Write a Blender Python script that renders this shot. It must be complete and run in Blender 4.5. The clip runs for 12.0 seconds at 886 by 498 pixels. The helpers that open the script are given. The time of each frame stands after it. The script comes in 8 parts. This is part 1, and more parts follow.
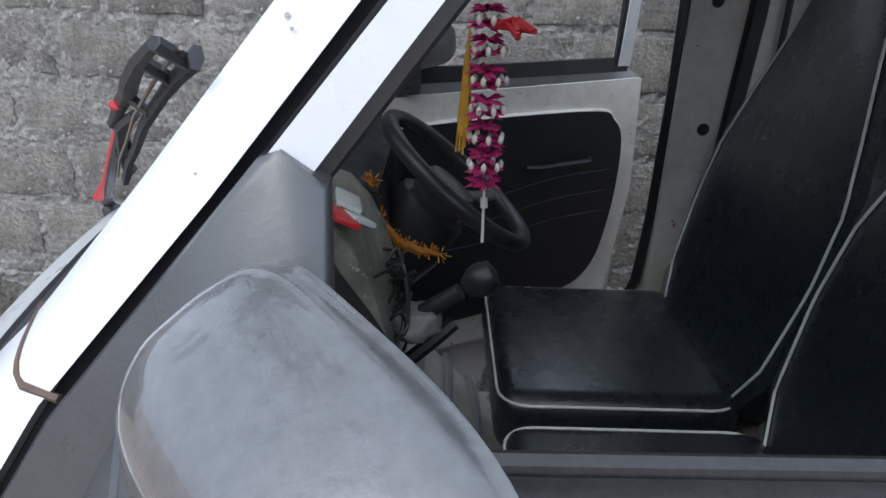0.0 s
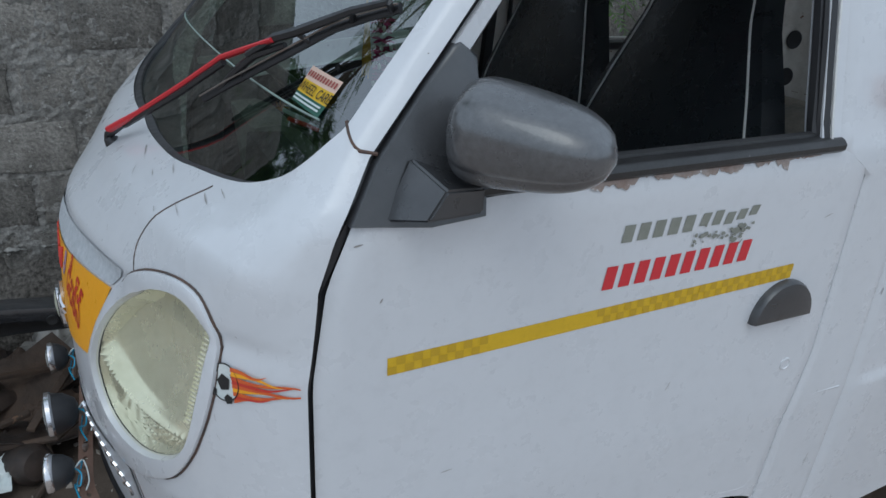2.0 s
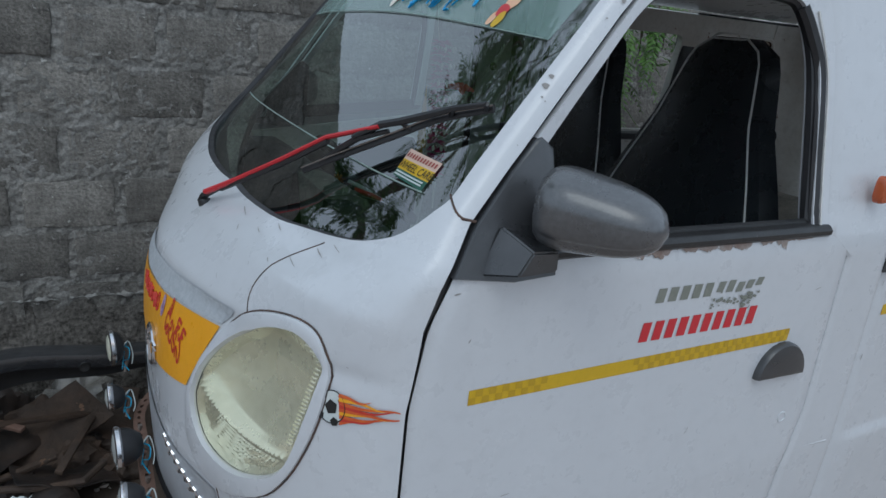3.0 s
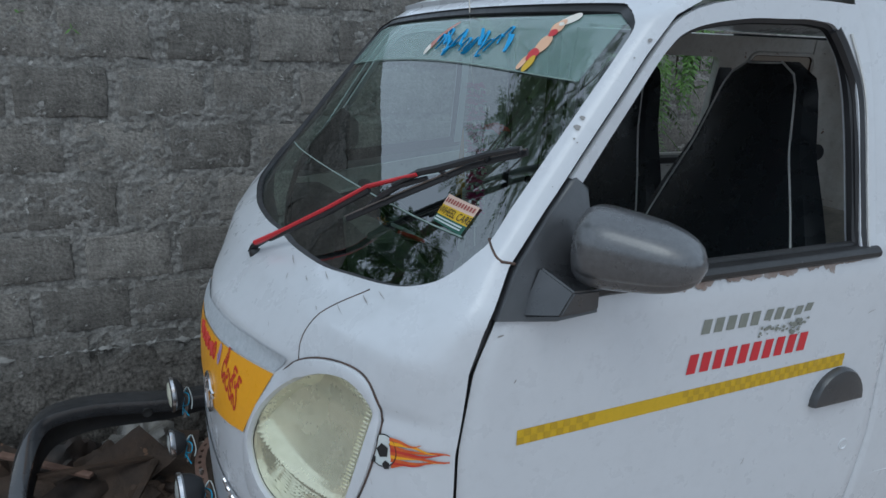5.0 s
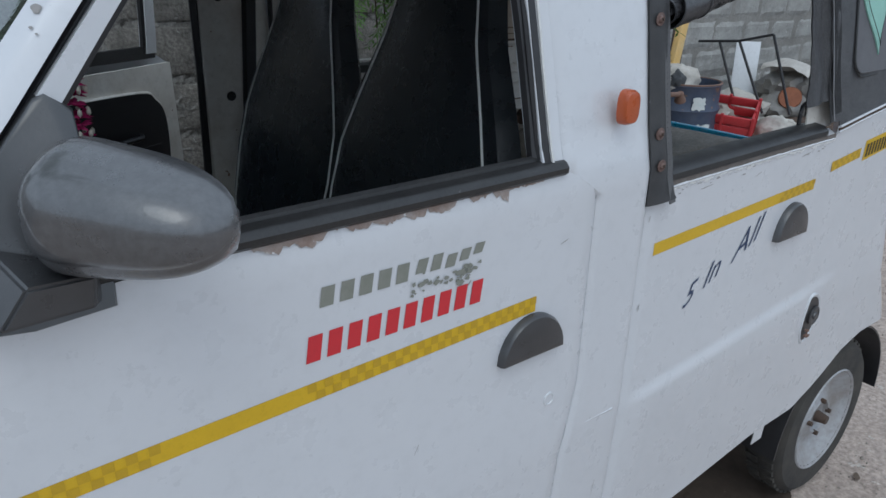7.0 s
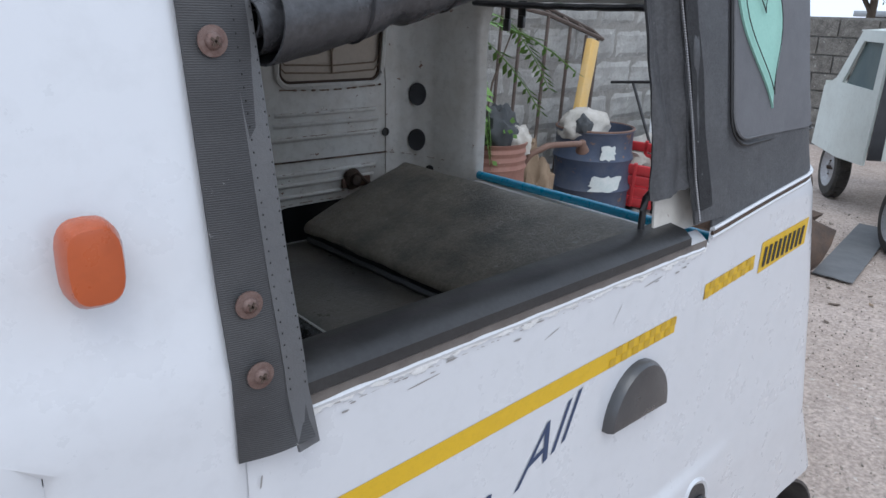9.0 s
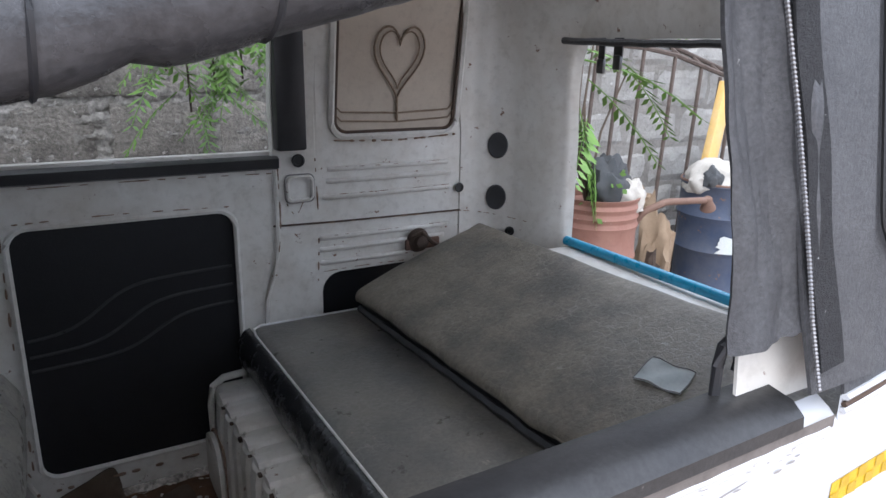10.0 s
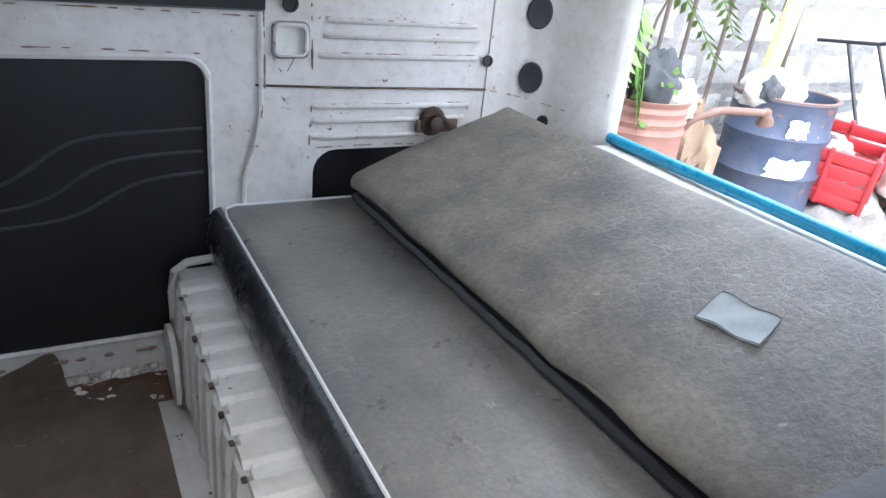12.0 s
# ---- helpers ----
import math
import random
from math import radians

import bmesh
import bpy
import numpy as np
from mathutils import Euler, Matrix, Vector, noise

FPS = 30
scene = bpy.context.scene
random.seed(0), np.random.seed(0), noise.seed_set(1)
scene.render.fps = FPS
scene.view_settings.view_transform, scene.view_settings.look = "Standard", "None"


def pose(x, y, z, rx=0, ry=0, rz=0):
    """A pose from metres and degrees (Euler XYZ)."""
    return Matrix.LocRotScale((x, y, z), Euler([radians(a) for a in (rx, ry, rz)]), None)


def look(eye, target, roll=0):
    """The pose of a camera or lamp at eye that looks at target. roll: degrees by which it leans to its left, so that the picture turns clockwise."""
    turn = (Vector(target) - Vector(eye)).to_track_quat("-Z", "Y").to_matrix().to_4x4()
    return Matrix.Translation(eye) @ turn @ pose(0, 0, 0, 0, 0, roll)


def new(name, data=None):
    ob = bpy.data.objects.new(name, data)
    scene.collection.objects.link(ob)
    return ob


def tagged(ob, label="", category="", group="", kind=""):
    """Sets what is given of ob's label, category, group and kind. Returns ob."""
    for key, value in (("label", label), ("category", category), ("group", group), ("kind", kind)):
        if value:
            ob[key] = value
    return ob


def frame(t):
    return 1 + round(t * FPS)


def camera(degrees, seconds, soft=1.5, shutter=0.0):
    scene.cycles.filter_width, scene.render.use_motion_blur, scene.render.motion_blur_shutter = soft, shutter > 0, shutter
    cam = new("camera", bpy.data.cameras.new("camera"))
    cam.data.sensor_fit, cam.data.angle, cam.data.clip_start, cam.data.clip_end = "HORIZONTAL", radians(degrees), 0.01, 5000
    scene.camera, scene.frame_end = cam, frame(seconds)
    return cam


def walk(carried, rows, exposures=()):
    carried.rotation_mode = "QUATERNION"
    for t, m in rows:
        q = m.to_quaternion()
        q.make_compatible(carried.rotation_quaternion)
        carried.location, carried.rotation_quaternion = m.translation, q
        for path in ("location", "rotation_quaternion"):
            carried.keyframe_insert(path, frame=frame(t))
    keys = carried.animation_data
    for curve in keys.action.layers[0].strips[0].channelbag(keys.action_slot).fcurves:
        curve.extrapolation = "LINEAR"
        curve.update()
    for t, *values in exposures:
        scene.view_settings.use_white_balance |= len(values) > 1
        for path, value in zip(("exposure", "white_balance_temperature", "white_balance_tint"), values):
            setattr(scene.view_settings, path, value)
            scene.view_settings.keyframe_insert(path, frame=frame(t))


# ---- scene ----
cam = camera(64.6, 12.0)
PATH = [
    (0, (0.172, -0.259, 1.542), (0.192, 1.600, 0.790), 1.9),
    (0.4, (0.142, -0.313, 1.554), (0.283, 1.569, 0.871), 3.7),
    (0.7, (0.115, -0.409, 1.567), (0.367, 1.476, 0.926), 3.6),
    (1, (0.064, -0.505, 1.572), (0.495, 1.333, 0.885), 2.2),
    (1.2, (0.030, -0.578, 1.581), (0.471, 1.239, 0.844), 4.8),
    (1.5, (-0.060, -0.640, 1.582), (0.517, 1.148, 0.866), 6.7),
    (2, (-0.277, -0.708, 1.570), (0.531, 0.949, 0.760), 2.9),
    (2.5, (-0.440, -0.783, 1.578), (0.437, 0.867, 0.819), 4.6),
    (3, (-0.506, -0.812, 1.606), (0.401, 0.883, 0.996), 5.8),
    (3.2, (-0.523, -0.821, 1.619), (0.432, 0.863, 1.051), 5.5),
    (4.8, (-0.530, -0.843, 1.635), (0.284, 0.928, 1.114), 2.9),
    (5, (-0.507, -0.833, 1.637), (0.282, 0.943, 1.096), 1.9),
    (5.5, (-0.466, -0.817, 1.637), (0.300, 0.960, 1.067), -0.6),
    (6, (-0.383, -0.796, 1.634), (0.399, 0.956, 1.018), -3.4),
    (6.5, (-0.206, -0.748, 1.595), (0.616, 1.008, 1.053), -2.1),
    (6.8, (-0.077, -0.714, 1.598), (0.885, 0.906, 0.929), 0.1),
    (7, (-0.007, -0.687, 1.579), (1.138, 0.772, 0.831), 1.3),
    (7.2, (0.072, -0.654, 1.557), (1.39, 0.624, 0.764), 1.3),
    (7.5, (0.198, -0.579, 1.546), (1.661, 0.546, 0.774), 3.2),
    (7.7, (0.281, -0.529, 1.555), (1.813, 0.591, 0.925), 4.3),
    (9.3, (0.882, -0.417, 1.53), (2.07, 1.058, 0.886), -0.3),
    (9.5, (0.942, -0.392, 1.532), (2.096, 1.126, 0.926), -1.4),
    (9.6, (0.971, -0.37, 1.53), (2.105, 1.173, 0.953), -1.0),
    (10, (1.11, -0.278, 1.528), (2.083, 1.38, 0.979), 1.1),
    (10.5, (1.246, -0.189, 1.453), (1.888, 1.6, 0.828), -0.2),
    (11, (1.341, -0.103, 1.487), (1.648, 1.752, 0.805), 0.5),
    (11.5, (1.277, -0.072, 1.481), (1.863, 1.7, 0.763), 3.0),
    (12, (1.252, -0.039, 1.412), (2.163, 1.544, 0.597), 6.3),
]
EXPOSURES = [(0.0, 1.0, 5850, 8), (0.7, 0.37, 5780, 7), (1.5, 0.05, 5650, 3), (2.5, -0.32, 5600, 2), (5.0, -0.28, 5500, 1), (6.5, -0.2, 5550, 2), (7.0, -0.1, 5650, 3), (7.7, 0.25, 5750, 4), (9.3, 0.45, 5750, 8), (10.0, 1.5, 5950, 11), (10.5, 2.07, 6000, 12), (12.0, 2.76, 5700, 9)]
walk(cam, [(t, look(eye, target, roll)) for t, eye, target, roll in PATH], EXPOSURES)

# ---- world and sun ----
world = bpy.data.worlds.new("world")
scene.world = world
world.use_nodes = True
sky = world.node_tree.nodes.new("ShaderNodeTexSky")
sky.sky_type = "NISHITA"
sky.sun_disc = False
sky.sun_elevation, sky.sun_rotation = radians(58), radians(200)
sky.dust_density = 7.0
background = world.node_tree.nodes["Background"]
background.inputs["Strength"].default_value = 0.15
cloud = world.node_tree.nodes.new("ShaderNodeMix")
cloud.data_type = "RGBA"
cloud.inputs["Factor"].default_value = 0.85  # thin even cloud over the whole sky
cloud.inputs["B"].default_value = (6.4, 6.7, 7.35, 1)
world.node_tree.links.new(sky.outputs["Color"], cloud.inputs["A"])
world.node_tree.links.new(cloud.outputs["Result"], background.inputs["Color"])
sun = new("sun", bpy.data.lights.new("sun", "SUN"))
sun.data.energy, sun.data.angle, sun.data.color = 0.5, radians(35), (1.0, 0.96, 0.9)
sun.matrix_world = look((-3, -4, 9), (0.5, 0.5, 0.5))


# ---- materials ----
def material(name, color, rough=0.6, metal=0.0, second=None, scale=8.0, mix=0.5, bump=0.0, bump_scale=60.0,
             spots=None, spot_scale=30.0, spot_cut=0.62, coat=0.0, spec=0.5, island=0.0, cracks=None, ribs=0.0, grain=None):
    """A surface with two colours mixed by coarse noise, optional hard-edged spots, and fine relief."""
    m = bpy.data.materials.new(name)
    m.use_nodes = True
    nt = m.node_tree
    b = nt.nodes["Principled BSDF"]
    b.inputs["Roughness"].default_value, b.inputs["Metallic"].default_value = rough, metal
    b.inputs["Coat Weight"].default_value = coat
    b.inputs["Specular IOR Level"].default_value = spec
    co = nt.nodes.new("ShaderNodeTexCoord")
    out = None
    rgb = nt.nodes.new("ShaderNodeRGB")
    rgb.outputs[0].default_value = (*color, 1)
    out = rgb.outputs[0]

    def noisy(sc, detail=6.0):
        n = nt.nodes.new("ShaderNodeTexNoise")
        n.inputs["Scale"].default_value, n.inputs["Detail"].default_value = sc, detail
        n.inputs["Roughness"].default_value = 0.65
        nt.links.new(co.outputs["Object"], n.inputs["Vector"])
        return n

    def blend(a, col, fac):
        mx = nt.nodes.new("ShaderNodeMix")
        mx.data_type = "RGBA"
        nt.links.new(a, mx.inputs["A"])
        mx.inputs["B"].default_value = (*col, 1)
        nt.links.new(fac, mx.inputs["Factor"])
        return mx.outputs["Result"]

    def ramp(src, lo, hi, top=1.0):
        r = nt.nodes.new("ShaderNodeMapRange")
        r.inputs["From Min"].default_value, r.inputs["From Max"].default_value = lo, hi
        r.inputs["To Max"].default_value = top
        nt.links.new(src, r.inputs["Value"])
        return r.outputs["Result"]

    if second:
        out = blend(out, second, ramp(noisy(scale).outputs["Fac"], 0.35, 0.7, mix))
        out = blend(out, tuple(c * 0.55 for c in second), ramp(noisy(scale * 7, 8).outputs["Fac"], 0.5, 0.8, mix * 0.5))
    if spots:
        out = blend(out, spots, ramp(noisy(spot_scale, 8).outputs["Fac"], spot_cut, spot_cut + 0.015))
    if island:
        g = nt.nodes.new("ShaderNodeObjectInfo")
        hs = nt.nodes.new("ShaderNodeHueSaturation")
        mr = nt.nodes.new("ShaderNodeMapRange")
        mr.inputs["To Min"].default_value, mr.inputs["To Max"].default_value = 1 - island, 1 + island
        nt.links.new(g.outputs["Random"], mr.inputs["Value"])
        nt.links.new(mr.outputs["Result"], hs.inputs["Value"])
        nt.links.new(out, hs.inputs["Color"])
        out = hs.outputs["Color"]
    if grain:
        # fine speckle: grains to the metre and how far they lighten or darken
        fine, much = grain
        speck = nt.nodes.new("ShaderNodeHueSaturation")
        tone = nt.nodes.new("ShaderNodeMapRange")
        tone.inputs["From Min"].default_value, tone.inputs["From Max"].default_value = 0.34, 0.66
        tone.inputs["To Min"].default_value, tone.inputs["To Max"].default_value = 1 - much, 1 + much
        nt.links.new(noisy(fine, 5).outputs["Fac"], tone.inputs["Value"])
        nt.links.new(tone.outputs["Result"], speck.inputs["Value"])
        nt.links.new(out, speck.inputs["Color"])
        out = speck.outputs["Color"]
    nt.links.new(out, b.inputs["Base Color"])
    rn = ramp(noisy(scale * 3).outputs["Fac"], 0.3, 0.7)
    rr = nt.nodes.new("ShaderNodeMapRange")
    rr.inputs["To Min"].default_value, rr.inputs["To Max"].default_value = max(rough - 0.08, 0.02), min(rough + 0.1, 1)
    nt.links.new(rn, rr.inputs["Value"])
    nt.links.new(rr.outputs["Result"], b.inputs["Roughness"])
    if cracks:
        # crazed lines: tint, cells to the metre, depth; broken up by a coarse noise
        tint, cells, deep = cracks
        vo = nt.nodes.new("ShaderNodeTexVoronoi")
        vo.feature = "DISTANCE_TO_EDGE"
        vo.inputs["Scale"].default_value = cells
        warp = nt.nodes.new("ShaderNodeMix")
        warp.data_type = "RGBA"
        warp.blend_type = "ADD"
        warp.inputs["Factor"].default_value = 0.03
        nt.links.new(co.outputs["Object"], warp.inputs["A"])
        nt.links.new(noisy(cells * 0.6, 4).outputs["Color"], warp.inputs["B"])
        nt.links.new(warp.outputs["Result"], vo.inputs["Vector"])
        line = ramp(vo.outputs["Distance"], 0.05, 0.0)
        where = nt.nodes.new("ShaderNodeMath")
        where.operation = "MULTIPLY"
        nt.links.new(line, where.inputs[0])
        nt.links.new(ramp(noisy(cells * 0.11, 3).outputs["Fac"], 0.48, 0.66, 0.5), where.inputs[1])
        crazed = where.outputs[0]
        out = blend(out, tint, crazed)
        nt.links.new(out, b.inputs["Base Color"])
    if ribs:
        # woven ribs, that many to the metre, standing in z
        wv = nt.nodes.new("ShaderNodeTexWave")
        wv.bands_direction = "Z"
        wv.inputs["Scale"].default_value = ribs * 0.314
        wv.inputs["Distortion"].default_value, wv.inputs["Detail"].default_value = 2.2, 3.0
        wv.inputs["Detail Scale"].default_value = 2.5
        nt.links.new(co.outputs["Object"], wv.inputs["Vector"])
        dark = nt.nodes.new("ShaderNodeMix")
        dark.data_type, dark.blend_type = "RGBA", "MULTIPLY"
        nt.links.new(ramp(wv.outputs["Fac"], 0.45, 0.0, 0.7), dark.inputs["Factor"])
        nt.links.new(out, dark.inputs["A"])
        dark.inputs["B"].default_value = (0.35, 0.35, 0.36, 1)
        nt.links.new(dark.outputs["Result"], b.inputs["Base Color"])
    if bump:
        bp = nt.nodes.new("ShaderNodeBump")
        bp.inputs["Strength"].default_value, bp.inputs["Distance"].default_value = bump, 0.01
        relief = noisy(bump_scale, 10).outputs["Fac"]
        if cracks:
            cut = nt.nodes.new("ShaderNodeMath")
            cut.operation = "MULTIPLY_ADD"
            nt.links.new(crazed, cut.inputs[0])
            cut.inputs[1].default_value = -cracks[2]
            nt.links.new(relief, cut.inputs[2])
            relief = cut.outputs[0]
        if ribs:
            lift = nt.nodes.new("ShaderNodeMath")
            lift.operation = "ADD"
            nt.links.new(wv.outputs["Fac"], lift.inputs[0])
            nt.links.new(relief, lift.inputs[1])
            relief = lift.outputs[0]
        nt.links.new(relief, bp.inputs["Height"])
        nt.links.new(bp.outputs["Normal"], b.inputs["Normal"])
    return m


def glass(name, tint, rough=0.02, ior=2.7):
    """Thin clear pane: mostly see-through, with a reflecting face."""
    m = bpy.data.materials.new(name)
    m.use_nodes = True
    nt = m.node_tree
    nt.nodes.remove(nt.nodes["Principled BSDF"])
    clear, shine, mx = (nt.nodes.new(k) for k in ("ShaderNodeBsdfTransparent", "ShaderNodeBsdfGlossy", "ShaderNodeMixShader"))
    clear.inputs["Color"].default_value = (*tint, 1)
    shine.inputs["Roughness"].default_value = rough
    fr = nt.nodes.new("ShaderNodeFresnel")
    fr.inputs["IOR"].default_value = ior
    if ior > 1.4:
        nt.links.new(fr.outputs["Fac"], mx.inputs["Fac"])
    else:
        mx.inputs["Fac"].default_value = 0.07  # dull old plastic: an even slight gloss
    nt.links.new(clear.outputs[0], mx.inputs[1])
    nt.links.new(shine.outputs[0], mx.inputs[2])
    nt.links.new(mx.outputs[0], nt.nodes["Material Output"].inputs["Surface"])
    return m


WHITE = material("white_paint", (0.595, 0.605, 0.625), 0.30, 0, (0.54, 0.545, 0.56), 5, 0.3, 0.015, 30, (0.30, 0.22, 0.17), 55, 0.815, coat=0.55)
INNER = material("dirty_white_paint", (0.70, 0.685, 0.645), 0.40, 0, (0.50, 0.455, 0.39), 7, 0.75, 0.05, 40, (0.19, 0.10, 0.06), 30, 0.662)
SILVER = material("silver_paint", (0.55, 0.57, 0.60), 0.35, 0.35, (0.42, 0.43, 0.45), 9, 0.5)
PLASTIC = material("grey_black_plastic", (0.026, 0.027, 0.029), 0.32, 0, (0.052, 0.052, 0.055), 9, 0.9, 0.08, 260, (0.20, 0.20, 0.20), 70, 0.74, coat=0.2, spec=0.8)
HOUSING = material("sun_greyed_plastic", (0.044, 0.045, 0.048), 0.30, 0, (0.075, 0.075, 0.078), 7, 0.9, 0.10, 200, (0.28, 0.28, 0.28), 80, 0.73, coat=0.7, spec=1.0, grain=(120, 0.25))
SEATVINYL = material("black_seat_vinyl", (0.011, 0.0145, 0.018), 0.27, 0, (0.018, 0.022, 0.026), 5, 0.5, 0.10, 130, spec=0.7)
RUBBER = material("black_rubber", (0.018, 0.018, 0.02), 0.38, 0, (0.04, 0.04, 0.042), 14, 0.5, 0.05, 90)
DUSTRUBBER = material("dusty_sill_rubber", (0.017, 0.017, 0.018), 0.36, 0, (0.036, 0.035, 0.034), 7, 0.7, 0.06, 160, (0.11, 0.105, 0.10), 55, 0.70, grain=(200, 0.25))
TYRE = material("tyre_rubber", (0.028, 0.027, 0.026), 0.85, 0, (0.09, 0.08, 0.065), 9, 0.6, 0.2, 120)
VINYL = material("black_vinyl", (0.009, 0.0095, 0.0115), 0.40, 0, (0.015, 0.016, 0.019), 6, 0.6, 0.12, 150, spec=0.4)
GREYVINYL = material("dusty_grey_vinyl", (0.115, 0.114, 0.111), 0.33, 0, (0.23, 0.212, 0.18), 5, 0.9, 0.22, 90, (0.29, 0.265, 0.22), 40, 0.68, cracks=((0.32, 0.305, 0.28), 62, 0.6), grain=(130, 0.13))
DUSTYVINYL = material("brown_dusted_vinyl", (0.13, 0.121, 0.104), 0.44, 0, (0.29, 0.255, 0.20), 6, 1.0, 0.28, 110, (0.33, 0.30, 0.25), 30, 0.67, cracks=((0.38, 0.35, 0.30), 38, 0.7), grain=(110, 0.15))
FABRIC = material("black_canvas", (0.045, 0.045, 0.048), 0.52, 0, (0.075, 0.075, 0.078), 9, 0.7, 0.3, 420, (0.30, 0.30, 0.29), 60, 0.735, grain=(260, 0.3))
PIPING = material("white_piping", (0.7, 0.7, 0.68), 0.5, 0, (0.45, 0.44, 0.42), 40, 0.5)
GLASS = glass("windscreen_glass", (0.42, 0.58, 0.52), 0.02, 3.1)
LAMPGLAZE = glass("yellowed_lamp_glass", (0.96, 0.955, 0.86), 0.05, 1.35)
LENS = material("yellowed_lens", (0.74, 0.73, 0.60), 0.25, 0, (0.56, 0.55, 0.42), 5, 0.8, 0.03, 40, coat=0.4)
CHROME = material("chrome", (0.7, 0.7, 0.72), 0.18, 1.0, (0.5, 0.5, 0.5), 20, 0.4)
STEEL = material("worn_steel", (0.30, 0.28, 0.26), 0.5, 0.7, (0.20, 0.12, 0.08), 12, 0.7, 0.15, 80)
RUST = material("rusty_scrap", (0.10, 0.065, 0.045), 0.85, 0.1, (0.05, 0.04, 0.035), 9, 0.8, 0.4, 60)
SCRAPRUST = material("oily_rust", (0.085, 0.054, 0.036), 0.75, 0.15, (0.028, 0.022, 0.018), 7, 0.9, 0.5, 60, (0.17, 0.10, 0.06), 14, 0.66)
PRIMER = material("brown_primer", (0.19, 0.115, 0.085), 0.7, 0.1, (0.12, 0.07, 0.05), 20, 0.7, 0.15, 90)
BLOCK = material("concrete_block", (0.285, 0.268, 0.24), 0.95, 0, (0.13, 0.121, 0.109), 11, 1.0, 1.0, 130, (0.39, 0.38, 0.35), 22, 0.64, spec=0.2, island=0.24, grain=(75, 0.36))
MORTAR = material("mortar", (0.28, 0.27, 0.25), 0.95, 0, (0.16, 0.152, 0.137), 8, 0.9, 1.0, 55, (0.38, 0.37, 0.345), 16, 0.64, spec=0.2, grain=(80, 0.34))
DAMP = material("damp_mortar", (0.12, 0.11, 0.098), 0.95, 0, (0.07, 0.064, 0.056), 7, 0.9, 1.0, 50, (0.22, 0.21, 0.19), 14, 0.69, spec=0.2, grain=(70, 0.6))
EARTH = material("dusty_earth", (0.47, 0.395, 0.345), 0.95, 0, (0.35, 0.285, 0.24), 1.6, 0.8, 0.8, 60, (0.52, 0.47, 0.42), 22, 0.64, spec=0.2, grain=(55, 0.3))
ROLLVINYL = material("black_roll_vinyl", (0.034, 0.034, 0.037), 0.29, 0, (0.06, 0.06, 0.063), 8, 0.7, 0.20, 60, (0.26, 0.26, 0.25), 48, 0.725, grain=(150, 0.3))
GREYCHIP = material("grey_chip", (0.27, 0.26, 0.25), 0.7, 0, (0.3, 0.27, 0.25), 60, 0.6)
RED = material("red_paint", (0.55, 0.025, 0.035), 0.4, 0, (0.45, 0.03, 0.035), 20, 0.4)
REDINK = material("red_ink", (0.50, 0.035, 0.02), 0.45, 0, (0.42, 0.03, 0.02), 30, 0.5)
ORANGE = material("amber_plastic", (0.42, 0.085, 0.02), 0.3, 0, (0.33, 0.06, 0.015), 15, 0.5, coat=0.3)
YELLOW = material("yellow_reflective", (0.63, 0.40, 0.01), 0.4, 0, (0.53, 0.33, 0.01), 30, 0.5)
DARKYELLOW = material("dull_yellow_reflective", (0.51, 0.32, 0.012), 0.4, 0, (0.43, 0.265, 0.012), 60, 0.6)
BANNER = material("yellow_orange_vinyl", (0.80, 0.36, 0.01), 0.35, 0, (0.72, 0.32, 0.01), 12, 0.4)
PEACHPAPER = material("peach_paper", (0.62, 0.45, 0.36), 0.6)
BROWNINK = material("brown_ink", (0.30, 0.06, 0.05), 0.5)
OLIVE = material("faded_olive_lettering", (0.20, 0.205, 0.17), 0.6, 0, (0.28, 0.28, 0.25), 50, 0.5)
NAVY = material("dark_blue_lettering", (0.03, 0.05, 0.11), 0.5)
BLACK = material("black_ink", (0.012, 0.012, 0.012), 0.5)
GREEN = material("green_sticker", (0.02, 0.09, 0.06), 0.45)
MINT = material("mint_felt", (0.30, 0.52, 0.44), 0.8, 0, (0.24, 0.44, 0.37), 30, 0.5, 0.1, 200)
TAN = material("tan_cloth", (0.55, 0.475, 0.39), 0.85, 0, (0.44, 0.37, 0.30), 8, 0.6, 0.1, 150)
BLUEPIPE = material("blue_pipe", (0.015, 0.30, 0.50), 0.3, 0, (0.02, 0.22, 0.38), 18, 0.5, coat=0.3)
BLUEDRUM = material("blue_drum_paint", (0.045, 0.065, 0.115), 0.5, 0.1, (0.10, 0.11, 0.14), 7, 0.8, 0.2, 40, (0.20, 0.12, 0.08), 16, 0.63)
TERRACOTTA = material("red_oxide_paint", (0.24, 0.115, 0.085), 0.6, 0, (0.30, 0.16, 0.12), 8, 0.8, 0.15, 50, (0.36, 0.27, 0.22), 18, 0.66)
LEAF = material("leaf_green", (0.075, 0.16, 0.03), 0.55, 0, (0.13, 0.23, 0.05), 6, 0.8)
SUNLEAF = material("fresh_leaf_green", (0.10, 0.22, 0.035), 0.5, 0, (0.17, 0.30, 0.06), 9, 0.8)
BARK = material("bark", (0.13, 0.10, 0.075), 0.9, 0, (0.08, 0.06, 0.045), 12, 0.7, 0.5, 60)
MAGENTA = material("magenta_petals", (0.42, 0.015, 0.13), 0.6, 0, (0.55, 0.04, 0.2), 60, 0.5)
GOLD = material("copper_tinsel", (0.42, 0.12, 0.02), 0.3, 0.45, (0.62, 0.34, 0.06), 160, 0.9, 0.3, 200)
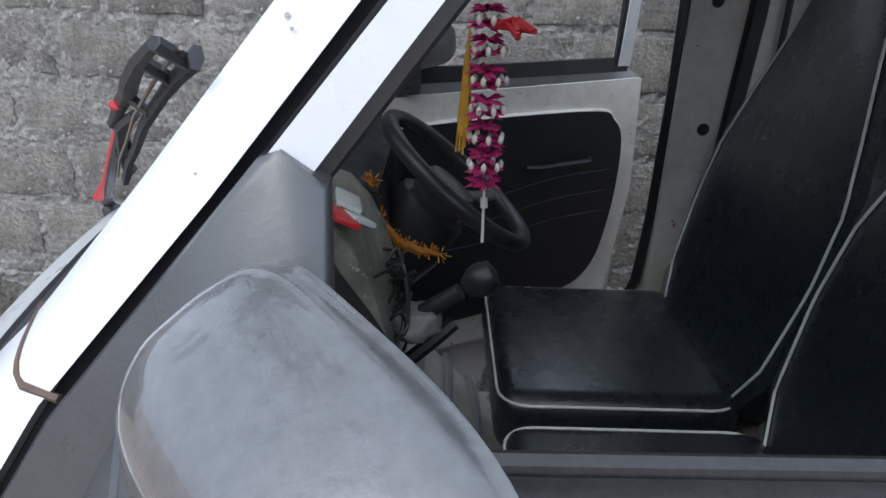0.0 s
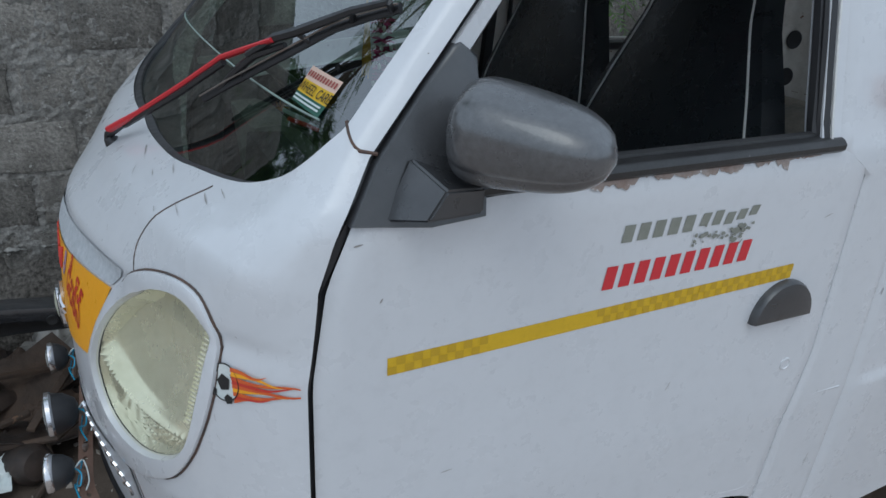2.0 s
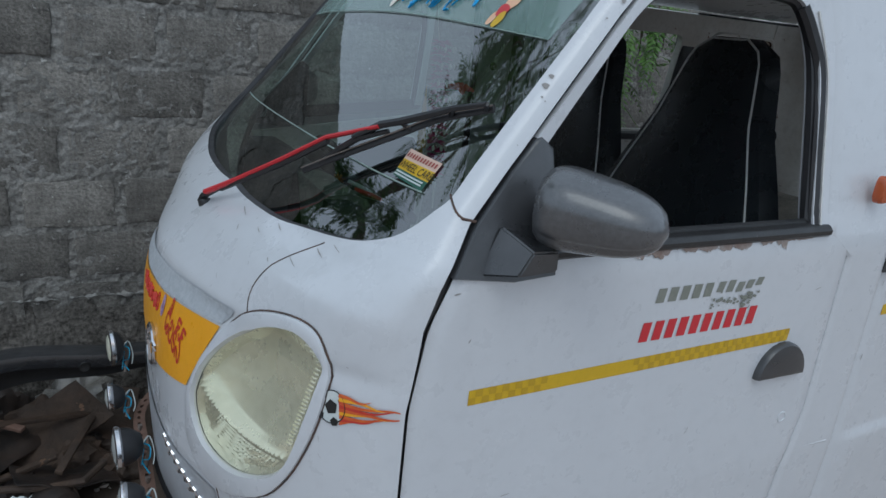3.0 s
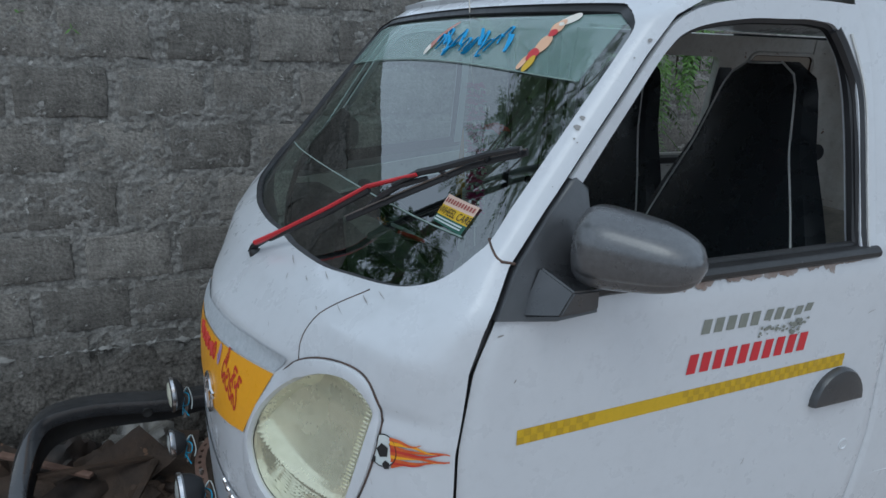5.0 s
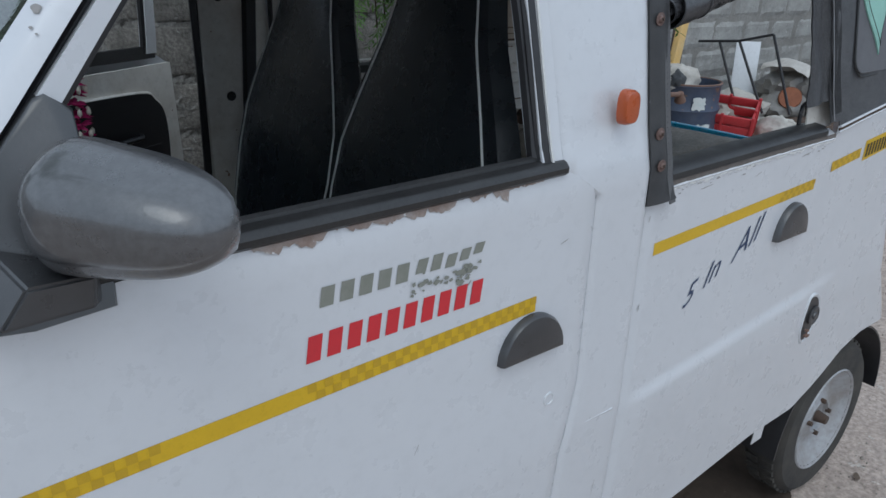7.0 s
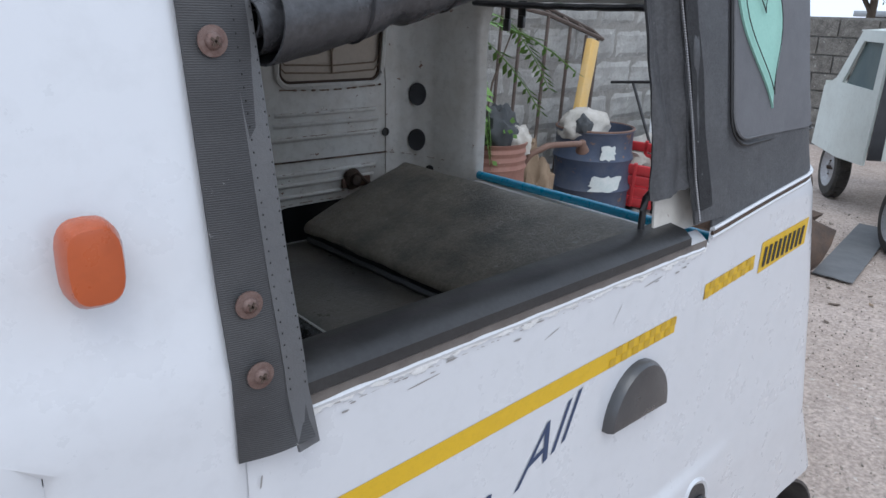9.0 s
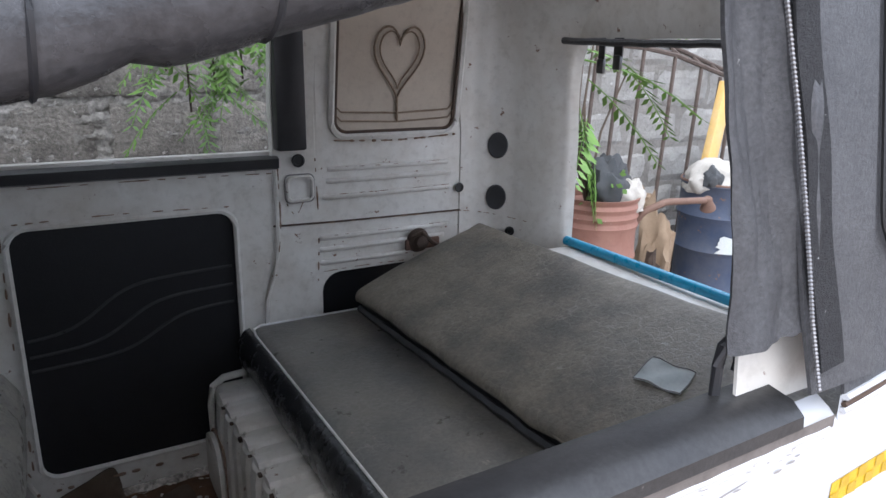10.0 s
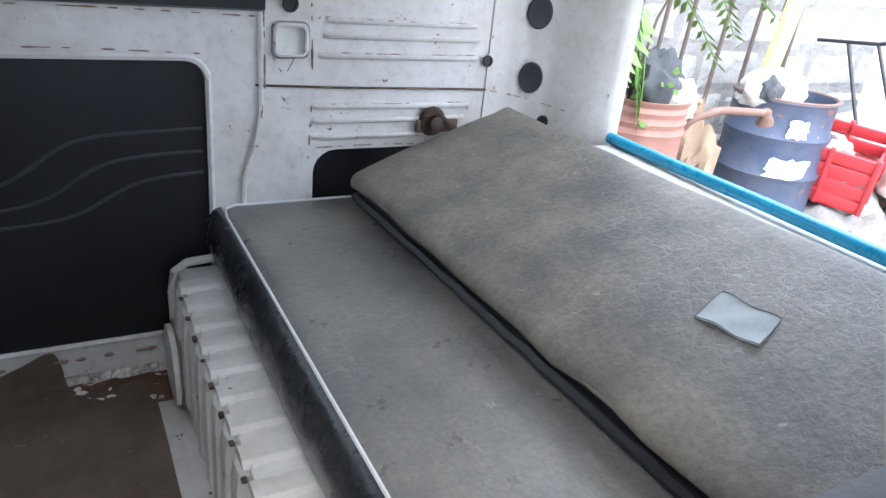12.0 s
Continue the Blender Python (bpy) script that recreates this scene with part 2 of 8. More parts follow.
THREAD = material("yellow_thread", (0.62, 0.36, 0.03), 0.7, 0, (0.45, 0.24, 0.02), 80, 0.6)
CREAM = material("cream_buds", (0.75, 0.7, 0.62), 0.7)
MAT = material("brown_floor_mat", (0.085, 0.060, 0.043), 0.85, 0, (0.17, 0.13, 0.095), 9, 0.8, 0.3, 120, (0.24, 0.19, 0.145), 26, 0.66)
CARDBOARD = material("old_card", (0.22, 0.155, 0.10), 0.85, 0, (0.30, 0.225, 0.15), 9, 0.8, 0.2, 60)
PAPER = material("pale_paper", (0.62, 0.64, 0.62), 0.8, 0, (0.42, 0.5, 0.5), 18, 0.6)
SKYBLUE = material("blue_letters", (0.02, 0.30, 0.62), 0.5)
SKINISH = material("peach_sticker", (0.75, 0.45, 0.28), 0.5)
TRUCK = material("pale_green_white_paint", (0.60, 0.64, 0.60), 0.5, 0, (0.5, 0.52, 0.48), 4, 0.6, 0.05, 30, (0.3, 0.22, 0.16), 22, 0.72)
FOOTMETAL = material("bare_silver_metal", (.80, .80, .77), .36, .15, (.56, .52, .45), 8, .7, .12, 50, (.22, .13, .08), 20, .68)
WOOD = material("weathered_wood", (0.34, 0.27, 0.2), 0.8, 0, (0.22, 0.17, 0.12), 10, 0.7, 0.2, 60)


# ---- mesh builders ----
def link(name, bm, mat, parent=None, label="", smooth=True):
    me = bpy.data.meshes.new(name)
    bmesh.ops.recalc_face_normals(bm, faces=bm.faces)
    bm.to_mesh(me)
    bm.free()
    if smooth:
        me.shade_smooth()
        me.set_sharp_from_angle(angle=radians(40))
    if mat:
        me.materials.append(mat)
    ob = new(name, me)
    if parent:
        ob.parent = parent
    if label:
        ob["label"] = label
    return ob


def part(name, bm, mat, parent, label="", smooth=True):
    return link(name, bm, mat, parent, label, smooth)


def thing(name, label, category, at=(0, 0, 0), group="", kind=""):
    ob = new(name)
    ob.location = at
    return tagged(ob, label, category, group, kind)


def interp(table, v):
    return float(np.interp(v, [a for a, b in table], [b for a, b in table]))


def add_grid(bm, fn, nu, nv):
    rows = [[bm.verts.new(fn(i / nu, j / nv)) for i in range(nu + 1)] for j in range(nv + 1)]
    for j in range(nv):
        for i in range(nu):
            bm.faces.new((rows[j][i], rows[j][i + 1], rows[j + 1][i + 1], rows[j + 1][i]))
    return rows


def thicken(bm, t):
    bmesh.ops.recalc_face_normals(bm, faces=bm.faces)
    bmesh.ops.solidify(bm, geom=bm.faces[:] + bm.edges[:] + bm.verts[:], thickness=t)


def grid(fn, nu, nv, thick=0.0):
    bm = bmesh.new()
    add_grid(bm, fn, nu, nv)
    if thick:
        thicken(bm, thick)
    return bm


def add_box(bm, x0, x1, y0, y1, z0, z1, bevel=0.0, m=None, seg=2):
    r = bmesh.ops.create_cube(bm, size=1.0)
    vs = r["verts"]
    for v in vs:
        v.co = Vector(((x0 + x1) / 2 + v.co.x * (x1 - x0), (y0 + y1) / 2 + v.co.y * (y1 - y0), (z0 + z1) / 2 + v.co.z * (z1 - z0)))
    if bevel:
        es = list({e for v in vs for e in v.link_edges})
        r = bmesh.ops.bevel(bm, geom=es, offset=bevel, segments=seg, affect="EDGES", profile=0.5)
        vs = list({v for f in r["faces"] for v in f.verts} | {v for v in vs if v.is_valid})
    if m:
        bmesh.ops.transform(bm, matrix=m, verts=vs)
    return vs


def box(x0, x1, y0, y1, z0, z1, bevel=0.004, m=None, seg=2):
    bm = bmesh.new()
    add_box(bm, x0, x1, y0, y1, z0, z1, bevel, m, seg)
    return bm


def add_tube(bm, pts, r, n=8, closed=False, flat=1.0):
    """A round bar along points; r is a number or one per point."""
    P = [Vector(p) for p in pts]
    k = len(P)
    rings = []
    up = Vector((0.13, 0.21, 0.97))
    for i, p in enumerate(P):
        a = P[(i - 1) % k] if closed or i else p
        b = P[(i + 1) % k] if closed or i < k - 1 else p
        d = (b - a).normalized()
        s = d.cross(up)
        if s.length < 1e-3:
            s = d.cross(Vector((1, 0, 0)))
        s.normalize()
        w = s.cross(d)
        rad = r[i] if hasattr(r, "__len__") else r
        rings.append([bm.verts.new(p + s * rad * math.cos(2 * math.pi * j / n) + w * rad * flat * math.sin(2 * math.pi * j / n)) for j in range(n)])
    for i in range(k if closed else k - 1):
        A, B = rings[i], rings[(i + 1) % k]
        for j in range(n):
            bm.faces.new((A[j], A[(j + 1) % n], B[(j + 1) % n], B[j]))
    if not closed:
        bm.faces.new(rings[0][::-1])
        bm.faces.new(rings[-1])


def tube(pts, r, n=8, closed=False, flat=1.0):
    bm = bmesh.new()
    add_tube(bm, pts, r, n, closed, flat)
    return bm


def add_loft(bm, rings, cap=True):
    R = [[bm.verts.new(p) for p in ring] for ring in rings]
    n = len(R[0])
    for A, B in zip(R, R[1:]):
        for j in range(n):
            bm.faces.new((A[j], A[(j + 1) % n], B[(j + 1) % n], B[j]))
    if cap:
        bm.faces.new(R[0][::-1])
        bm.faces.new(R[-1])


def loft(rings, cap=True):
    bm = bmesh.new()
    add_loft(bm, rings, cap)
    return bm


def turned(profile, n=24, m=None):
    """A body of revolution about z from (radius, z) pairs, closed at the ends."""
    bm = bmesh.new()
    add_loft(bm, [[(max(r, 1e-4) * math.cos(2 * math.pi * j / n), max(r, 1e-4) * math.sin(2 * math.pi * j / n), z) for j in range(n)] for r, z in profile])
    if m:
        bmesh.ops.transform(bm, matrix=m, verts=bm.verts)
    return bm


def smooth_loop(pts, n, closed=True):
    """n points of a Catmull-Rom curve through pts."""
    P = [np.array(p, float) for p in pts]
    k = len(P)
    out = []
    span = k if closed else k - 1
    for i in range(n):
        s = i * span / (n if closed else n - 1)
        a = min(int(s), span - 1)
        f = s - a
        q = [P[(a + d) % k] if closed else P[min(max(a + d, 0), k - 1)] for d in (-1, 0, 1, 2)]
        out.append(tuple(0.5 * (2 * q[1] + (q[2] - q[0]) * f + (2 * q[0] - 5 * q[1] + 4 * q[2] - q[3]) * f * f + (3 * q[1] - q[0] - 3 * q[2] + q[3]) * f ** 3)))
    return out


def rounded(x0, x1, z0, z1, r, k=5):
    pts = []
    for cx, cz, a in ((x1 - r, z1 - r, 0), (x0 + r, z1 - r, 90), (x0 + r, z0 + r, 180), (x1 - r, z0 + r, 270)):
        for i in range(k + 1):
            t = radians(a + 90 * i / k)
            pts.append((cx + r * math.cos(t), cz + r * math.sin(t)))
    return pts


def sheet(outline, holes, put, thick=0.0, cut=0.0):
    """A flat plate with holes, filled in a plane and then laid by put(a, b)."""
    bm = bmesh.new()
    edges = []
    for loop in [outline, *holes]:
        vs = [bm.verts.new((a, b, 0)) for a, b in loop]
        edges += [bm.edges.new((vs[i], vs[(i + 1) % len(vs)])) for i in range(len(vs))]
    bmesh.ops.triangle_fill(bm, use_beauty=True, use_dissolve=False, edges=edges, normal=(0, 0, 1))
    if cut:
        for _ in range(3):
            long = [e for e in bm.edges if e.calc_length() > cut]
            if not long:
                break
            bmesh.ops.subdivide_edges(bm, edges=long, cuts=1)
            bmesh.ops.triangulate(bm, faces=bm.faces[:])
    for v in bm.verts:
        v.co = Vector(put(v.co.x, v.co.y))
    if thick:
        thicken(bm, thick)
    return bm


def text_mesh(body, size, put, depth=0.0, shear=0.0, slope=0.0, bold=0.0):
    """Letters of the built-in font as a mesh, laid by put(a, b) with a along the line and b upwards."""
    cu = bpy.data.curves.new("letters", "FONT")
    cu.body, cu.size, cu.shear, cu.offset, cu.resolution_u = body, size, shear, bold, 2
    ob = bpy.data.objects.new("letters", cu)
    me = bpy.data.meshes.new_from_object(ob)
    bm = bmesh.new()
    bm.from_mesh(me)
    for v in bm.verts:
        v.co = Vector(put(v.co.x, v.co.y + slope * v.co.x))
    bpy.data.objects.remove(ob)
    return bm


# ---- the van's form: x to the rear, y across from the near side, z up ----
YC = 0.70
GAP = [(.35, -.105), (.9, -.106), (1.06, -.105), (1.19, -.085), (1.27, -.051), (1.338, -.012), (1.44, .075), (1.545, .158), (1.648, .242), (1.708, .299), (1.76, .41)]
NOSE = [(.35, -.34), (.45, -.37), (.6, -.40), (.8, -.44), (.94, -.437), (1.0, -.425), (1.075, -.40), (1.12, -.372), (1.204, -.275), (1.25, -.197), (1.30, -.141), (1.375, -.082), (1.7, .173), (1.76, .256)]
SIDE = [(.35, .02), (.8, 0), (1.27, 0), (1.34, .015), (1.5, .04), (1.76, .085)]


LEAN = [(.35, .02), (.8, 0), (1.26, 0), (1.28, .003), (1.34, .027), (1.42, .045), (1.5, .056), (1.58, .066), (1.76, .095)]


def side_y(z, x=.9):
    """The near side's skin: the cab leans in more than the body behind it."""
    w = min(max((.75 - x) / .45, 0), 1)
    return interp(SIDE, z) * (1 - w) + interp(LEAN, z) * w


def nose_x(y, z):
    """Where the front skin lies at a width and height."""
    u = min(1, abs(y - YC) / (YC - side_y(z, 0)))
    k = min(max((z - 1.10) / .15, 0), 1)
    g, n = interp(GAP, z), interp(NOSE, z)
    d = (g - n) * (1 - u ** (1.4 + .8 * k)) ** (.65 - .33 * k)
    d = d if d < .25 else .25 + .05 * math.tanh((d - .25) / .05)  # flatter in the middle
    return g - d - .04 * k * min(max(0, y - .12), 1.0)


def on_nose(y, z, out=0.0):
    """A point on the front skin, moved out along its normal."""
    e = 0.004
    p = Vector((nose_x(y, z), y, z))
    n = (Vector((nose_x(y + e, z), y + e, z)) - Vector((nose_x(y - e, z), y - e, z))).cross(Vector((nose_x(y, z + e), y, z + e)) - Vector((nose_x(y, z - e), y, z - e)))
    n.normalize()
    if n.x > 0:
        n = -n
    return p + n * out


def inside(loop, a, b):
    c = False
    for i in range(len(loop)):
        (x1, y1), (x2, y2) = loop[i], loop[i - 1]
        if (y1 > b) != (y2 > b) and a < (x2 - x1) * (b - y1) / (y2 - y1) + x1:
            c = not c
    return c


# the windscreen's edge, (y, z), near half then mirrored
HALF = [(0.7, 1.246), (0.6, 1.244), (0.5, 1.245), (0.39, 1.249), (0.303, 1.259), (0.217, 1.269), (0.15, 1.281), (0.101, 1.302), (0.079, 1.326), (0.069, 1.349), (0.063, 1.371), (0.072, 1.414), (0.078, 1.463), (0.085, 1.536), (0.092, 1.603), (0.099, 1.654), (0.112, 1.696), (0.155, 1.721), (0.205, 1.729), (0.488, 1.736), (0.7, 1.738)]
SCREEN = smooth_loop(HALF + [(2 * YC - y, z) for y, z in HALF[-2:0:-1]], 120)
LAMP = smooth_loop([(.375, .944), (.32, 1.072), (.269, 1.123), (.203, 1.15), (.135, 1.157), (.101, 1.135), (.086, 1.071), (.099, .98), (.132, .893), (.186, .827), (.29, .788), (.366, .834)], 48)
LAMPGLASS = smooth_loop([(.360, .938), (.328, 1.026), (.253, 1.101), (.167, 1.135), (.118, 1.126), (.101, 1.093), (.111, 1.013), (.133, .923), (.174, .873), (.251, .845), (.329, .865)], 48)
FARLAMP = [(2 * YC - y, z) for y, z in LAMP]
BANNERLOOP = [(.386, .942), (.328, 1.078), (.55, 1.062), (.70, 1.06), (.85, 1.062), (1.072, 1.078), (1.014, .942), (.85, .915), (.70, .91), (.55, .915)]

van = thing("mini_van", "small white passenger van, scratched paint, parked on bare earth", "van")

# front skin with the openings of windscreen and headlamps
bm = bmesh.new()
NU, NV = 170, 170
zs = [.42 + (1.755 - .42) * j / NV for j in range(NV + 1)]
us = [math.sin(math.pi / 2 * (2 * i / NU - 1)) * .35 + (2 * i / NU - 1) * .65 for i in range(NU + 1)]
verts = {}


def nose_vert(i, j):
    if (i, j) not in verts:
        y = YC + us[i] * (YC - side_y(zs[j], 0)) * .9999
        verts[i, j] = bm.verts.new((nose_x(y, zs[j]), y, zs[j]))
    return verts[i, j]


for j in range(NV):
    for i in range(NU):
        y = YC + (us[i] + us[i + 1]) / 2 * (YC - side_y(zs[j], 0))
        z = (zs[j] + zs[j + 1]) / 2
        if not (inside(SCREEN, y, z) or inside(LAMP, y, z) or inside(FARLAMP, y, z)):
            bm.faces.new((nose_vert(i, j), nose_vert(i + 1, j), nose_vert(i + 1, j + 1), nose_vert(i, j + 1)))


def snap(loop):
    """Draw the ragged rim of an opening onto its true outline."""
    L = np.array(loop)
    A, B = L, np.roll(L, -1, axis=0)
    outer = {id(q) for (i, j), q in verts.items() if i in (0, NU) or j in (0, NV)}
    for v in list(verts.values()):
        if v.is_boundary and id(v) not in outer:
            q = np.array((v.co.y, v.co.z))
            t = np.clip(((q - A) * (B - A)).sum(1) / ((B - A) ** 2).sum(1), 0, 1)
            c = A + (B - A) * t[:, None]
            d = np.hypot(*(c - q).T)
            if d.min() < .02:
                y, z = c[d.argmin()]
                v.co = Vector((nose_x(y, z), y, z))


for loop in (SCREEN, LAMP, FARLAMP):
    snap(loop)
front = part("front_panel", bm, WHITE, van, "white front panel with scuffs and chips")

# windscreen and its seal
bm = bmesh.new()
edge = [on_nose(y, z, 0.001) for y, z in SCREEN]
cols = 40
rows = []
zlo, zhi = 1.2445, 1.7375
for k in range(31):
    z = zlo + .004 + (zhi - zlo - .008) * k / 30
    ys = [y for (y, zz), (y2, z2) in zip(SCREEN, SCREEN[1:] + SCREEN[:1]) if (zz - z) * (z2 - z) <= 0]
    a, b = min(ys), max(ys)
    rows.append([bm.verts.new(on_nose(a + (b - a) * i / cols, z, -0.013)) for i in range(cols + 1)])
for A, B in zip(rows, rows[1:]):
    for i in range(cols):
        bm.faces.new((A[i], A[i + 1], B[i + 1], B[i]))
windscreen = part("windscreen", bm, GLASS, van, "clear curved windscreen reflecting leaves and sky")
windscreen.visible_shadow = False
bm = bmesh.new()
inner = [(y + (YC - y) * .007, z + (1.49 - z) * .026) for y, z in SCREEN]
add_loft(bm, [[on_nose(y, z, .0) for y, z in SCREEN], [on_nose(y, z, -.004) for y, z in SCREEN], [on_nose(y, z, -.009) for y, z in inner], [on_nose(y, z, -.016) for y, z in inner]], False)
part("windscreen_seal", bm, RUBBER, windscreen)


# headlamps
BOWL = material("silvered_bowl", (.84, .83, .75), .27, .55, (.68, .67, .55), 5, .7)
SEAM = material("dark_seam", (.05, .045, .042), .8, 0, (.16, .08, .05), 40, .6)


def headlamp(mirror):
    flip = (lambda y: 2 * YC - y) if mirror else (lambda y: y)
    lamp = new("headlight")
    lamp.parent = van
    lamp["label"] = "large headlight with a yellowed ribbed lens"
    bm = bmesh.new()
    cy, cz = .225, .985
    ring = lambda loop, s, o: [on_nose(flip(cy + (y - cy) * s), cz + (z - cz) * s, o + .003) for y, z in loop]
    add_loft(bm, [ring(LAMP, 1.012, -.004), ring(LAMP, 1.0, .004), ring(LAMP, .97, .006), ring(LAMPGLASS, 1.02, .005), ring(LAMPGLASS, 1.0, -.006)], False)
    part("bezel", bm, WHITE, lamp)
    bm = bmesh.new()
    levels = [ring(LAMPGLASS, s, .007 * (1 - s ** 3) - .0025) for s in (1.0, .97, .9, .8, .65, .5, .35, .2, .08)]
    add_loft(bm, levels + [ring(LAMPGLASS, .005, .0045)], False)
    lens = part("lens", bm, LAMPGLAZE, lamp, "yellowed clear lens")
    lens.visible_shadow = False
    # silvered bowl behind the lens: a hollow upper part, a ridge across it and a fan of ribs below
    loop = smooth_loop(LAMPGLASS, 96)

    def ridge_z(y):
        f = (y - .08) / .30
        return .930 + .048 * f - .030 * math.sin(math.pi * min(max(f, 0), 1))

    def hollow(y, z, s):
        rim = min(1, (1 - s) / .06)
        up = z - ridge_z(y)
        if up > 0:
            r2 = ((y - .245) / .15) ** 2 + ((z - 1.04) / .13) ** 2
            o = -.030 * max(0, 1 - r2) * min(1, up / .02) + .007 * math.exp(-(up / .006) ** 2)
        else:
            bend = up + .25 * (y - .23) ** 2
            o = .007 * math.exp(-(up / .006) ** 2) + .0030 * math.sin(2 * math.pi * bend / .0105) * min(1, -up / .006) - .010 * min(1, -up / .06)
        return -.006 + o * rim

    bm = bmesh.new()
    rings = []
    for k in range(44):
        s = 1.004 - k / 44
        rings.append([on_nose(flip(cy + (y - cy) * s), cz + (z - cz) * s, hollow(cy + (y - cy) * s, cz + (z - cz) * s, s)) for y, z in loop])
    add_loft(bm, rings, False)
    bm.faces.new([v for v in bm.verts[-96:]])
    part("reflector", bm, BOWL, lamp)
    # moulded teeth along the side edge of the lens
    for k in range(26):
        z = .955 + .0068 * k
        y = min((q for q in loop if q[0] < .2), key=lambda q: abs(q[1] - z))[0]
        if abs(min((abs(q[1] - z) for q in loop if q[0] < .2))) < .006:
            part("lens_tooth", tube([on_nose(flip(y + .004), z, .0005), on_nose(flip(y + .013), z + .001, .0008)], .0016, 5), LENS, lamp)
    part("bezel_gap", tube([on_nose(flip(y), z, .001) for y, z in [(cy + (y - cy) * 1.014, cz + (z - cz) * 1.014) for y, z in LAMP]], .0020, 5, True), SEAM, lamp)
    return lamp


headlamp(False)
headlamp(True)

# roof
bm = bmesh.new()


def roof(u, v):
    w = 2 * u - 1
    y = YC + w * (YC - .085 - .022 * max(0, 1 - 2 * v))
    x0 = nose_x(y, 1.755)
    x = x0 + (2.2 - x0) * v
    r = min((x - x0) / .25, 1)
    return (x, y, 1.755 + .055 * (1 - w ** 4) * (1 - (1 - r) ** 2))


part("roof", grid(roof, 30, 40, -.012), WHITE, van, "white roof with a chipped front edge")


# front doors: sg +1 for the near side, -1 for the far one, built about the hinge line
def rear_edge(z):
    return interp([(.35, .80), (.75, .815), (.9, .842), (1.255, .842)], z)


def arch(x, cx, r, base):
    return max(base, .27 + math.sqrt(max(r * r - (x - cx) ** 2, 0))) if abs(x - cx) < r else base


def door_point(x, z, y):
    return (x, y, z)


WINOUT = [(-.030, 1.285), (-.004, 1.336), (.078, 1.44), (.161, 1.543), (.243, 1.644), (.301, 1.704), (.392, 1.734), (.53, 1.745), (.66, 1.745), (.700, 1.728), (.736, 1.6), (.764, 1.30)]
WININ = [(-.006, 1.29), (.018, 1.325), (.110, 1.446), (.194, 1.555), (.274, 1.653), (.331, 1.69), (.435, 1.709), (.53, 1.713), (.60, 1.713), (.652, 1.695), (.70, 1.59), (.725, 1.30)]


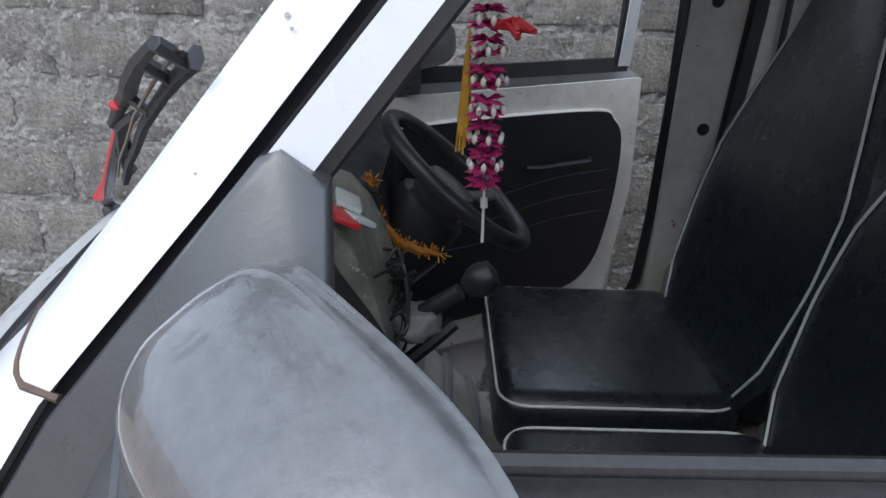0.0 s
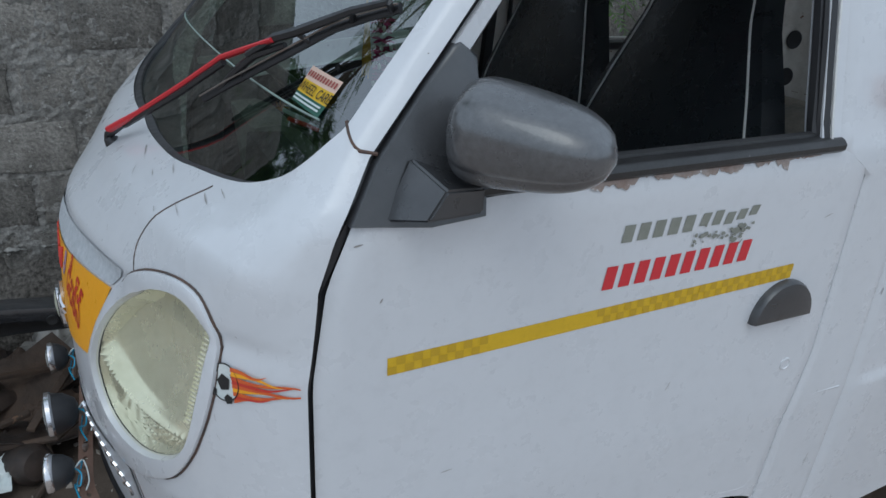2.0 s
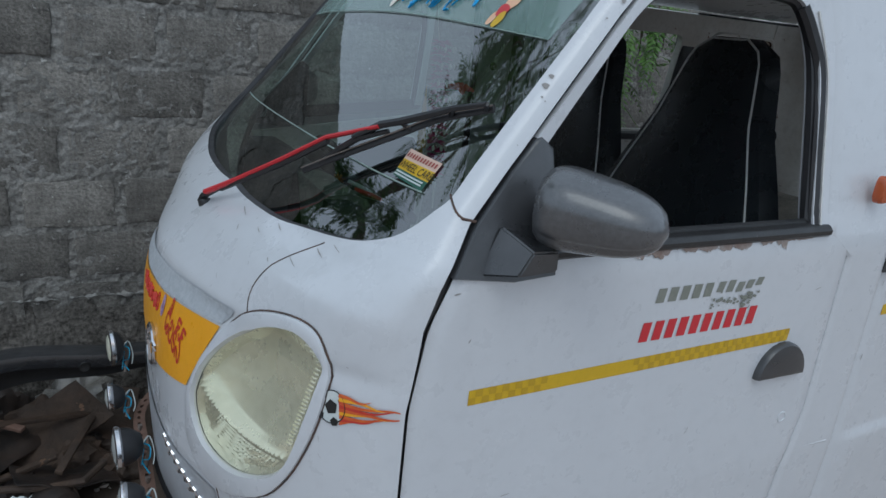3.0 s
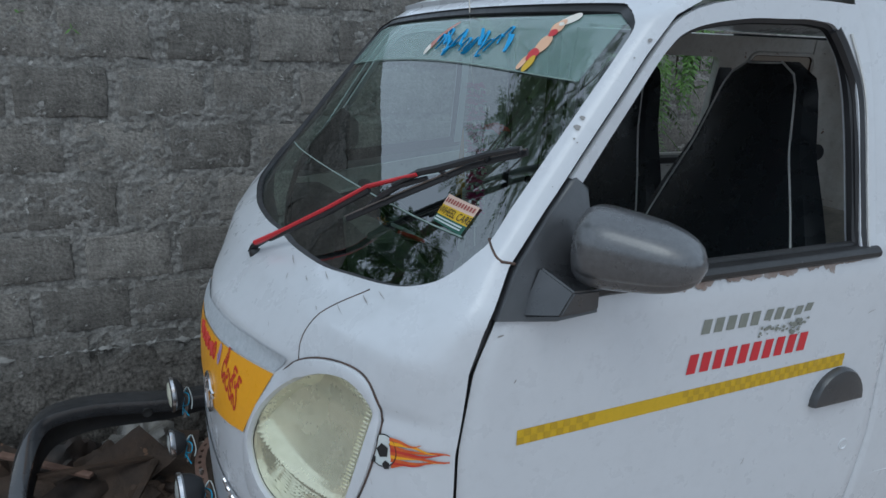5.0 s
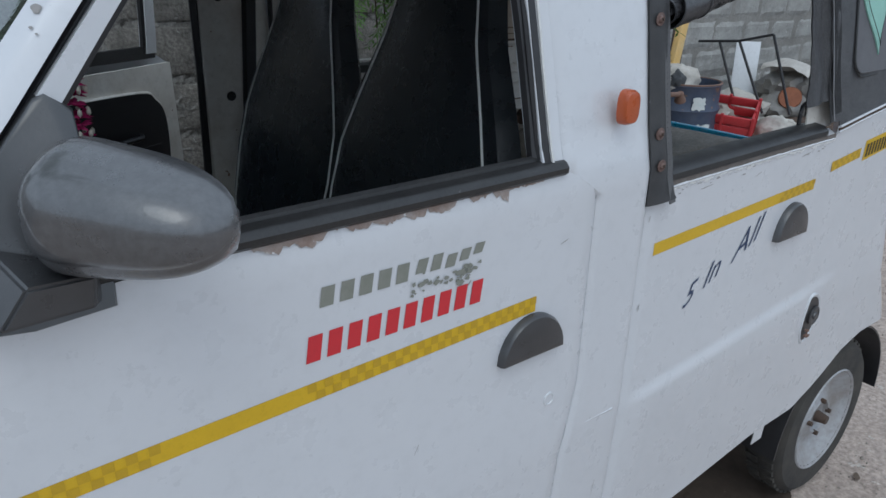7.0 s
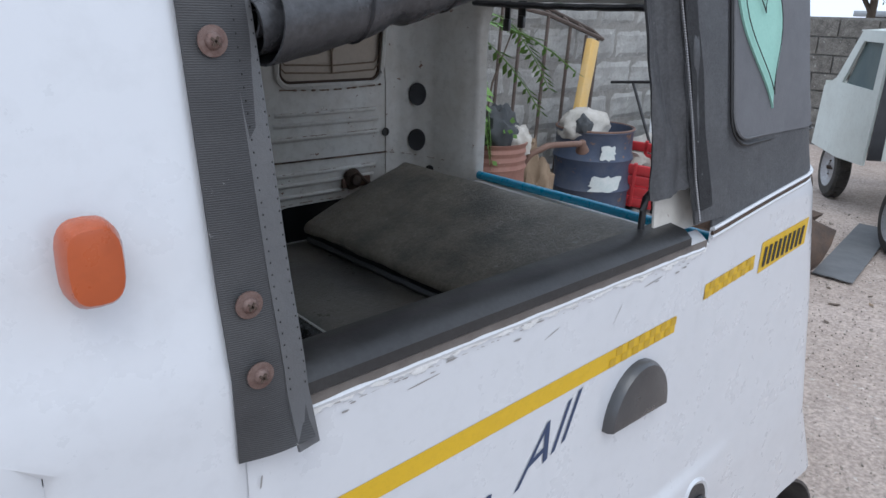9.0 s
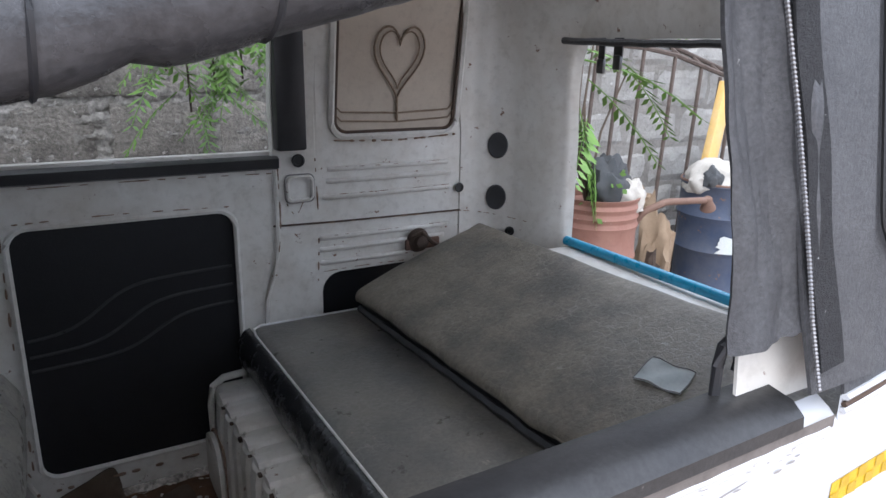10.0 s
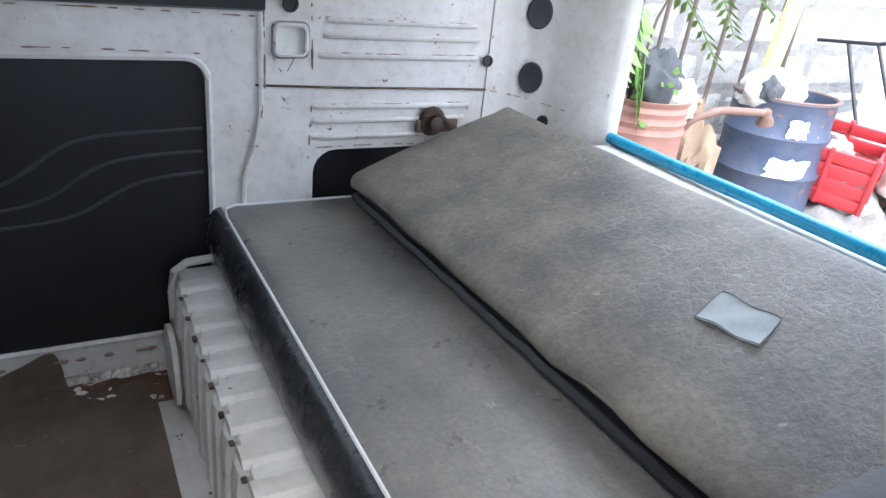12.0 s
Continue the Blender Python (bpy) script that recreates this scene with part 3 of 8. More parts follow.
def front_door(sg, parent, name="front_door"):
    d = new(name)
    d.parent = parent
    Y = lambda y: y if sg > 0 else 2 * YC - y

    def skin(u, v):
        x = -.1 + .94 * u
        z0 = arch(x, .68, .33, .37)
        z = z0 + (interp([(-.2, 1.266), (.12, 1.286), (.2, 1.293), (.76, 1.297), (.80, 1.282), (.842, 1.256)], x) - z0) * v
        g = interp(GAP, z) + .008
        x = g + (rear_edge(z) - g) * u
        curl = .006 * max(0, (u - .985) / .015) + .008 * max(0, (.015 - u) / .015)
        return (x, Y(side_y(z, x) + curl), z)

    part("door_skin", grid(skin, 60, 40, -.0015 if sg > 0 else .0015), WHITE, d)
    bm = bmesh.new()
    n = len(WINOUT)
    o = smooth_loop(WINOUT, 60, False)
    i = smooth_loop(WININ, 60, False)
    A = [[bm.verts.new((x, Y(side_y(z, x) - .001), z)) for x, z in o], [bm.verts.new((x, Y(side_y(z, x) + .002), z)) for x, z in i],
         [bm.verts.new((x, Y(side_y(z, x) + .035), z)) for x, z in i], [bm.verts.new((x, Y(side_y(z, x) + .035), z)) for x, z in o]]
    for k in range(4):
        B, C = A[k], A[(k + 1) % 4]
        for q in range(59):
            bm.faces.new((B[q], B[q + 1], C[q + 1], C[q]))
    part("window_frame", bm, WHITE, d)
    part("window_channel", tube([(x, Y(side_y(z, x) + .02), z) for x, z in smooth_loop(WININ[2:], 50, False)], .010, 6), RUBBER, d)
    part("window_channel", tube([(x + .010, Y(side_y(z, x) + .012), z) for x, z in smooth_loop([(.640, 1.700), (.668, 1.66), (.70, 1.59), (.713, 1.45), (.725, 1.31)], 24, False)], .013, 8), RUBBER, d)
    part("channel_strip", tube([(x + .017, Y(side_y(z, x) - .002), z) for x, z in smooth_loop([(.660, 1.695), (.70, 1.59), (.713, 1.45), (.725, 1.31)], 20, False)], .0024, 5), PIPING, d)
    # sill rubber
    bm = bmesh.new()
    prof = [(.002, 1.288), (-.004, 1.293), (-.005, 1.301), (.001, 1.308), (.006, 1.310), (.019, 1.312), (.0205, 1.309), (.022, 1.316), (.028, 1.319), (.033, 1.317), (.034, 1.28)]
    add_loft(bm, [[(x, Y(py), pz + (x - .4) * .012) for py, pz in prof] for x in (.06, .2, .35, .5, .65, .752, .764)])
    part("sill_rubber", bm, DUSTRUBBER, d)
    part("door_gap_seal", tube([(interp(GAP, z) + .003, Y(side_y(z, 0) + .019), z) for z in [.45 + 1.27 * k / 50 for k in range(51)]], .009, 6), RUBBER, d)
    # inner trim
    bm = sheet([(-.06, .55), (-.08, 1.25), (.79, 1.27), (.80, .95), (.74, .62), (.62, .56)], [], lambda a, b: (a, Y(.055), b), .012)
    part("inner_skin", bm, INNER, d)
    loop = smooth_loop([(.0, .72), (.0, 1.13), (.05, 1.18), (.60, 1.19), (.70, 1.16), (.735, 1.08), (.72, .88), (.66, .72), (.5, .66), (.05, .64)], 48)
    part("trim_panel", sheet(loop, [], lambda a, b: (a, Y(.075), b), .006), VINYL, d)
    part("trim_edge", tube([(a, Y(.072), b) for a, b in loop], .008, 6, True), INNER, d)
    bm = bmesh.new()
    add_tube(bm, [(.42, Y(.085), 1.05), (.44, Y(.11), 1.055), (.60, Y(.11), 1.06), (.62, Y(.085), 1.06)], .009, 8)
    part("pull_handle", bm, VINYL, d)
    bm = bmesh.new()
    for k in range(3):
        add_tube(bm, [(.1 + .06 * k2, Y(.078), .97 - .06 * k + .05 / (1 + math.exp(-(k2 - 5)))) for k2 in range(11)], .004, 5)
    part("trim_stitching", bm, VINYL, d)
    return d


near_door = front_door(1, van)
near_door["label"] = "white front door with its window down, red bars and yellow tape"
far_door = front_door(-1, van)
far_door["label"] = "open far front door with a black inner trim panel"
hinge = Matrix.Translation((-.05, 2 * YC, 0))
far_door.matrix_local = hinge @ pose(0, 0, 0, 0, 0, 27) @ hinge.inverted()

# door handle with its recess
def pull(parent, x0, x1, z0, z1):
    cx = (x0 + x1) / 2
    w = (x1 - x0) / 2
    bm = bmesh.new()
    add_loft(bm, [[(cx + w * s * 1.0 * math.cos(a), -o, z0 + (z1 - z0) * s2 * max(math.sin(a), 0) + (1 - s2) * (z1 - z0) * .2) for a in [math.pi * k / 14 for k in range(15)]] for s, s2, o in ((1.0, 1.0, -.004), (.99, .99, .010), (.93, .93, .016), (.7, .7, .019), (.3, .3, .020))])
    h = part("door_handle", bm, PLASTIC, parent, "black half-moon door handle")
    return h


pull(near_door, .642, .780, 1.006, 1.078)

# pillar between the doors
def pillar(u, v):
    z = .37 + (1.755 - .37) * v
    a = rear_edge(z) + .0018 if z < 1.25 else (.848 - .08 * min((z - 1.25) / .04, 1)) if z < 1.32 else .768 - .03 * (z - 1.32) / .28 if z < 1.6 else .738 - .05 * (z - 1.6) / .15
    b = .975 if z < 1.3 else .975
    x = a + (b - a) * u
    curl = .005 * max(0, (.06 - u) / .06) + .004 * max(0, (u - .95) / .05)
    return (x, side_y(z) + curl, z)


part("centre_pillar", grid(pillar, 16, 60, -.0015), WHITE, van)
part("centre_pillar", grid(lambda u, v: (pillar(u, v)[0], 2 * YC - pillar(u, v)[1], pillar(u, v)[2]), 8, 30, .0015), WHITE, van)

# rear side door
rear_door = new("rear_door")
rear_door.parent = van
rear_door["label"] = "white rear side door with chipped sill and black rolled curtain opening"


def swell(x, z):
    """The pressed step along the rear flank: below it the skin stands out."""
    s = min(max((.803 + .075 * (x - 1.0) + .014 - z) / .028, 0), 1)
    f = min(max((1.86 - x) / .2, 0), 1) * min(max((x - .98) / .06, 0), 1)
    low = min(max((z - .45) / .3, 0), 1)
    return .0075 * s * s * (3 - 2 * s) * f * low


def rskin(u, v):
    x = .978 + .6685 * u
    z0 = interp([(.97, .39), (1.34, .426), (1.58, .452)], x)
    z = z0 + (1.244 + .014 * u - z0) * v
    curl = .005 * max(0, (.015 - u) / .015) + .02 * max(0, (v - .985) / .015)
    return (x, side_y(z) + curl - swell(x, z), z)


part("door_skin", grid(rskin, 50, 110, -.0015), WHITE, rear_door)
bm = bmesh.new()
prof = [(.003, 1.24), (-.006, 1.248), (-.005, 1.258), (.006, 1.267), (.03, 1.271), (.046, 1.268), (.048, 1.21)]
add_loft(bm, [[(x, py, pz + (x - 1.3) * .02) for py, pz in prof] for x in (1.0, 1.2, 1.4, 1.55, 1.585, 1.592)])
part("sill_rubber", bm, DUSTRUBBER, rear_door)
pull(rear_door, 1.445, 1.575, 1.035, 1.115)
bm = bmesh.new()
add_tube(bm, [(.86, .0045, .803), (.95, .0030, .803)], .006, 6)
part("pressed_crease", bm, WHITE, van)

for x0, x1, z1 in ((.80, .885, 1.24), (.955, 1.0, 1.235), (1.62, 1.67, 1.235)):
    part("door_jamb", grid(lambda u, v: (x0 + (x1 - x0) * u, side_y(.40 + (z1 - .40) * v) + .0065, .40 + (z1 - .40) * v), 2, 12, .002), WHITE, van)

# rear quarter and corner
CORNER = [(.50, 2.40), (.55, 2.39), (.59, 2.366), (.67, 2.31), (.79, 2.225), (.87, 2.196), (1.05, 2.135), (1.3, 2.035), (1.76, 2.0)]
TAIL = [(.5, 2.43), (.7, 2.43), (1.0, 2.40), (1.3, 2.37), (1.76, 2.31)]


def quarter_len(z):
    """Flat length, turn of the near rear corner and the slant to the tail at a height."""
    xc, xr = interp(CORNER, z), interp(TAIL, z)
    turn = math.atan2(.30, max(xr - xc + .03, .03))
    ye = .1 - .1 * math.cos(turn)
    return xc - .1 - 1.6462, turn, max(0, (.32 - ye) / math.sin(turn))


def quarter_plan(s, z, R=None):
    y0 = side_y(z)
    if R is None:
        L1, turn, L3 = quarter_len(z)
        d = s * (L1 + .1 * turn + L3)
        if d < L1:
            return 1.6462 + d, y0
        a = min((d - L1) / .1, turn)
        k = max(0, d - L1 - .1 * turn)
        return 1.6462 + L1 + .1 * math.sin(a) + k * math.cos(turn), y0 + .1 - .1 * math.cos(a) + k * math.sin(turn)
    xr = interp(TAIL, z)
    L1 = xr - R - 1.6462
    L2 = R * math.pi / 2
    d = s * (L1 + L2 + .05)
    if d < L1:
        return 1.6462 + d, y0
    if d < L1 + L2:
        a = (d - L1) / R
        return xr - R + R * math.sin(a), y0 + R - R * math.cos(a)
    return xr, y0 + R + d - L1 - L2


def quarter_top(s):
    return 1.266 + .105 * s - .03 * s * s


def quarter(u, v, R=None):
    x0, _ = quarter_plan(u, .6, R)
    z0 = interp([(1.64, .452), (1.79, .45), (1.88, .485), (1.94, .515), (2.02, .561), (2.068, .573), (2.14, .589), (2.29, .585), (2.36, .565), (2.43, .55)], x0)
    z = z0 + (quarter_top(u) - z0) * v
    x, y = quarter_plan(u, z, R)
    return (x, y - swell(x, z), z)


for sg in (1, -1):
    f = (lambda u, v: quarter(u, v)) if sg > 0 else (lambda u, v: (quarter(u * .86, v, .27)[0], 2 * YC - quarter(u * .86, v, .27)[1], quarter(u * .86, v, .27)[2]))
    q = part("rear_quarter", grid(f, 60, 90, -.0015 * sg), WHITE, van)
    g = (lambda u, v, R=None if sg > 0 else .27: (*quarter_plan(u, quarter_top(u) + (1.75 - quarter_top(u)) * v, R), quarter_top(u) + (1.75 - quarter_top(u)) * v))
    f2 = g if sg > 0 else (lambda u, v: (g(u * .86, v)[0], 2 * YC - g(u * .86, v)[1], g(u * .86, v)[2]))
    part("canvas_quarter", grid(f2, 50, 24, -.003 * sg), FABRIC, van, "black canvas side cover with a stitched window patch")
    bm = bmesh.new()
    pts = [quarter_plan(i / 40, quarter_top(i / 40), None if sg > 0 else .27) for i in range(41 if sg > 0 else 35)]
    add_tube(bm, [(x, (y - .004) if sg > 0 else 2 * YC - y + .004, quarter_top(i / 40)) for i, (x, y) in enumerate(pts)], .0040, 6, False, .7)
    part("canvas_trim", bm, WHITE, van, "white metal strip along the canvas edge")
    if sg > 0:
        for dz, r, mat in ((.0065, .0026, RUST), (.0120, .0028, WHITE)):
            part("canvas_trim", tube([(x, y - .004, quarter_top(i / 40) - dz) for i, (x, y) in enumerate(pts)], r, 6), mat, van)

# rear wall below the tail opening, and lintel
part("tail_panel", grid(lambda u, v: (interp(TAIL, .5 + .5 * v), .30 + .80 * u, .5 + .5 * v), 10, 10, .02), WHITE, van)
part("tail_lintel", grid(lambda u, v: (interp(TAIL, 1.56 + .19 * v) - .004, .36 + .78 * u, 1.56 + .19 * v), 10, 6, .02), INNER, van)
part("lintel_hem", tube([(2.286, .36 + .0395 * k, 1.553 - .006 * math.sin(math.pi * k / 20) + .001 * math.sin(k * 2.3)) for k in range(21)], .0085, 8), FABRIC, van, "rolled black canvas hem over the tail opening")
for y, z0, w in ((1.022, 1.478, .010), (.967, 1.488, .014)):
    strap = part("hanging_strap", box(2.296, 2.300, y - w, y + w, z0 + .03, 1.56, .001), RUBBER, van)
    part("buckle", box(2.292, 2.304, y - .012, y + .012, z0, z0 + .034, .004), PLASTIC, strap)
bm = bmesh.new()
add_box(bm, 2.20, 2.375, .30, 1.14, .985, 1.02, .008)
part("tail_sill", bm, INNER, van)


# wheels
RIMDUST = material("dusty_rim_paint", (.42, .43, .45), .5, .25, (.24, .215, .19), 11, .85, .08, 90, (.16, .10, .07), 24, .68)


def wheel(cx, cy, parent):
    w = new("wheel")
    w.parent = parent
    w.location = (cx, cy, .268)
    w.scale = (1, .85, 1)
    turn = pose(0, 0, 0, 90, 0, 0)
    prof = [(.165, -.07), (.20, -.075), (.245, -.072), (.262, -.055), (.268, -.02), (.268, .02), (.262, .055), (.245, .072), (.20, .075), (.165, .07)]
    bm = bmesh.new()
    add_loft(bm, [[(r * math.cos(2 * math.pi * j / 40), r * math.sin(2 * math.pi * j / 40), z) for j in range(40)] for r, z in prof + prof[:1]], False)
    bmesh.ops.remove_doubles(bm, verts=bm.verts, dist=1e-5)
    bmesh.ops.transform(bm, matrix=turn, verts=bm.verts)
    tyre = part("tyre", bm, TYRE, w)
    bm = bmesh.new()
    for k in range(44):
        a = 2 * math.pi * k / 44
        for s in (-1, 1):
            add_box(bm, -.012, .012, .028 * s - .022, .028 * s + .022, .262, .272, 0, Matrix.Rotation(a, 4, "Y"))
    part("tread_block", bm, TYRE, tyre)
    rim = part("rim", turned([(.0, .03), (.05, .035), (.055, .05), (.09, .03), (.12, .03), (.15, .055), (.172, .076), (.176, .07), (.165, .03), (.15, -.06)], 32, turn), RIMDUST, w, "dusty silver steel rim")
    for k in range(4):
        a = 2 * math.pi * k / 4
        bm = bmesh.new()
        bmesh.ops.create_cone(bm, segments=6, radius1=.009, radius2=.008, depth=.016, cap_ends=True, matrix=Matrix.Translation((.06 * math.cos(a), -.052, .06 * math.sin(a))) @ turn)
        part("nut", bm, RUST, rim)
    bm = bmesh.new()
    bmesh.ops.create_cone(bm, segments=16, radius1=.020, radius2=.014, depth=.04, cap_ends=True, matrix=Matrix.Translation((0, -.06, 0)) @ turn)
    part("hub", bm, RUST, rim)
    return w


for cx in (.68, 2.115):
    wheel(cx, .092, van)
    far = wheel(cx, 1.308, van)
    far.rotation_euler = (0, 0, math.pi)
# dark wheel housings, underbody and floor pan
for cx in (.68, 2.115):
    for y0, y1 in ((.02, .22), (1.18, 1.38)):
        part("wheel_housing", grid(lambda u, v: (cx + .335 * math.cos(math.pi * u), y0 + (y1 - y0) * v, .27 + .325 * math.sin(math.pi * u)), 20, 2, .006), RUBBER, van)

part("panel_seam", tube([on_nose(.068 - .0052 * k, 1.373 - .0038 * k, -.0008) for k in range(9)], .0024, 5), SEAM, van)
part("panel_seam", tube([on_nose(y, z, -.0004) for y, z in smooth_loop([(.267, 1.124), (.282, 1.166), (.266, 1.215), (.218, 1.258)], 16, False)], .0016, 5), SEAM, van)
part("panel_seam", tube([on_nose(y, z, -.0004) for y, z in ((.295, .786), (.29, .72), (.285, .62), (.28, .5))], .0018, 5), SEAM, van)
part("lower_front", grid(lambda u, v: tuple(on_nose(.30 + .80 * u, .50 + .27 * v + .02 * math.sin(math.pi * u), .0025)), 30, 8), SILVER, van, "silver painted lower front panel")


# ---- wing mirror ----
def wing_mirror(sg):
    m = new("wing_mirror")
    m.parent = van
    m["label"] = "grey-black plastic wing mirror, scratched, on a triangular plate"
    Y = lambda y: y if sg > 0 else 2 * YC - y
    tri = [(-.052, 1.268), (-.012, 1.335), (.048, 1.408), (.091, 1.460), (.101, 1.463), (.122, 1.448), (.127, 1.30), (.123, 1.262), (.05, 1.256)]
    bm = bmesh.new()
    ring = lambda s, o: [(.05 + (x - .05) * s, Y(side_y(z, x) - o), 1.33 + (z - 1.33) * s) for x, z in tri]
    add_loft(bm, [ring(1.0, -.012), ring(1.0, .004), ring(.97, .008)])
    part("mounting_plate", bm, PLASTIC, m)
    # foot: a wedge between plate and housing
    foot = [(-.012, .004, 1.268), (.112, .004, 1.266), (.114, .004, 1.306), (.026, .014, 1.340)]
    out = [(.019, -.058, 1.286), (.100, -.038, 1.281), (.104, -.032, 1.310), (.046, -.052, 1.318)]
    bm = bmesh.new()
    add_loft(bm, [[(a, Y(b), c) for a, b, c in foot], [(a, Y(b), c) for a, b, c in out]])
    bmesh.ops.bevel(bm, geom=bm.edges[:], offset=.003, segments=2, affect="EDGES")
    part("foot", bm, PLASTIC, m)
    # housing, folded towards the door: rounded sections along its length
    bm = bmesh.new()
    A, N = Vector((.66, -.751, 0)), Vector((-.751, -.66, 0))
    C = Vector((.140, -.066, 0))
    rings = []
    for s in range(25):
        t = -1 + 2 * s / 24
        k = (1 - abs(t) ** (4.6 if t < 0 else 2.9)) ** .42 if abs(t) < 1 else 0
        k = max(k, .12)
        f = (t + 1) / 2
        zt = 1.366 + (.077 - .034 * f) * k
        zb = 1.366 - (.058 - .016 * f) * k
        zc, hz = (zt + zb) / 2, (zt - zb) / 2
        # flat sloping top, a soft crease, a full shell and a small step above the belly
        sect = [(-.022, -.86), (-.024, 0), (-.023, .90), (-.018, .985), (-.006, 1.0), (.012, .90), (.028, .76), (.038, .66), (.046, .52), (.052, .33), (.0545, .12), (.054, -.2), (.051, -.46), (.047, -.56), (.045, -.60), (.036, -.84), (.014, -.98), (-.010, -1.0)]
        ring = []
        for d, h in smooth_loop(sect, 54):
            p = C + A * (.096 * t - .002) + N * (d * k)
            ring.append((p.x, Y(p.y), zc + hz * h))
        rings.append(ring)
    add_loft(bm, rings)
    part("housing", bm, HOUSING, m)
    part("glass_rim", tube([tuple(C + A * (.084 * math.cos(q) - .002) + N * -.021 + Vector((0, 0, 1.366 + .044 * math.sin(q)))) if sg > 0 else tuple(Vector(((C + A * (.084 * math.cos(q) - .002)).x, Y((C + A * (.084 * math.cos(q) - .002) + N * -.021).y), 1.366 + .044 * math.sin(q)))) for q in [2 * math.pi * k / 36 for k in range(36)]], .004, 6, True), RUBBER, m)
    return m


wing_mirror(1)
wing_mirror(-1)

# ---- wiper ----
wiper = new("wiper")
wiper.parent = van
wiper["label"] = "windscreen wiper with a red arm and worn black blade"
part("pivot", turned([(.014, -.012), (.014, .012), (.009, .022), (.0, .025)], 14, Matrix.Translation((-.279, .676, 1.197)) @ pose(0, 0, 0, 0, -35, 0)), RUBBER, wiper)
part("arm", tube([(-.293, .690, 1.206), (-.287, .668, 1.224), (-.262, .622, 1.252)], [.006, .010, .008], 8, False, .6), RUBBER, wiper)
part("red_arm", tube([(-.287, .648, 1.236), (-.239, .580, 1.277), (-.176, .474, 1.34), (-.12, .383, 1.399), (-.098, .329, 1.417), (-.071, .268, 1.438)], [.0085, .0075, .007, .0065, .006, .005], 8, False, .7), RED, wiper)
part("arm_underside", tube([(-.262, .622, 1.248), (-.176, .470, 1.333), (-.12, .380, 1.392)], .0055, 6), RUBBER, wiper)
part("bridge", tube([(-.098, .315, 1.412), (-.066, .27, 1.441), (-.047, .236, 1.452), (-.023, .189, 1.47), (.001, .149, 1.487), (.030, .100, 1.502)], [.004, .0065, .0065, .006, .005, .004], 6), RUBBER, wiper)
part("bridge_lower", tube([(-.128, .395, 1.350), (-.108, .350, 1.385), (-.088, .310, 1.412), (-.055, .262, 1.432)], [.004, .0055, .006, .004], 6), RUBBER, wiper)
bm = bmesh.new()
edge = [(-.147, .432, 1.329), (-.112, .367, 1.365), (-.078, .311, 1.396), (-.042, .248, 1.43), (-.005, .198, 1.462), (.022, .152, 1.48), (.048, .106, 1.495)]
add_tube(bm, edge, .0042, 6, False, 1.7)
for a, b in (((-.140, .418, 1.337), (-.122, .395, 1.352)), ((-.100, .345, 1.378), (-.098, .335, 1.395)), ((-.030, .230, 1.44), (-.047, .236, 1.452)), ((.010, .170, 1.473), (.001, .149, 1.487)), ((.04, .115, 1.491), (.030, .100, 1.502))):
    add_tube(bm, [a, b], .0045, 6)
part("blade", bm, RUBBER, wiper)
part("blade_spine", tube([(x - .006, y - .004, z + .005) for x, y, z in edge], .0014, 5), STEEL, wiper)

# ---- fittings on the near side ----
bm = bmesh.new()
add_loft(bm, [[(.887 + .018 * s * math.copysign(abs(math.cos(a)) ** .65, math.cos(a)), .004 - o, 1.383 + .0275 * s * math.copysign(abs(math.sin(a)) ** .65, math.sin(a))) for a in [2 * math.pi * k / 24 for k in range(24)]] for s, o in ((1, 0), (.98, .012), (.85, .018), (.4, .02))])
part("side_marker", bm, ORANGE, van, "amber plastic side marker lamp")
almond = smooth_loop([(1.702, .827), (1.742, .817), (1.762, .775), (1.752, .732), (1.717, .701), (1.691, .735), (1.688, .785)], 30)
wide = lambda s, o: [(1.724 + (x - 1.724) * s, side_y(z) - swell(x, z) - o, .764 + (z - .764) * s) for x, z in almond]
bm = bmesh.new()
add_loft(bm, [wide(1.18, .001), wide(1.10, .0055), wide(1.0, .0035)], False)
part("fuel_lip", bm, WHITE, van)
fuel = part("fuel_recess", sheet(almond, [], lambda a, b: (a, side_y(b) - swell(a, b) - .0036, b), 0, .02), RUBBER, van, "black fuel filler recess with a grey cup")
part("fuel_cap", turned([(.026, -.001), (.026, .003), (.021, .005), (.018, .003), (.010, .003), (.008, .007), (0, .008)], 20, Matrix.Translation((1.731, -.0105, .772)) @ pose(0, 0, 0, 90, 0, 0)), PLASTIC, fuel)
bm = bmesh.new()
for a, b, r in ((1.708, .722, .008), (1.716, .732, .006), (1.722, .716, .007), (1.705, .738, .004)):
    add_box(bm, a - r, a + r, -.014, -.010, b - r * .5, b + r * .5, .001)
part("dirt_crumb", bm, PRIMER, fuel)


# ---- lettering and tape on the side ----
def on_side(x, z, out=.0025):
    y = side_y(z)
    if x > 1.7:
        d = min(max(0, x - interp(CORNER, z) + .1), .07)
        y += .1 - (.01 - d * d) ** .5
    return (x, y - out, z)


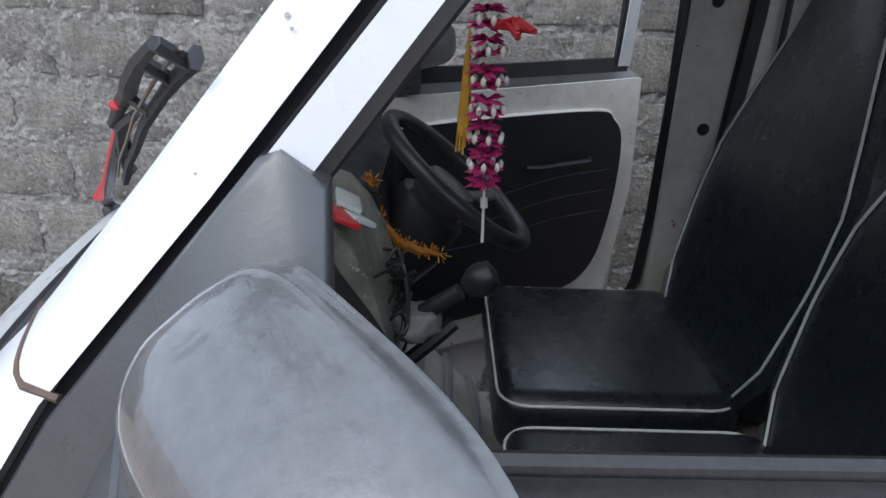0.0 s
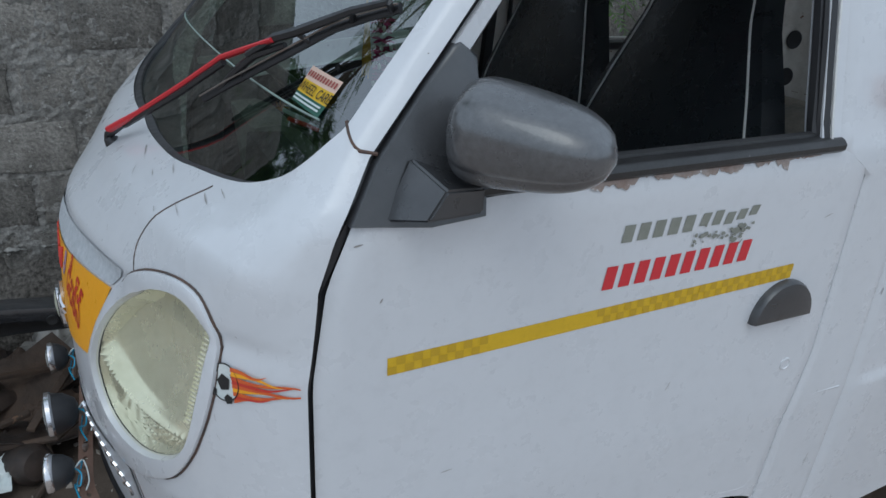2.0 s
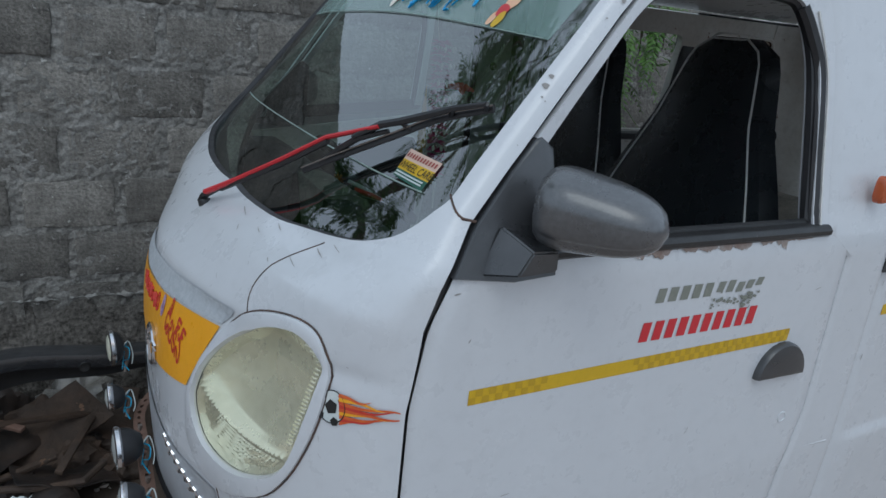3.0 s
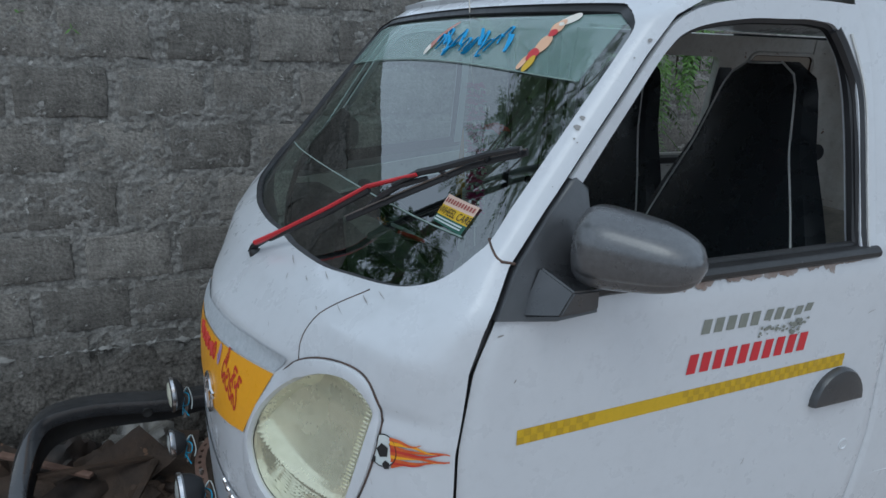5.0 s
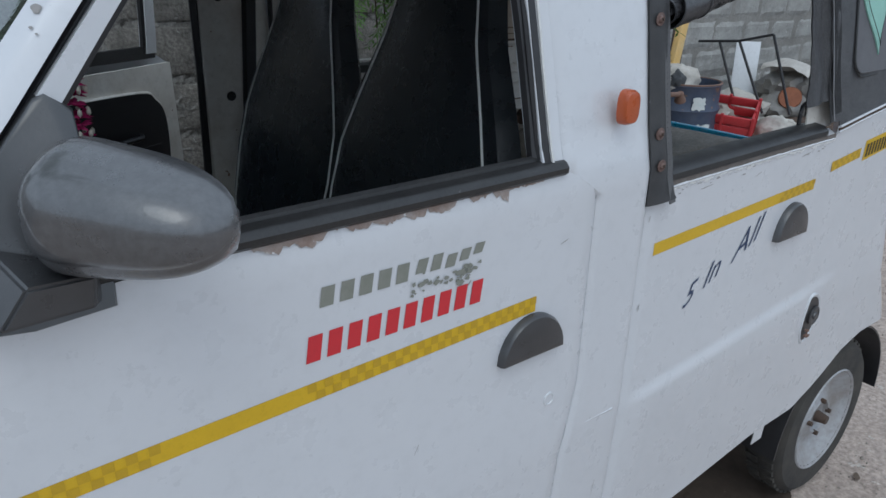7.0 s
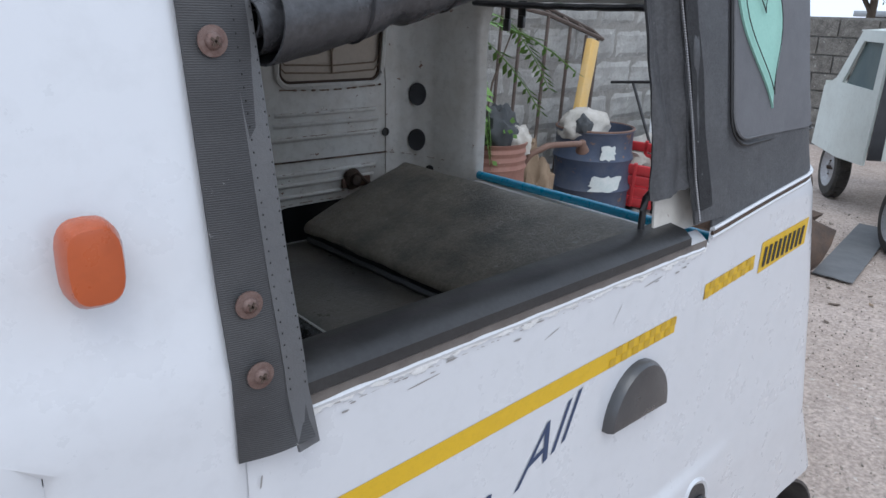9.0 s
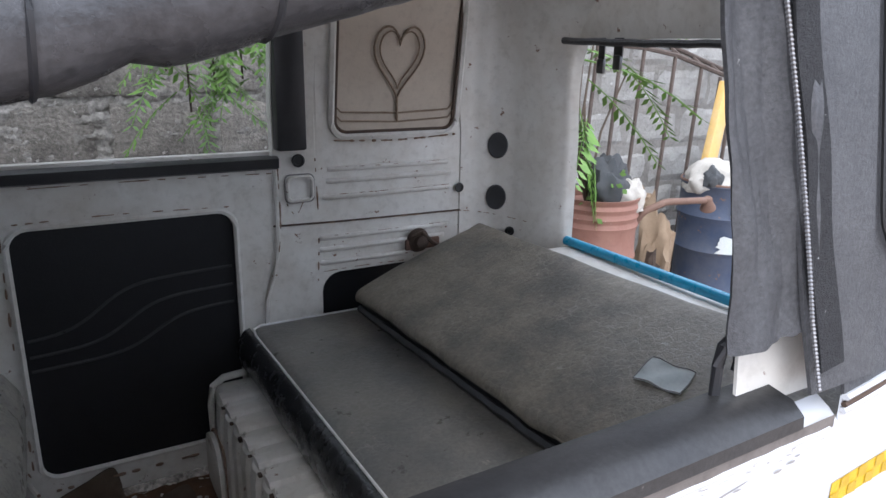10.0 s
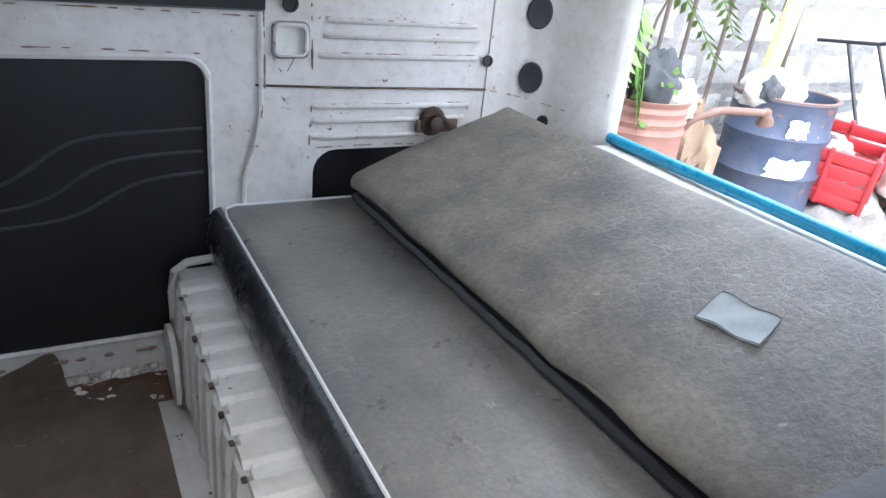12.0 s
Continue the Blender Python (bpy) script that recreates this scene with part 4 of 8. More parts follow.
def tape(parent, x0, z0, x1, z1, h, checks):
    """A strip of reflective tape; part of it shows a block pattern."""
    t = part("reflective_tape", sheet([(x0, z0), (x1, z1), (x1, z1 + h), (x0, z0 + h)], [], lambda a, b: on_side(a, b, .0022)), YELLOW, parent, "yellow reflective tape")
    L = x1 - x0
    n = int(L / .012)
    for k in range(n):
        f = (k + .5) / n
        if any(a <= f <= b for a, b in checks):
            x = x0 + L * k / n
            z = z0 + (z1 - z0) * f
            zz = z + (h * .5 if k % 2 else 0) + h * .02
            bm = bmesh.new()
            bm.faces.new([bm.verts.new(on_side(*q, .0028)) for q in ((x, zz), (x + .0125, zz), (x + .0125, zz + h * .46), (x, zz + h * .46))])
            part("tape_block", bm, DARKYELLOW, t)


tape(near_door, -.003, 1.057, .717, 1.080, .026, [(0, .2), (.45, 1.0)])
tape(rear_door, 1.01, 1.104, 1.588, 1.131, .024, [(.75, 1)])
tape(van, 1.655, 1.160, 1.795, 1.175, .023, [(0, 1)])
tape(van, 1.985, 1.195, 2.03, 1.199, .024, [])
plate = part("yellow_strip", sheet([(1.813, 1.163), (1.972, 1.181), (1.972, 1.227), (1.813, 1.213)], [], lambda a, b: on_side(a, b, .0022)), YELLOW, van, "yellow strip with dark bars")
for k in range(9):
    x = 1.822 + .0158 * k
    z = 1.172 + .0014 * k
    bm = bmesh.new()
    bm.faces.new([bm.verts.new(on_side(*q, .003)) for q in ((x, z), (x + .009, z), (x + .011, z + .032), (x + .002, z + .032))])
    part("dark_bar", bm, BLACK, plate)


def bars(parent, x0, z0, x1, z1, h, n, mat, name, lean=.0, ragged=0.0):
    """A row of plain upright bars in place of digits, one part each."""
    w = (x1 - x0) / n
    for k in range(n):
        x = x0 + w * k
        z = z0 + (z1 - z0) * (k + .5) / n
        hh = h * (1 - ragged * random.random())
        zz = z + (h - hh) * random.random()
        bm = bmesh.new()
        bm.faces.new([bm.verts.new(on_side(*q)) for q in ((x + .12 * w, zz), (x + .8 * w, zz), (x + .84 * w + lean, zz + hh), (x + .16 * w + lean, zz + hh))])
        part(name, bm, mat, parent)


bars(near_door, .318, 1.123, .606, 1.130, .036, 10, RED, "red_bar", .004)
bars(near_door, .340, 1.194, .478, 1.196, .026, 5, OLIVE, "olive_bar", .003)
bars(near_door, .482, 1.196, .605, 1.201, .026, 5, OLIVE, "olive_bar", .005, .5)
bm = bmesh.new()
for k in range(46):
    x = random.uniform(.48, .60)
    z = 1.180 + random.gauss(.004, .006)
    s = random.uniform(.002, .006)
    bm.faces.new([bm.verts.new(on_side(x + s * random.uniform(.6, 1.4) * math.cos(a), z + s * random.uniform(.4, 1.1) * math.sin(a), .0028 + .00005 * k)) for a in (0, 1.1, 2.2, 3.3, 4.4, 5.4)])
part("paint_flake", bm, OLIVE, near_door, "flaked olive lettering")
for word, x, z, size in (("5", 1.128, .958, .066), ("In", 1.190, .986, .070), ("All", 1.285, 1.020, .080)):
    part("blue_word", text_mesh(word, size, lambda a, b: on_side(x + a * 1.02, z + b * .95 + a * .42), 0, .45), NAVY, rear_door, "dark blue slanted lettering")

# lock cover, arch crease, chips and scratches
part("lock_cover", turned([(.013, 0), (.0125, .002), (.010, .0025), (.009, .001), (0, .001)], 20, Matrix.Translation((.768, -.001, .897)) @ pose(0, 0, 0, 90, 0, 0)), WHITE, near_door)
part("arch_crease", tube([on_side(x, z, -.001) for x, z in smooth_loop([(.50, .575), (.54, .606), (.60, .617), (.667, .614), (.725, .606), (.76, .605), (.78, .625), (.79, .68)], 30, False)], .0030, 6), WHITE, near_door)


def scratch(parent, pts, w, where):
    """A thin tapering nick in the paint along a few points."""
    P = smooth_loop(pts, 7, False)
    bm = bmesh.new()
    d = Vector(P[-1]) - Vector(P[0])
    n = Vector((-d[1], d[0])).normalized()
    L, R = [], []
    for k, p in enumerate(P):
        h = w * math.sin(math.pi * (k + .4) / 6.8) * random.uniform(.6, 1.2)
        L.append(bm.verts.new(where(p[0] + n[0] * h, p[1] + n[1] * h)))
        R.append(bm.verts.new(where(p[0] - n[0] * h, p[1] - n[1] * h)))
    for k in range(6):
        bm.faces.new((L[k], L[k + 1], R[k + 1], R[k]))
    part("scratch", bm, GREYCHIP, parent)


nose_put = lambda a, b: on_nose(a, b, .0015)
side_put = lambda a, b: on_side(a, b, .0018)
for y, z, dy, dz, w in ((.29, 1.208, .012, .006, .0014), (.394, 1.148, .010, .012, .0014), (.204, 1.245, .030, .010, .0016), (.179, 1.259, .026, .008, .0012), (.398, 1.227, .022, .006, .0012), (.357, 1.243, .03, .008, .0014), (.507, 1.233, .04, .010, .0018),
                        (.46, 1.215, .02, .012, .0014), (.33, 1.19, .006, .008, .001), (.087, .986, .002, .018, .0008), (.083, .958, .005, .012, .0008), (.063, 1.115, .003, .003, .0012), (.24, 1.222, .04, .014, .0011)):
    scratch(van, [(y - .5 * dy, z - .3 * dz), (y + .1 * dy, z + .03 * dz), (y + .5 * dy, z + .3 * dz)], w * .42, nose_put)
for p, x, z, dx, dz, w in ((near_door, .49, .918, .004, .008, .0009), (near_door, .091, .872, .010, .001, .0007), (near_door, -.012, 1.167, .002, .003, .0012), (near_door, -.041, 1.244, .006, .001, .0015), (near_door, .772, 1.185, .010, .003, .0008), (near_door, .40, 1.085, .004, .005, .0012), (near_door, .58, 1.165, .003, .004, .0014),
                           (rear_door, .989, 1.006, .001, .007, .0013), (rear_door, .986, 1.179, .001, .006, .0012), (rear_door, 1.358, .584, .002, .012, .0009), (rear_door, 1.32, .66, .003, .02, .0006), (rear_door, 1.15, 1.21, .02, .002, .0009), (rear_door, 1.33, 1.205, .012, .004, .0008), (rear_door, 1.52, 1.22, .02, .003, .001), (rear_door, 1.45, 1.195, .008, .012, .0006), (van, .93, .62, .002, .02, .0007)):
    scratch(p, [(x - dx, z - dz), (x, z), (x + dx, z + dz)], w, side_put)
for x, z, r in ((.112, 1.535, .0052), (.122, 1.549, .0040), (.104, 1.519, .0018), (.107, 1.514, .0012), (.246, 1.667, .004), (.21, 1.64, .0016), (.062, 1.45, .001)):
    y0 = min((abs(nose_x(y, z) - x), y) for y in [side_y(z, 0) + .0015 + .0005 * k for k in range(90)])[1]
    dx = (nose_x(y0 + .001, z) - nose_x(y0 - .001, z)) / .002
    ry = r / math.sqrt(1 + dx * dx)
    dz = (nose_x(y0, z + .002) - nose_x(y0, z - .002)) / .004
    part("bare_spot", sheet([(y0 + ry * (1 + .3 * math.sin(3 * t + 40 * r)) * math.cos(t) + ry * dz * .8 * math.sin(t), z + r * .8 * math.sin(t)) for t in [2 * math.pi * k / 16 for k in range(16)]], [], lambda a, b: on_nose(max(a, side_y(b, 0) + .0004), b, .0012)), GREYCHIP, van)

# bare rusty primer below the sill
bm = bmesh.new()
top = [(.16 + .56 * i / 160, 1.2935 + (.16 + .56 * i / 160 - .4) * .006) for i in range(161)]
dep = [0.004 + (.020 * max(0, noise.noise(Vector((i * .09, 3, 0))) + .35) + .007 * noise.noise(Vector((i * .5, 8, 0))) + .004 * noise.noise(Vector((i * 1.3, 1, 0)))) * (1 if 30 < i < 140 else .25) for i in range(161)]
dep = [max(d, .003) for d in dep]
bm.faces.ensure_lookup_table()
a = [bm.verts.new(on_side(x, z, .0022)) for x, z in top]
b = [bm.verts.new(on_side(x, z - d, .0022)) for (x, z), d in zip(top, dep)]
for i in range(160):
    bm.faces.new((a[i], a[i + 1], b[i + 1], b[i]))
part("bare_patch", bm, material("bare_primer", (0.33, 0.29, 0.265), .8, 0, (0.18, 0.11, 0.08), 26, .9, .2, 90, (.58, .58, .58), 42, .60), near_door, "flaked paint showing rusty primer")

# ---- decals on the front ----
banner = part("front_banner", sheet(BANNERLOOP, [], lambda a, b: on_nose(a, b, .0025), 0, .04), BANNER, van, "yellow vinyl banner with red lettering")
GREY = material("grey_lace_strip", (0.36, 0.38, 0.40), .7, 0, (0.50, 0.52, 0.54), 90, .9, .3, 260)
part("grey_strip", sheet([(.30, 1.118), (.328, 1.082), (.55, 1.066), (.70, 1.064), (.85, 1.066), (1.07, 1.082), (1.10, 1.118), (.85, 1.105), (.70, 1.103), (.55, 1.105)], [], lambda a, b: on_nose(a, b, .0025), 0, .04), GREY, van, "worn grey woven strip")
for k in range(10):
    y = .566 + .0172 * k
    h = random.uniform(.034, .048)
    z = 1.012 + .004 * math.sin(k * 2.1)
    c = 1 + .35 * math.sin(k * 3.3)
    stroke = [(y + .0066 * c * math.cos(t) + .004 * t / 8, z + h / 2 * (1 + .8 * math.sin(t * (1.0 + .25 * (k % 3))))) for t in [1.3 * (k % 2) + .8 * j for j in range(9)]]
    part("red_letter", tube([on_nose(a, b, .0035) for a, b in smooth_loop(stroke, 20, False)], .0017, 4), REDINK, banner)
part("red_word", text_mesh("\u0c21\u0c40\u0c32\u0c15\u0c4d\u0c38\u0c4d", .094, lambda a, b: on_nose(.507 - a * .345, 1.008 + b * .85 - .17 * a, .0034), 0, 0, 0, .0008), REDINK, banner, "red rounded lettering")
bm = bmesh.new()
for k in range(16):
    a = 2 * math.pi * k / 16
    rr = random.uniform(.018, .034)
    bm.faces.new([bm.verts.new(on_nose(.534 + .005 * math.cos(a) + rr * .16 * math.cos(b), 1.040 + .016 * math.sin(a) + rr * .25 * math.sin(b), .0030 + .00008 * k)) for b in (0, 1.2, 2.5, 3.8, 5)])
part("purple_motif", bm, material("purple_ink", (.35, .22, .45), .5, 0, (.5, .35, .3), 40, .7), banner)
# round badge, raised letters
bm = bmesh.new()
add_tube(bm, [on_nose(.589 + .036 * math.cos(t), .936 + .04 * math.sin(t), .006) for t in [2 * math.pi * k / 24 for k in range(24)]], .005, 6, True)
add_tube(bm, [on_nose(.589, .901, .006), on_nose(.589, .946, .008)], .006, 6)
add_tube(bm, [on_nose(.569, .946, .006), on_nose(.589, .956, .008), on_nose(.609, .946, .006)], .005, 6)
part("round_badge", bm, CHROME, van, "round chrome badge")
bm = bmesh.new()
for k in range(9):
    f = k / 8
    y, z = .49 - .15 * f, .77 - .075 * f
    add_tube(bm, [on_nose(y + .007 * math.cos(t), z + .014 * math.sin(t), .004) for t in [2 * math.pi * j / 8 for j in range(8 if k % 2 else 6)]], .0032, 5)
part("chrome_script", bm, CHROME, van, "small chrome bars of a badge")
# football with flames
ball = part("football_sticker", sheet([(.075 + .019 * math.cos(2 * math.pi * k / 24), 1.046 + .026 * math.sin(2 * math.pi * k / 24)) for k in range(24)], [], lambda a, b: on_nose(a, b, .0025)), PAPER, van, "football sticker with orange flames")
part("ball_outline", tube([on_nose(.075 + .0192 * math.cos(2 * math.pi * k / 28), 1.046 + .0262 * math.sin(2 * math.pi * k / 28), .003) for k in range(28)], .0009, 4, True), BLACK, ball)
bm = bmesh.new()
for cy, cz, s in ((.075, 1.046, .48), (.089, 1.062, .30), (.062, 1.060, .28), (.068, 1.024, .30), (.088, 1.028, .28)):
    bm.faces.new([bm.verts.new(on_nose(cy + .019 * s * math.cos(t), cz + .026 * s * math.sin(t), .0032)) for t in [2 * math.pi * k / 5 for k in range(5)]])
part("black_patch", bm, BLACK, ball)
FLAME = material("orange_flame", (.62, .13, .02), .45, 0, (.5, .05, .02), 60, .8)
for k, L in enumerate((.034, .050, .072, .058, .090, .066, .082, .052, .036)):
    bm = bmesh.new()
    z0 = 1.024 + .0055 * k
    lo, hi = [], []
    for q in range(11):
        f = q / 10
        x = -.184 + L * f
        z = z0 + (.010 - .0022 * (k - 4)) * f + .0045 * math.sin(6 * f + 1.7 * k) * f
        w = .0026 * (1 - f) ** .7 + .0003
        # along the skin at this height to the wanted x
        a, b = .0, .3
        for _ in range(18):
            m = (a + b) / 2
            if nose_x(m, z) > x:
                a = m
            else:
                b = m
        lo.append(bm.verts.new(on_nose(max(a, .002), z - w, .0022 + .0002 * k)))
        hi.append(bm.verts.new(on_nose(max(a, .002), z + w, .0022 + .0002 * k)))
    for q in range(10):
        bm.faces.new((lo[q], lo[q + 1], hi[q + 1], hi[q]))
    part("flame", bm, (FLAME, REDINK, FLAME, BANNER)[k % 4], ball)

# ---- stickers on the windscreen ----
bm = bmesh.new()
def glass_quad(pts, mat, name, label="", out=-.010, parent=None):
    def fn(u, v):
        (a, b), (c, d), (e, f), (g, h) = pts
        y = (a * (1 - u) + c * u) * (1 - v) + (g * (1 - u) + e * u) * v
        z = (b * (1 - u) + d * u) * (1 - v) + (h * (1 - u) + f * u) * v
        return on_nose(y, z, out)
    return part(name, grid(fn, 8, 6), mat, parent or windscreen, label)


bm.free()
st = glass_quad([(.228, 1.416), (.136, 1.410), (.135, 1.396), (.2255, 1.4005)], PEACHPAPER, "garage_sticker", "small yellow and white garage sticker on the windscreen")
glass_quad([(.2255, 1.4005), (.135, 1.396), (.134, 1.381), (.223, 1.386)], YELLOW, "yellow_half", "", -.010, st)
glass_quad([(.223, 1.386), (.134, 1.381), (.133, 1.368), (.220, 1.375)], GREEN, "green_foot", "", -.010, st)
for k, (za, zb) in enumerate(((1.3835, 1.3815), (1.3795, 1.3775))):
    glass_quad([(.219, za - .0004), (.141, za - .0048), (.141, zb - .0048), (.219, zb - .0004)], PAPER, "white_print_bar", "", -.0092, st)


def glass_text(body, size, y0, z0, mat, name):
    dz = -.055
    part(name, text_mesh(body, size, lambda a, b: on_nose(y0 - a, z0 + a * dz + b, -.0085)), mat, st)


for k in range(11):
    y = .2225 - .0078 * k
    z = 1.4035 - .0004 * k
    glass_quad([(y, z + .001), (y - .0040, z + .0007), (y - .0040, z + .0072), (y, z + .0075)], BROWNINK, "brown_print_bar", "", -.0088, st)
glass_text("WHEEL CARE", .0152, .2225, 1.388, BLACK, "black_print")
SUNFILM = material("green_sun_film", (.42, .60, .55), .35, 0, (.34, .52, .47), 6, .6)
SUNFILM.node_tree.nodes["Principled BSDF"].inputs["Alpha"].default_value = .34
PALEGREEN = material("pale_green_line", (.30, .38, .34), .6, 0, (.18, .24, .21), 30, .8)
part("glass_line", tube([on_nose(.128 + (1.20 - .128) * i / 30, 1.367 + .018 * i / 30, -.010) for i in range(31)], .0015, 5), PALEGREEN, windscreen, "thin pale line across the windscreen")
film_strip = part("sun_strip", grid(lambda u, v: on_nose(.135 + 1.13 * u, 1.608 + .022 * math.sin(math.pi * min(max((.135 + 1.13 * u - .141) / 1.059, 0), 1)) + (.112 - .022 * math.sin(math.pi * u)) * v, -.0115), 40, 8), SUNFILM, windscreen, "pale green translucent sun strip")
film_strip.visible_shadow = False
part("sun_strip_edge", tube([on_nose(.141 + (1.20 - .141) * i / 30, 1.608 + .022 * math.sin(math.pi * i / 30), -.010) for i in range(31)], .0012, 5), PALEGREEN, windscreen)
for k in range(14):
    y = .665 - .0215 * k
    z = 1.668 + .012 * math.sin(k * 1.7)
    stroke = [(y + (.010 + .004 * (k % 3)) * math.cos(t), z + .017 * math.sin(t * (1 + .5 * (k % 2)) + k)) for t in [.7 * j + k for j in range(7)]]
    part("blue_letter", tube([on_nose(a, b, -.009) for a, b in smooth_loop(stroke, 16, False)], .0034, 4, False, .5), SKYBLUE, windscreen, "blue curly letter stroke")


def glass_shape(pts, mat, out, n=22):
    part("sticker_shape", sheet(smooth_loop(pts, n), [], lambda a, b: on_nose(a, b, out)), mat, windscreen)


glass_shape([(0.2807, 1.7108), (0.2651, 1.7219), (0.2495, 1.7200), (0.2417, 1.7108), (0.2531, 1.7016), (0.2703, 1.6980)], CREAM, -.0100)
glass_shape([(0.2859, 1.6998), (0.2755, 1.7108), (0.2599, 1.7053), (0.2562, 1.6906), (0.2687, 1.6832), (0.2822, 1.6869)], SKINISH, -.0095)
glass_shape([(0.2812, 1.6888), (0.2687, 1.6906), (0.2599, 1.6851), (0.2635, 1.6796), (0.2770, 1.6786)], RED, -.0090)
glass_shape([(0.2895, 1.6740), (0.2739, 1.6814), (0.2604, 1.6740), (0.2583, 1.6593), (0.2708, 1.6483), (0.2874, 1.6520)], SKINISH, -.0092)
glass_shape([(0.2947, 1.6538), (0.2822, 1.6575), (0.2666, 1.6492), (0.2739, 1.6391), (0.2906, 1.6372)], RED, -.0088)
glass_shape([(0.3010, 1.6391), (0.2916, 1.6446), (0.2854, 1.6317), (0.2926, 1.6207), (0.3020, 1.6244)], SKINISH, -.0091)
glass_shape([(0.2812, 1.6409), (0.2708, 1.6446), (0.2635, 1.6317), (0.2718, 1.6170), (0.2833, 1.6225)], YELLOW, -.0086)
glass_shape([(.690, 1.652), (.704, 1.668), (.670, 1.700), (.655, 1.714), (.648, 1.708), (.676, 1.676)], ORANGE, -.0095)
glass_shape([(.700, 1.640), (.712, 1.652), (.704, 1.664), (.690, 1.654)], CREAM, -.0093)

# ---- front bumper beam and spot lamps ----
def beam_at(y):
    return -.431 + 2.2 * max(0, abs(y - YC) - .17) ** 2


slots = []
for k in range(31):
    y = .285 + .0275 * k
    slots.append([(y + .0075 * math.cos(a), .013 + .0042 * math.sin(a)) for a in [2 * math.pi * j / 10 for j in range(10)]])
beam = part("perforated_beam", sheet([(.25 + .9 * k / 30, 0) for k in range(31)] + [(1.15 - .9 * k / 30, .027) for k in range(31)], slots, lambda a, b: (beam_at(a) + b, a, .585), .003), PRIMER, van, "brown perforated angle bar across the front")
part("beam_web", grid(lambda u, v: (beam_at(.25 + .9 * u), .25 + .9 * u, .550 + .034 * v), 30, 2, .003), PRIMER, beam)
bm = bmesh.new()
for y in (.36, .62, .84, 1.04):
    add_tube(bm, [(beam_at(y) + .013, y, .582), (beam_at(y) + .013, y, .597)], .006, 6)
part("beam_bolt", bm, STEEL, beam)
part("bumper_edge", tube([(nose_x(.14 + 1.12 * i / 30, .57) + .004, .14 + 1.12 * i / 30, .575) for i in range(31)], .016, 8), RUBBER, van)
SPOTGLASS = material("clear_lens", (.5, .52, .5), .12, .2, (.35, .36, .35), 20, .5, coat=.5)


def spot_lamp(x, y, z, r, deep, face, tip, lens):
    L = new("spot_lamp")
    L.parent = van
    L.location = (x, y, z)
    L.rotation_euler = (radians(tip), radians(-90), radians(face))
    L["label"] = "small round spot lamp with chrome rim on the bar"
    part("shell", turned([(.012, -deep), (r * .55, -deep * .92), (r * .86, -deep * .5), (r * .96, -.004), (r, .002)], 26), RUBBER, L)
    part("rim", turned([(r * .97, -.003), (r * 1.06, .001), (r * 1.06, .009), (r * .9, .011)], 26), CHROME, L)
    part("lens", turned([(r * .93, .008), (r * .6, .014), (.0, .017)], 26), lens, L)
    part("bracket", tube([(0, 0, -deep), (-.5 * r, 0, -deep - .012), (.585 - z, 0, -deep - .002)], .005, 6), STEEL, L)
    bm = bmesh.new()
    for side, drop in ((.02, 1.5), (-.02, .9)):
        add_tube(bm, smooth_loop([(0, 0, -deep), (.0, side, -deep - .012), (-r * .5, side * 1.6, -deep - .008), (-r * drop, side * .4, -deep + .004), (-r * drop - .012, side * 2.2, -deep - .006)], 16, False), .0016, 5)
    part("blue_cable", bm, BLUEPIPE, L)
    part("white_cable", tube(smooth_loop([(0, 0, -deep), (.010, .008, -deep - .015), (-.02, -.012, -deep - .022), (-r * .9, -.03, -deep - .016)], 12, False), .0015, 5), PAPER, L)
    return L


for row in ((-.462, 1.152, .665, .048, .026, 6, 0, LENS), (-.476, .91, .645, .034, .030, -4, 6, SPOTGLASS), (-.470, .672, .65, .045, .048, 8, -4, SPOTGLASS), (-.466, .511, .63, .035, .036, -10, 8, SPOTGLASS)):
    spot_lamp(*row)


# ---- inside the cab ----
floor_pan = part("floor_pan", box(-.25, 2.3, .06, 1.36, .44, .475, .004), INNER, van, "dirty white metal floor")
part("engine_hump", grid(lambda u, v: (.02 + .55 * u, .42 + .50 * v, .48 + .09 * math.sin(math.pi * v) ** .5 * (1 - u * .3)), 14, 14, .004), FOOTMETAL, van, "silver ribbed metal tunnel")


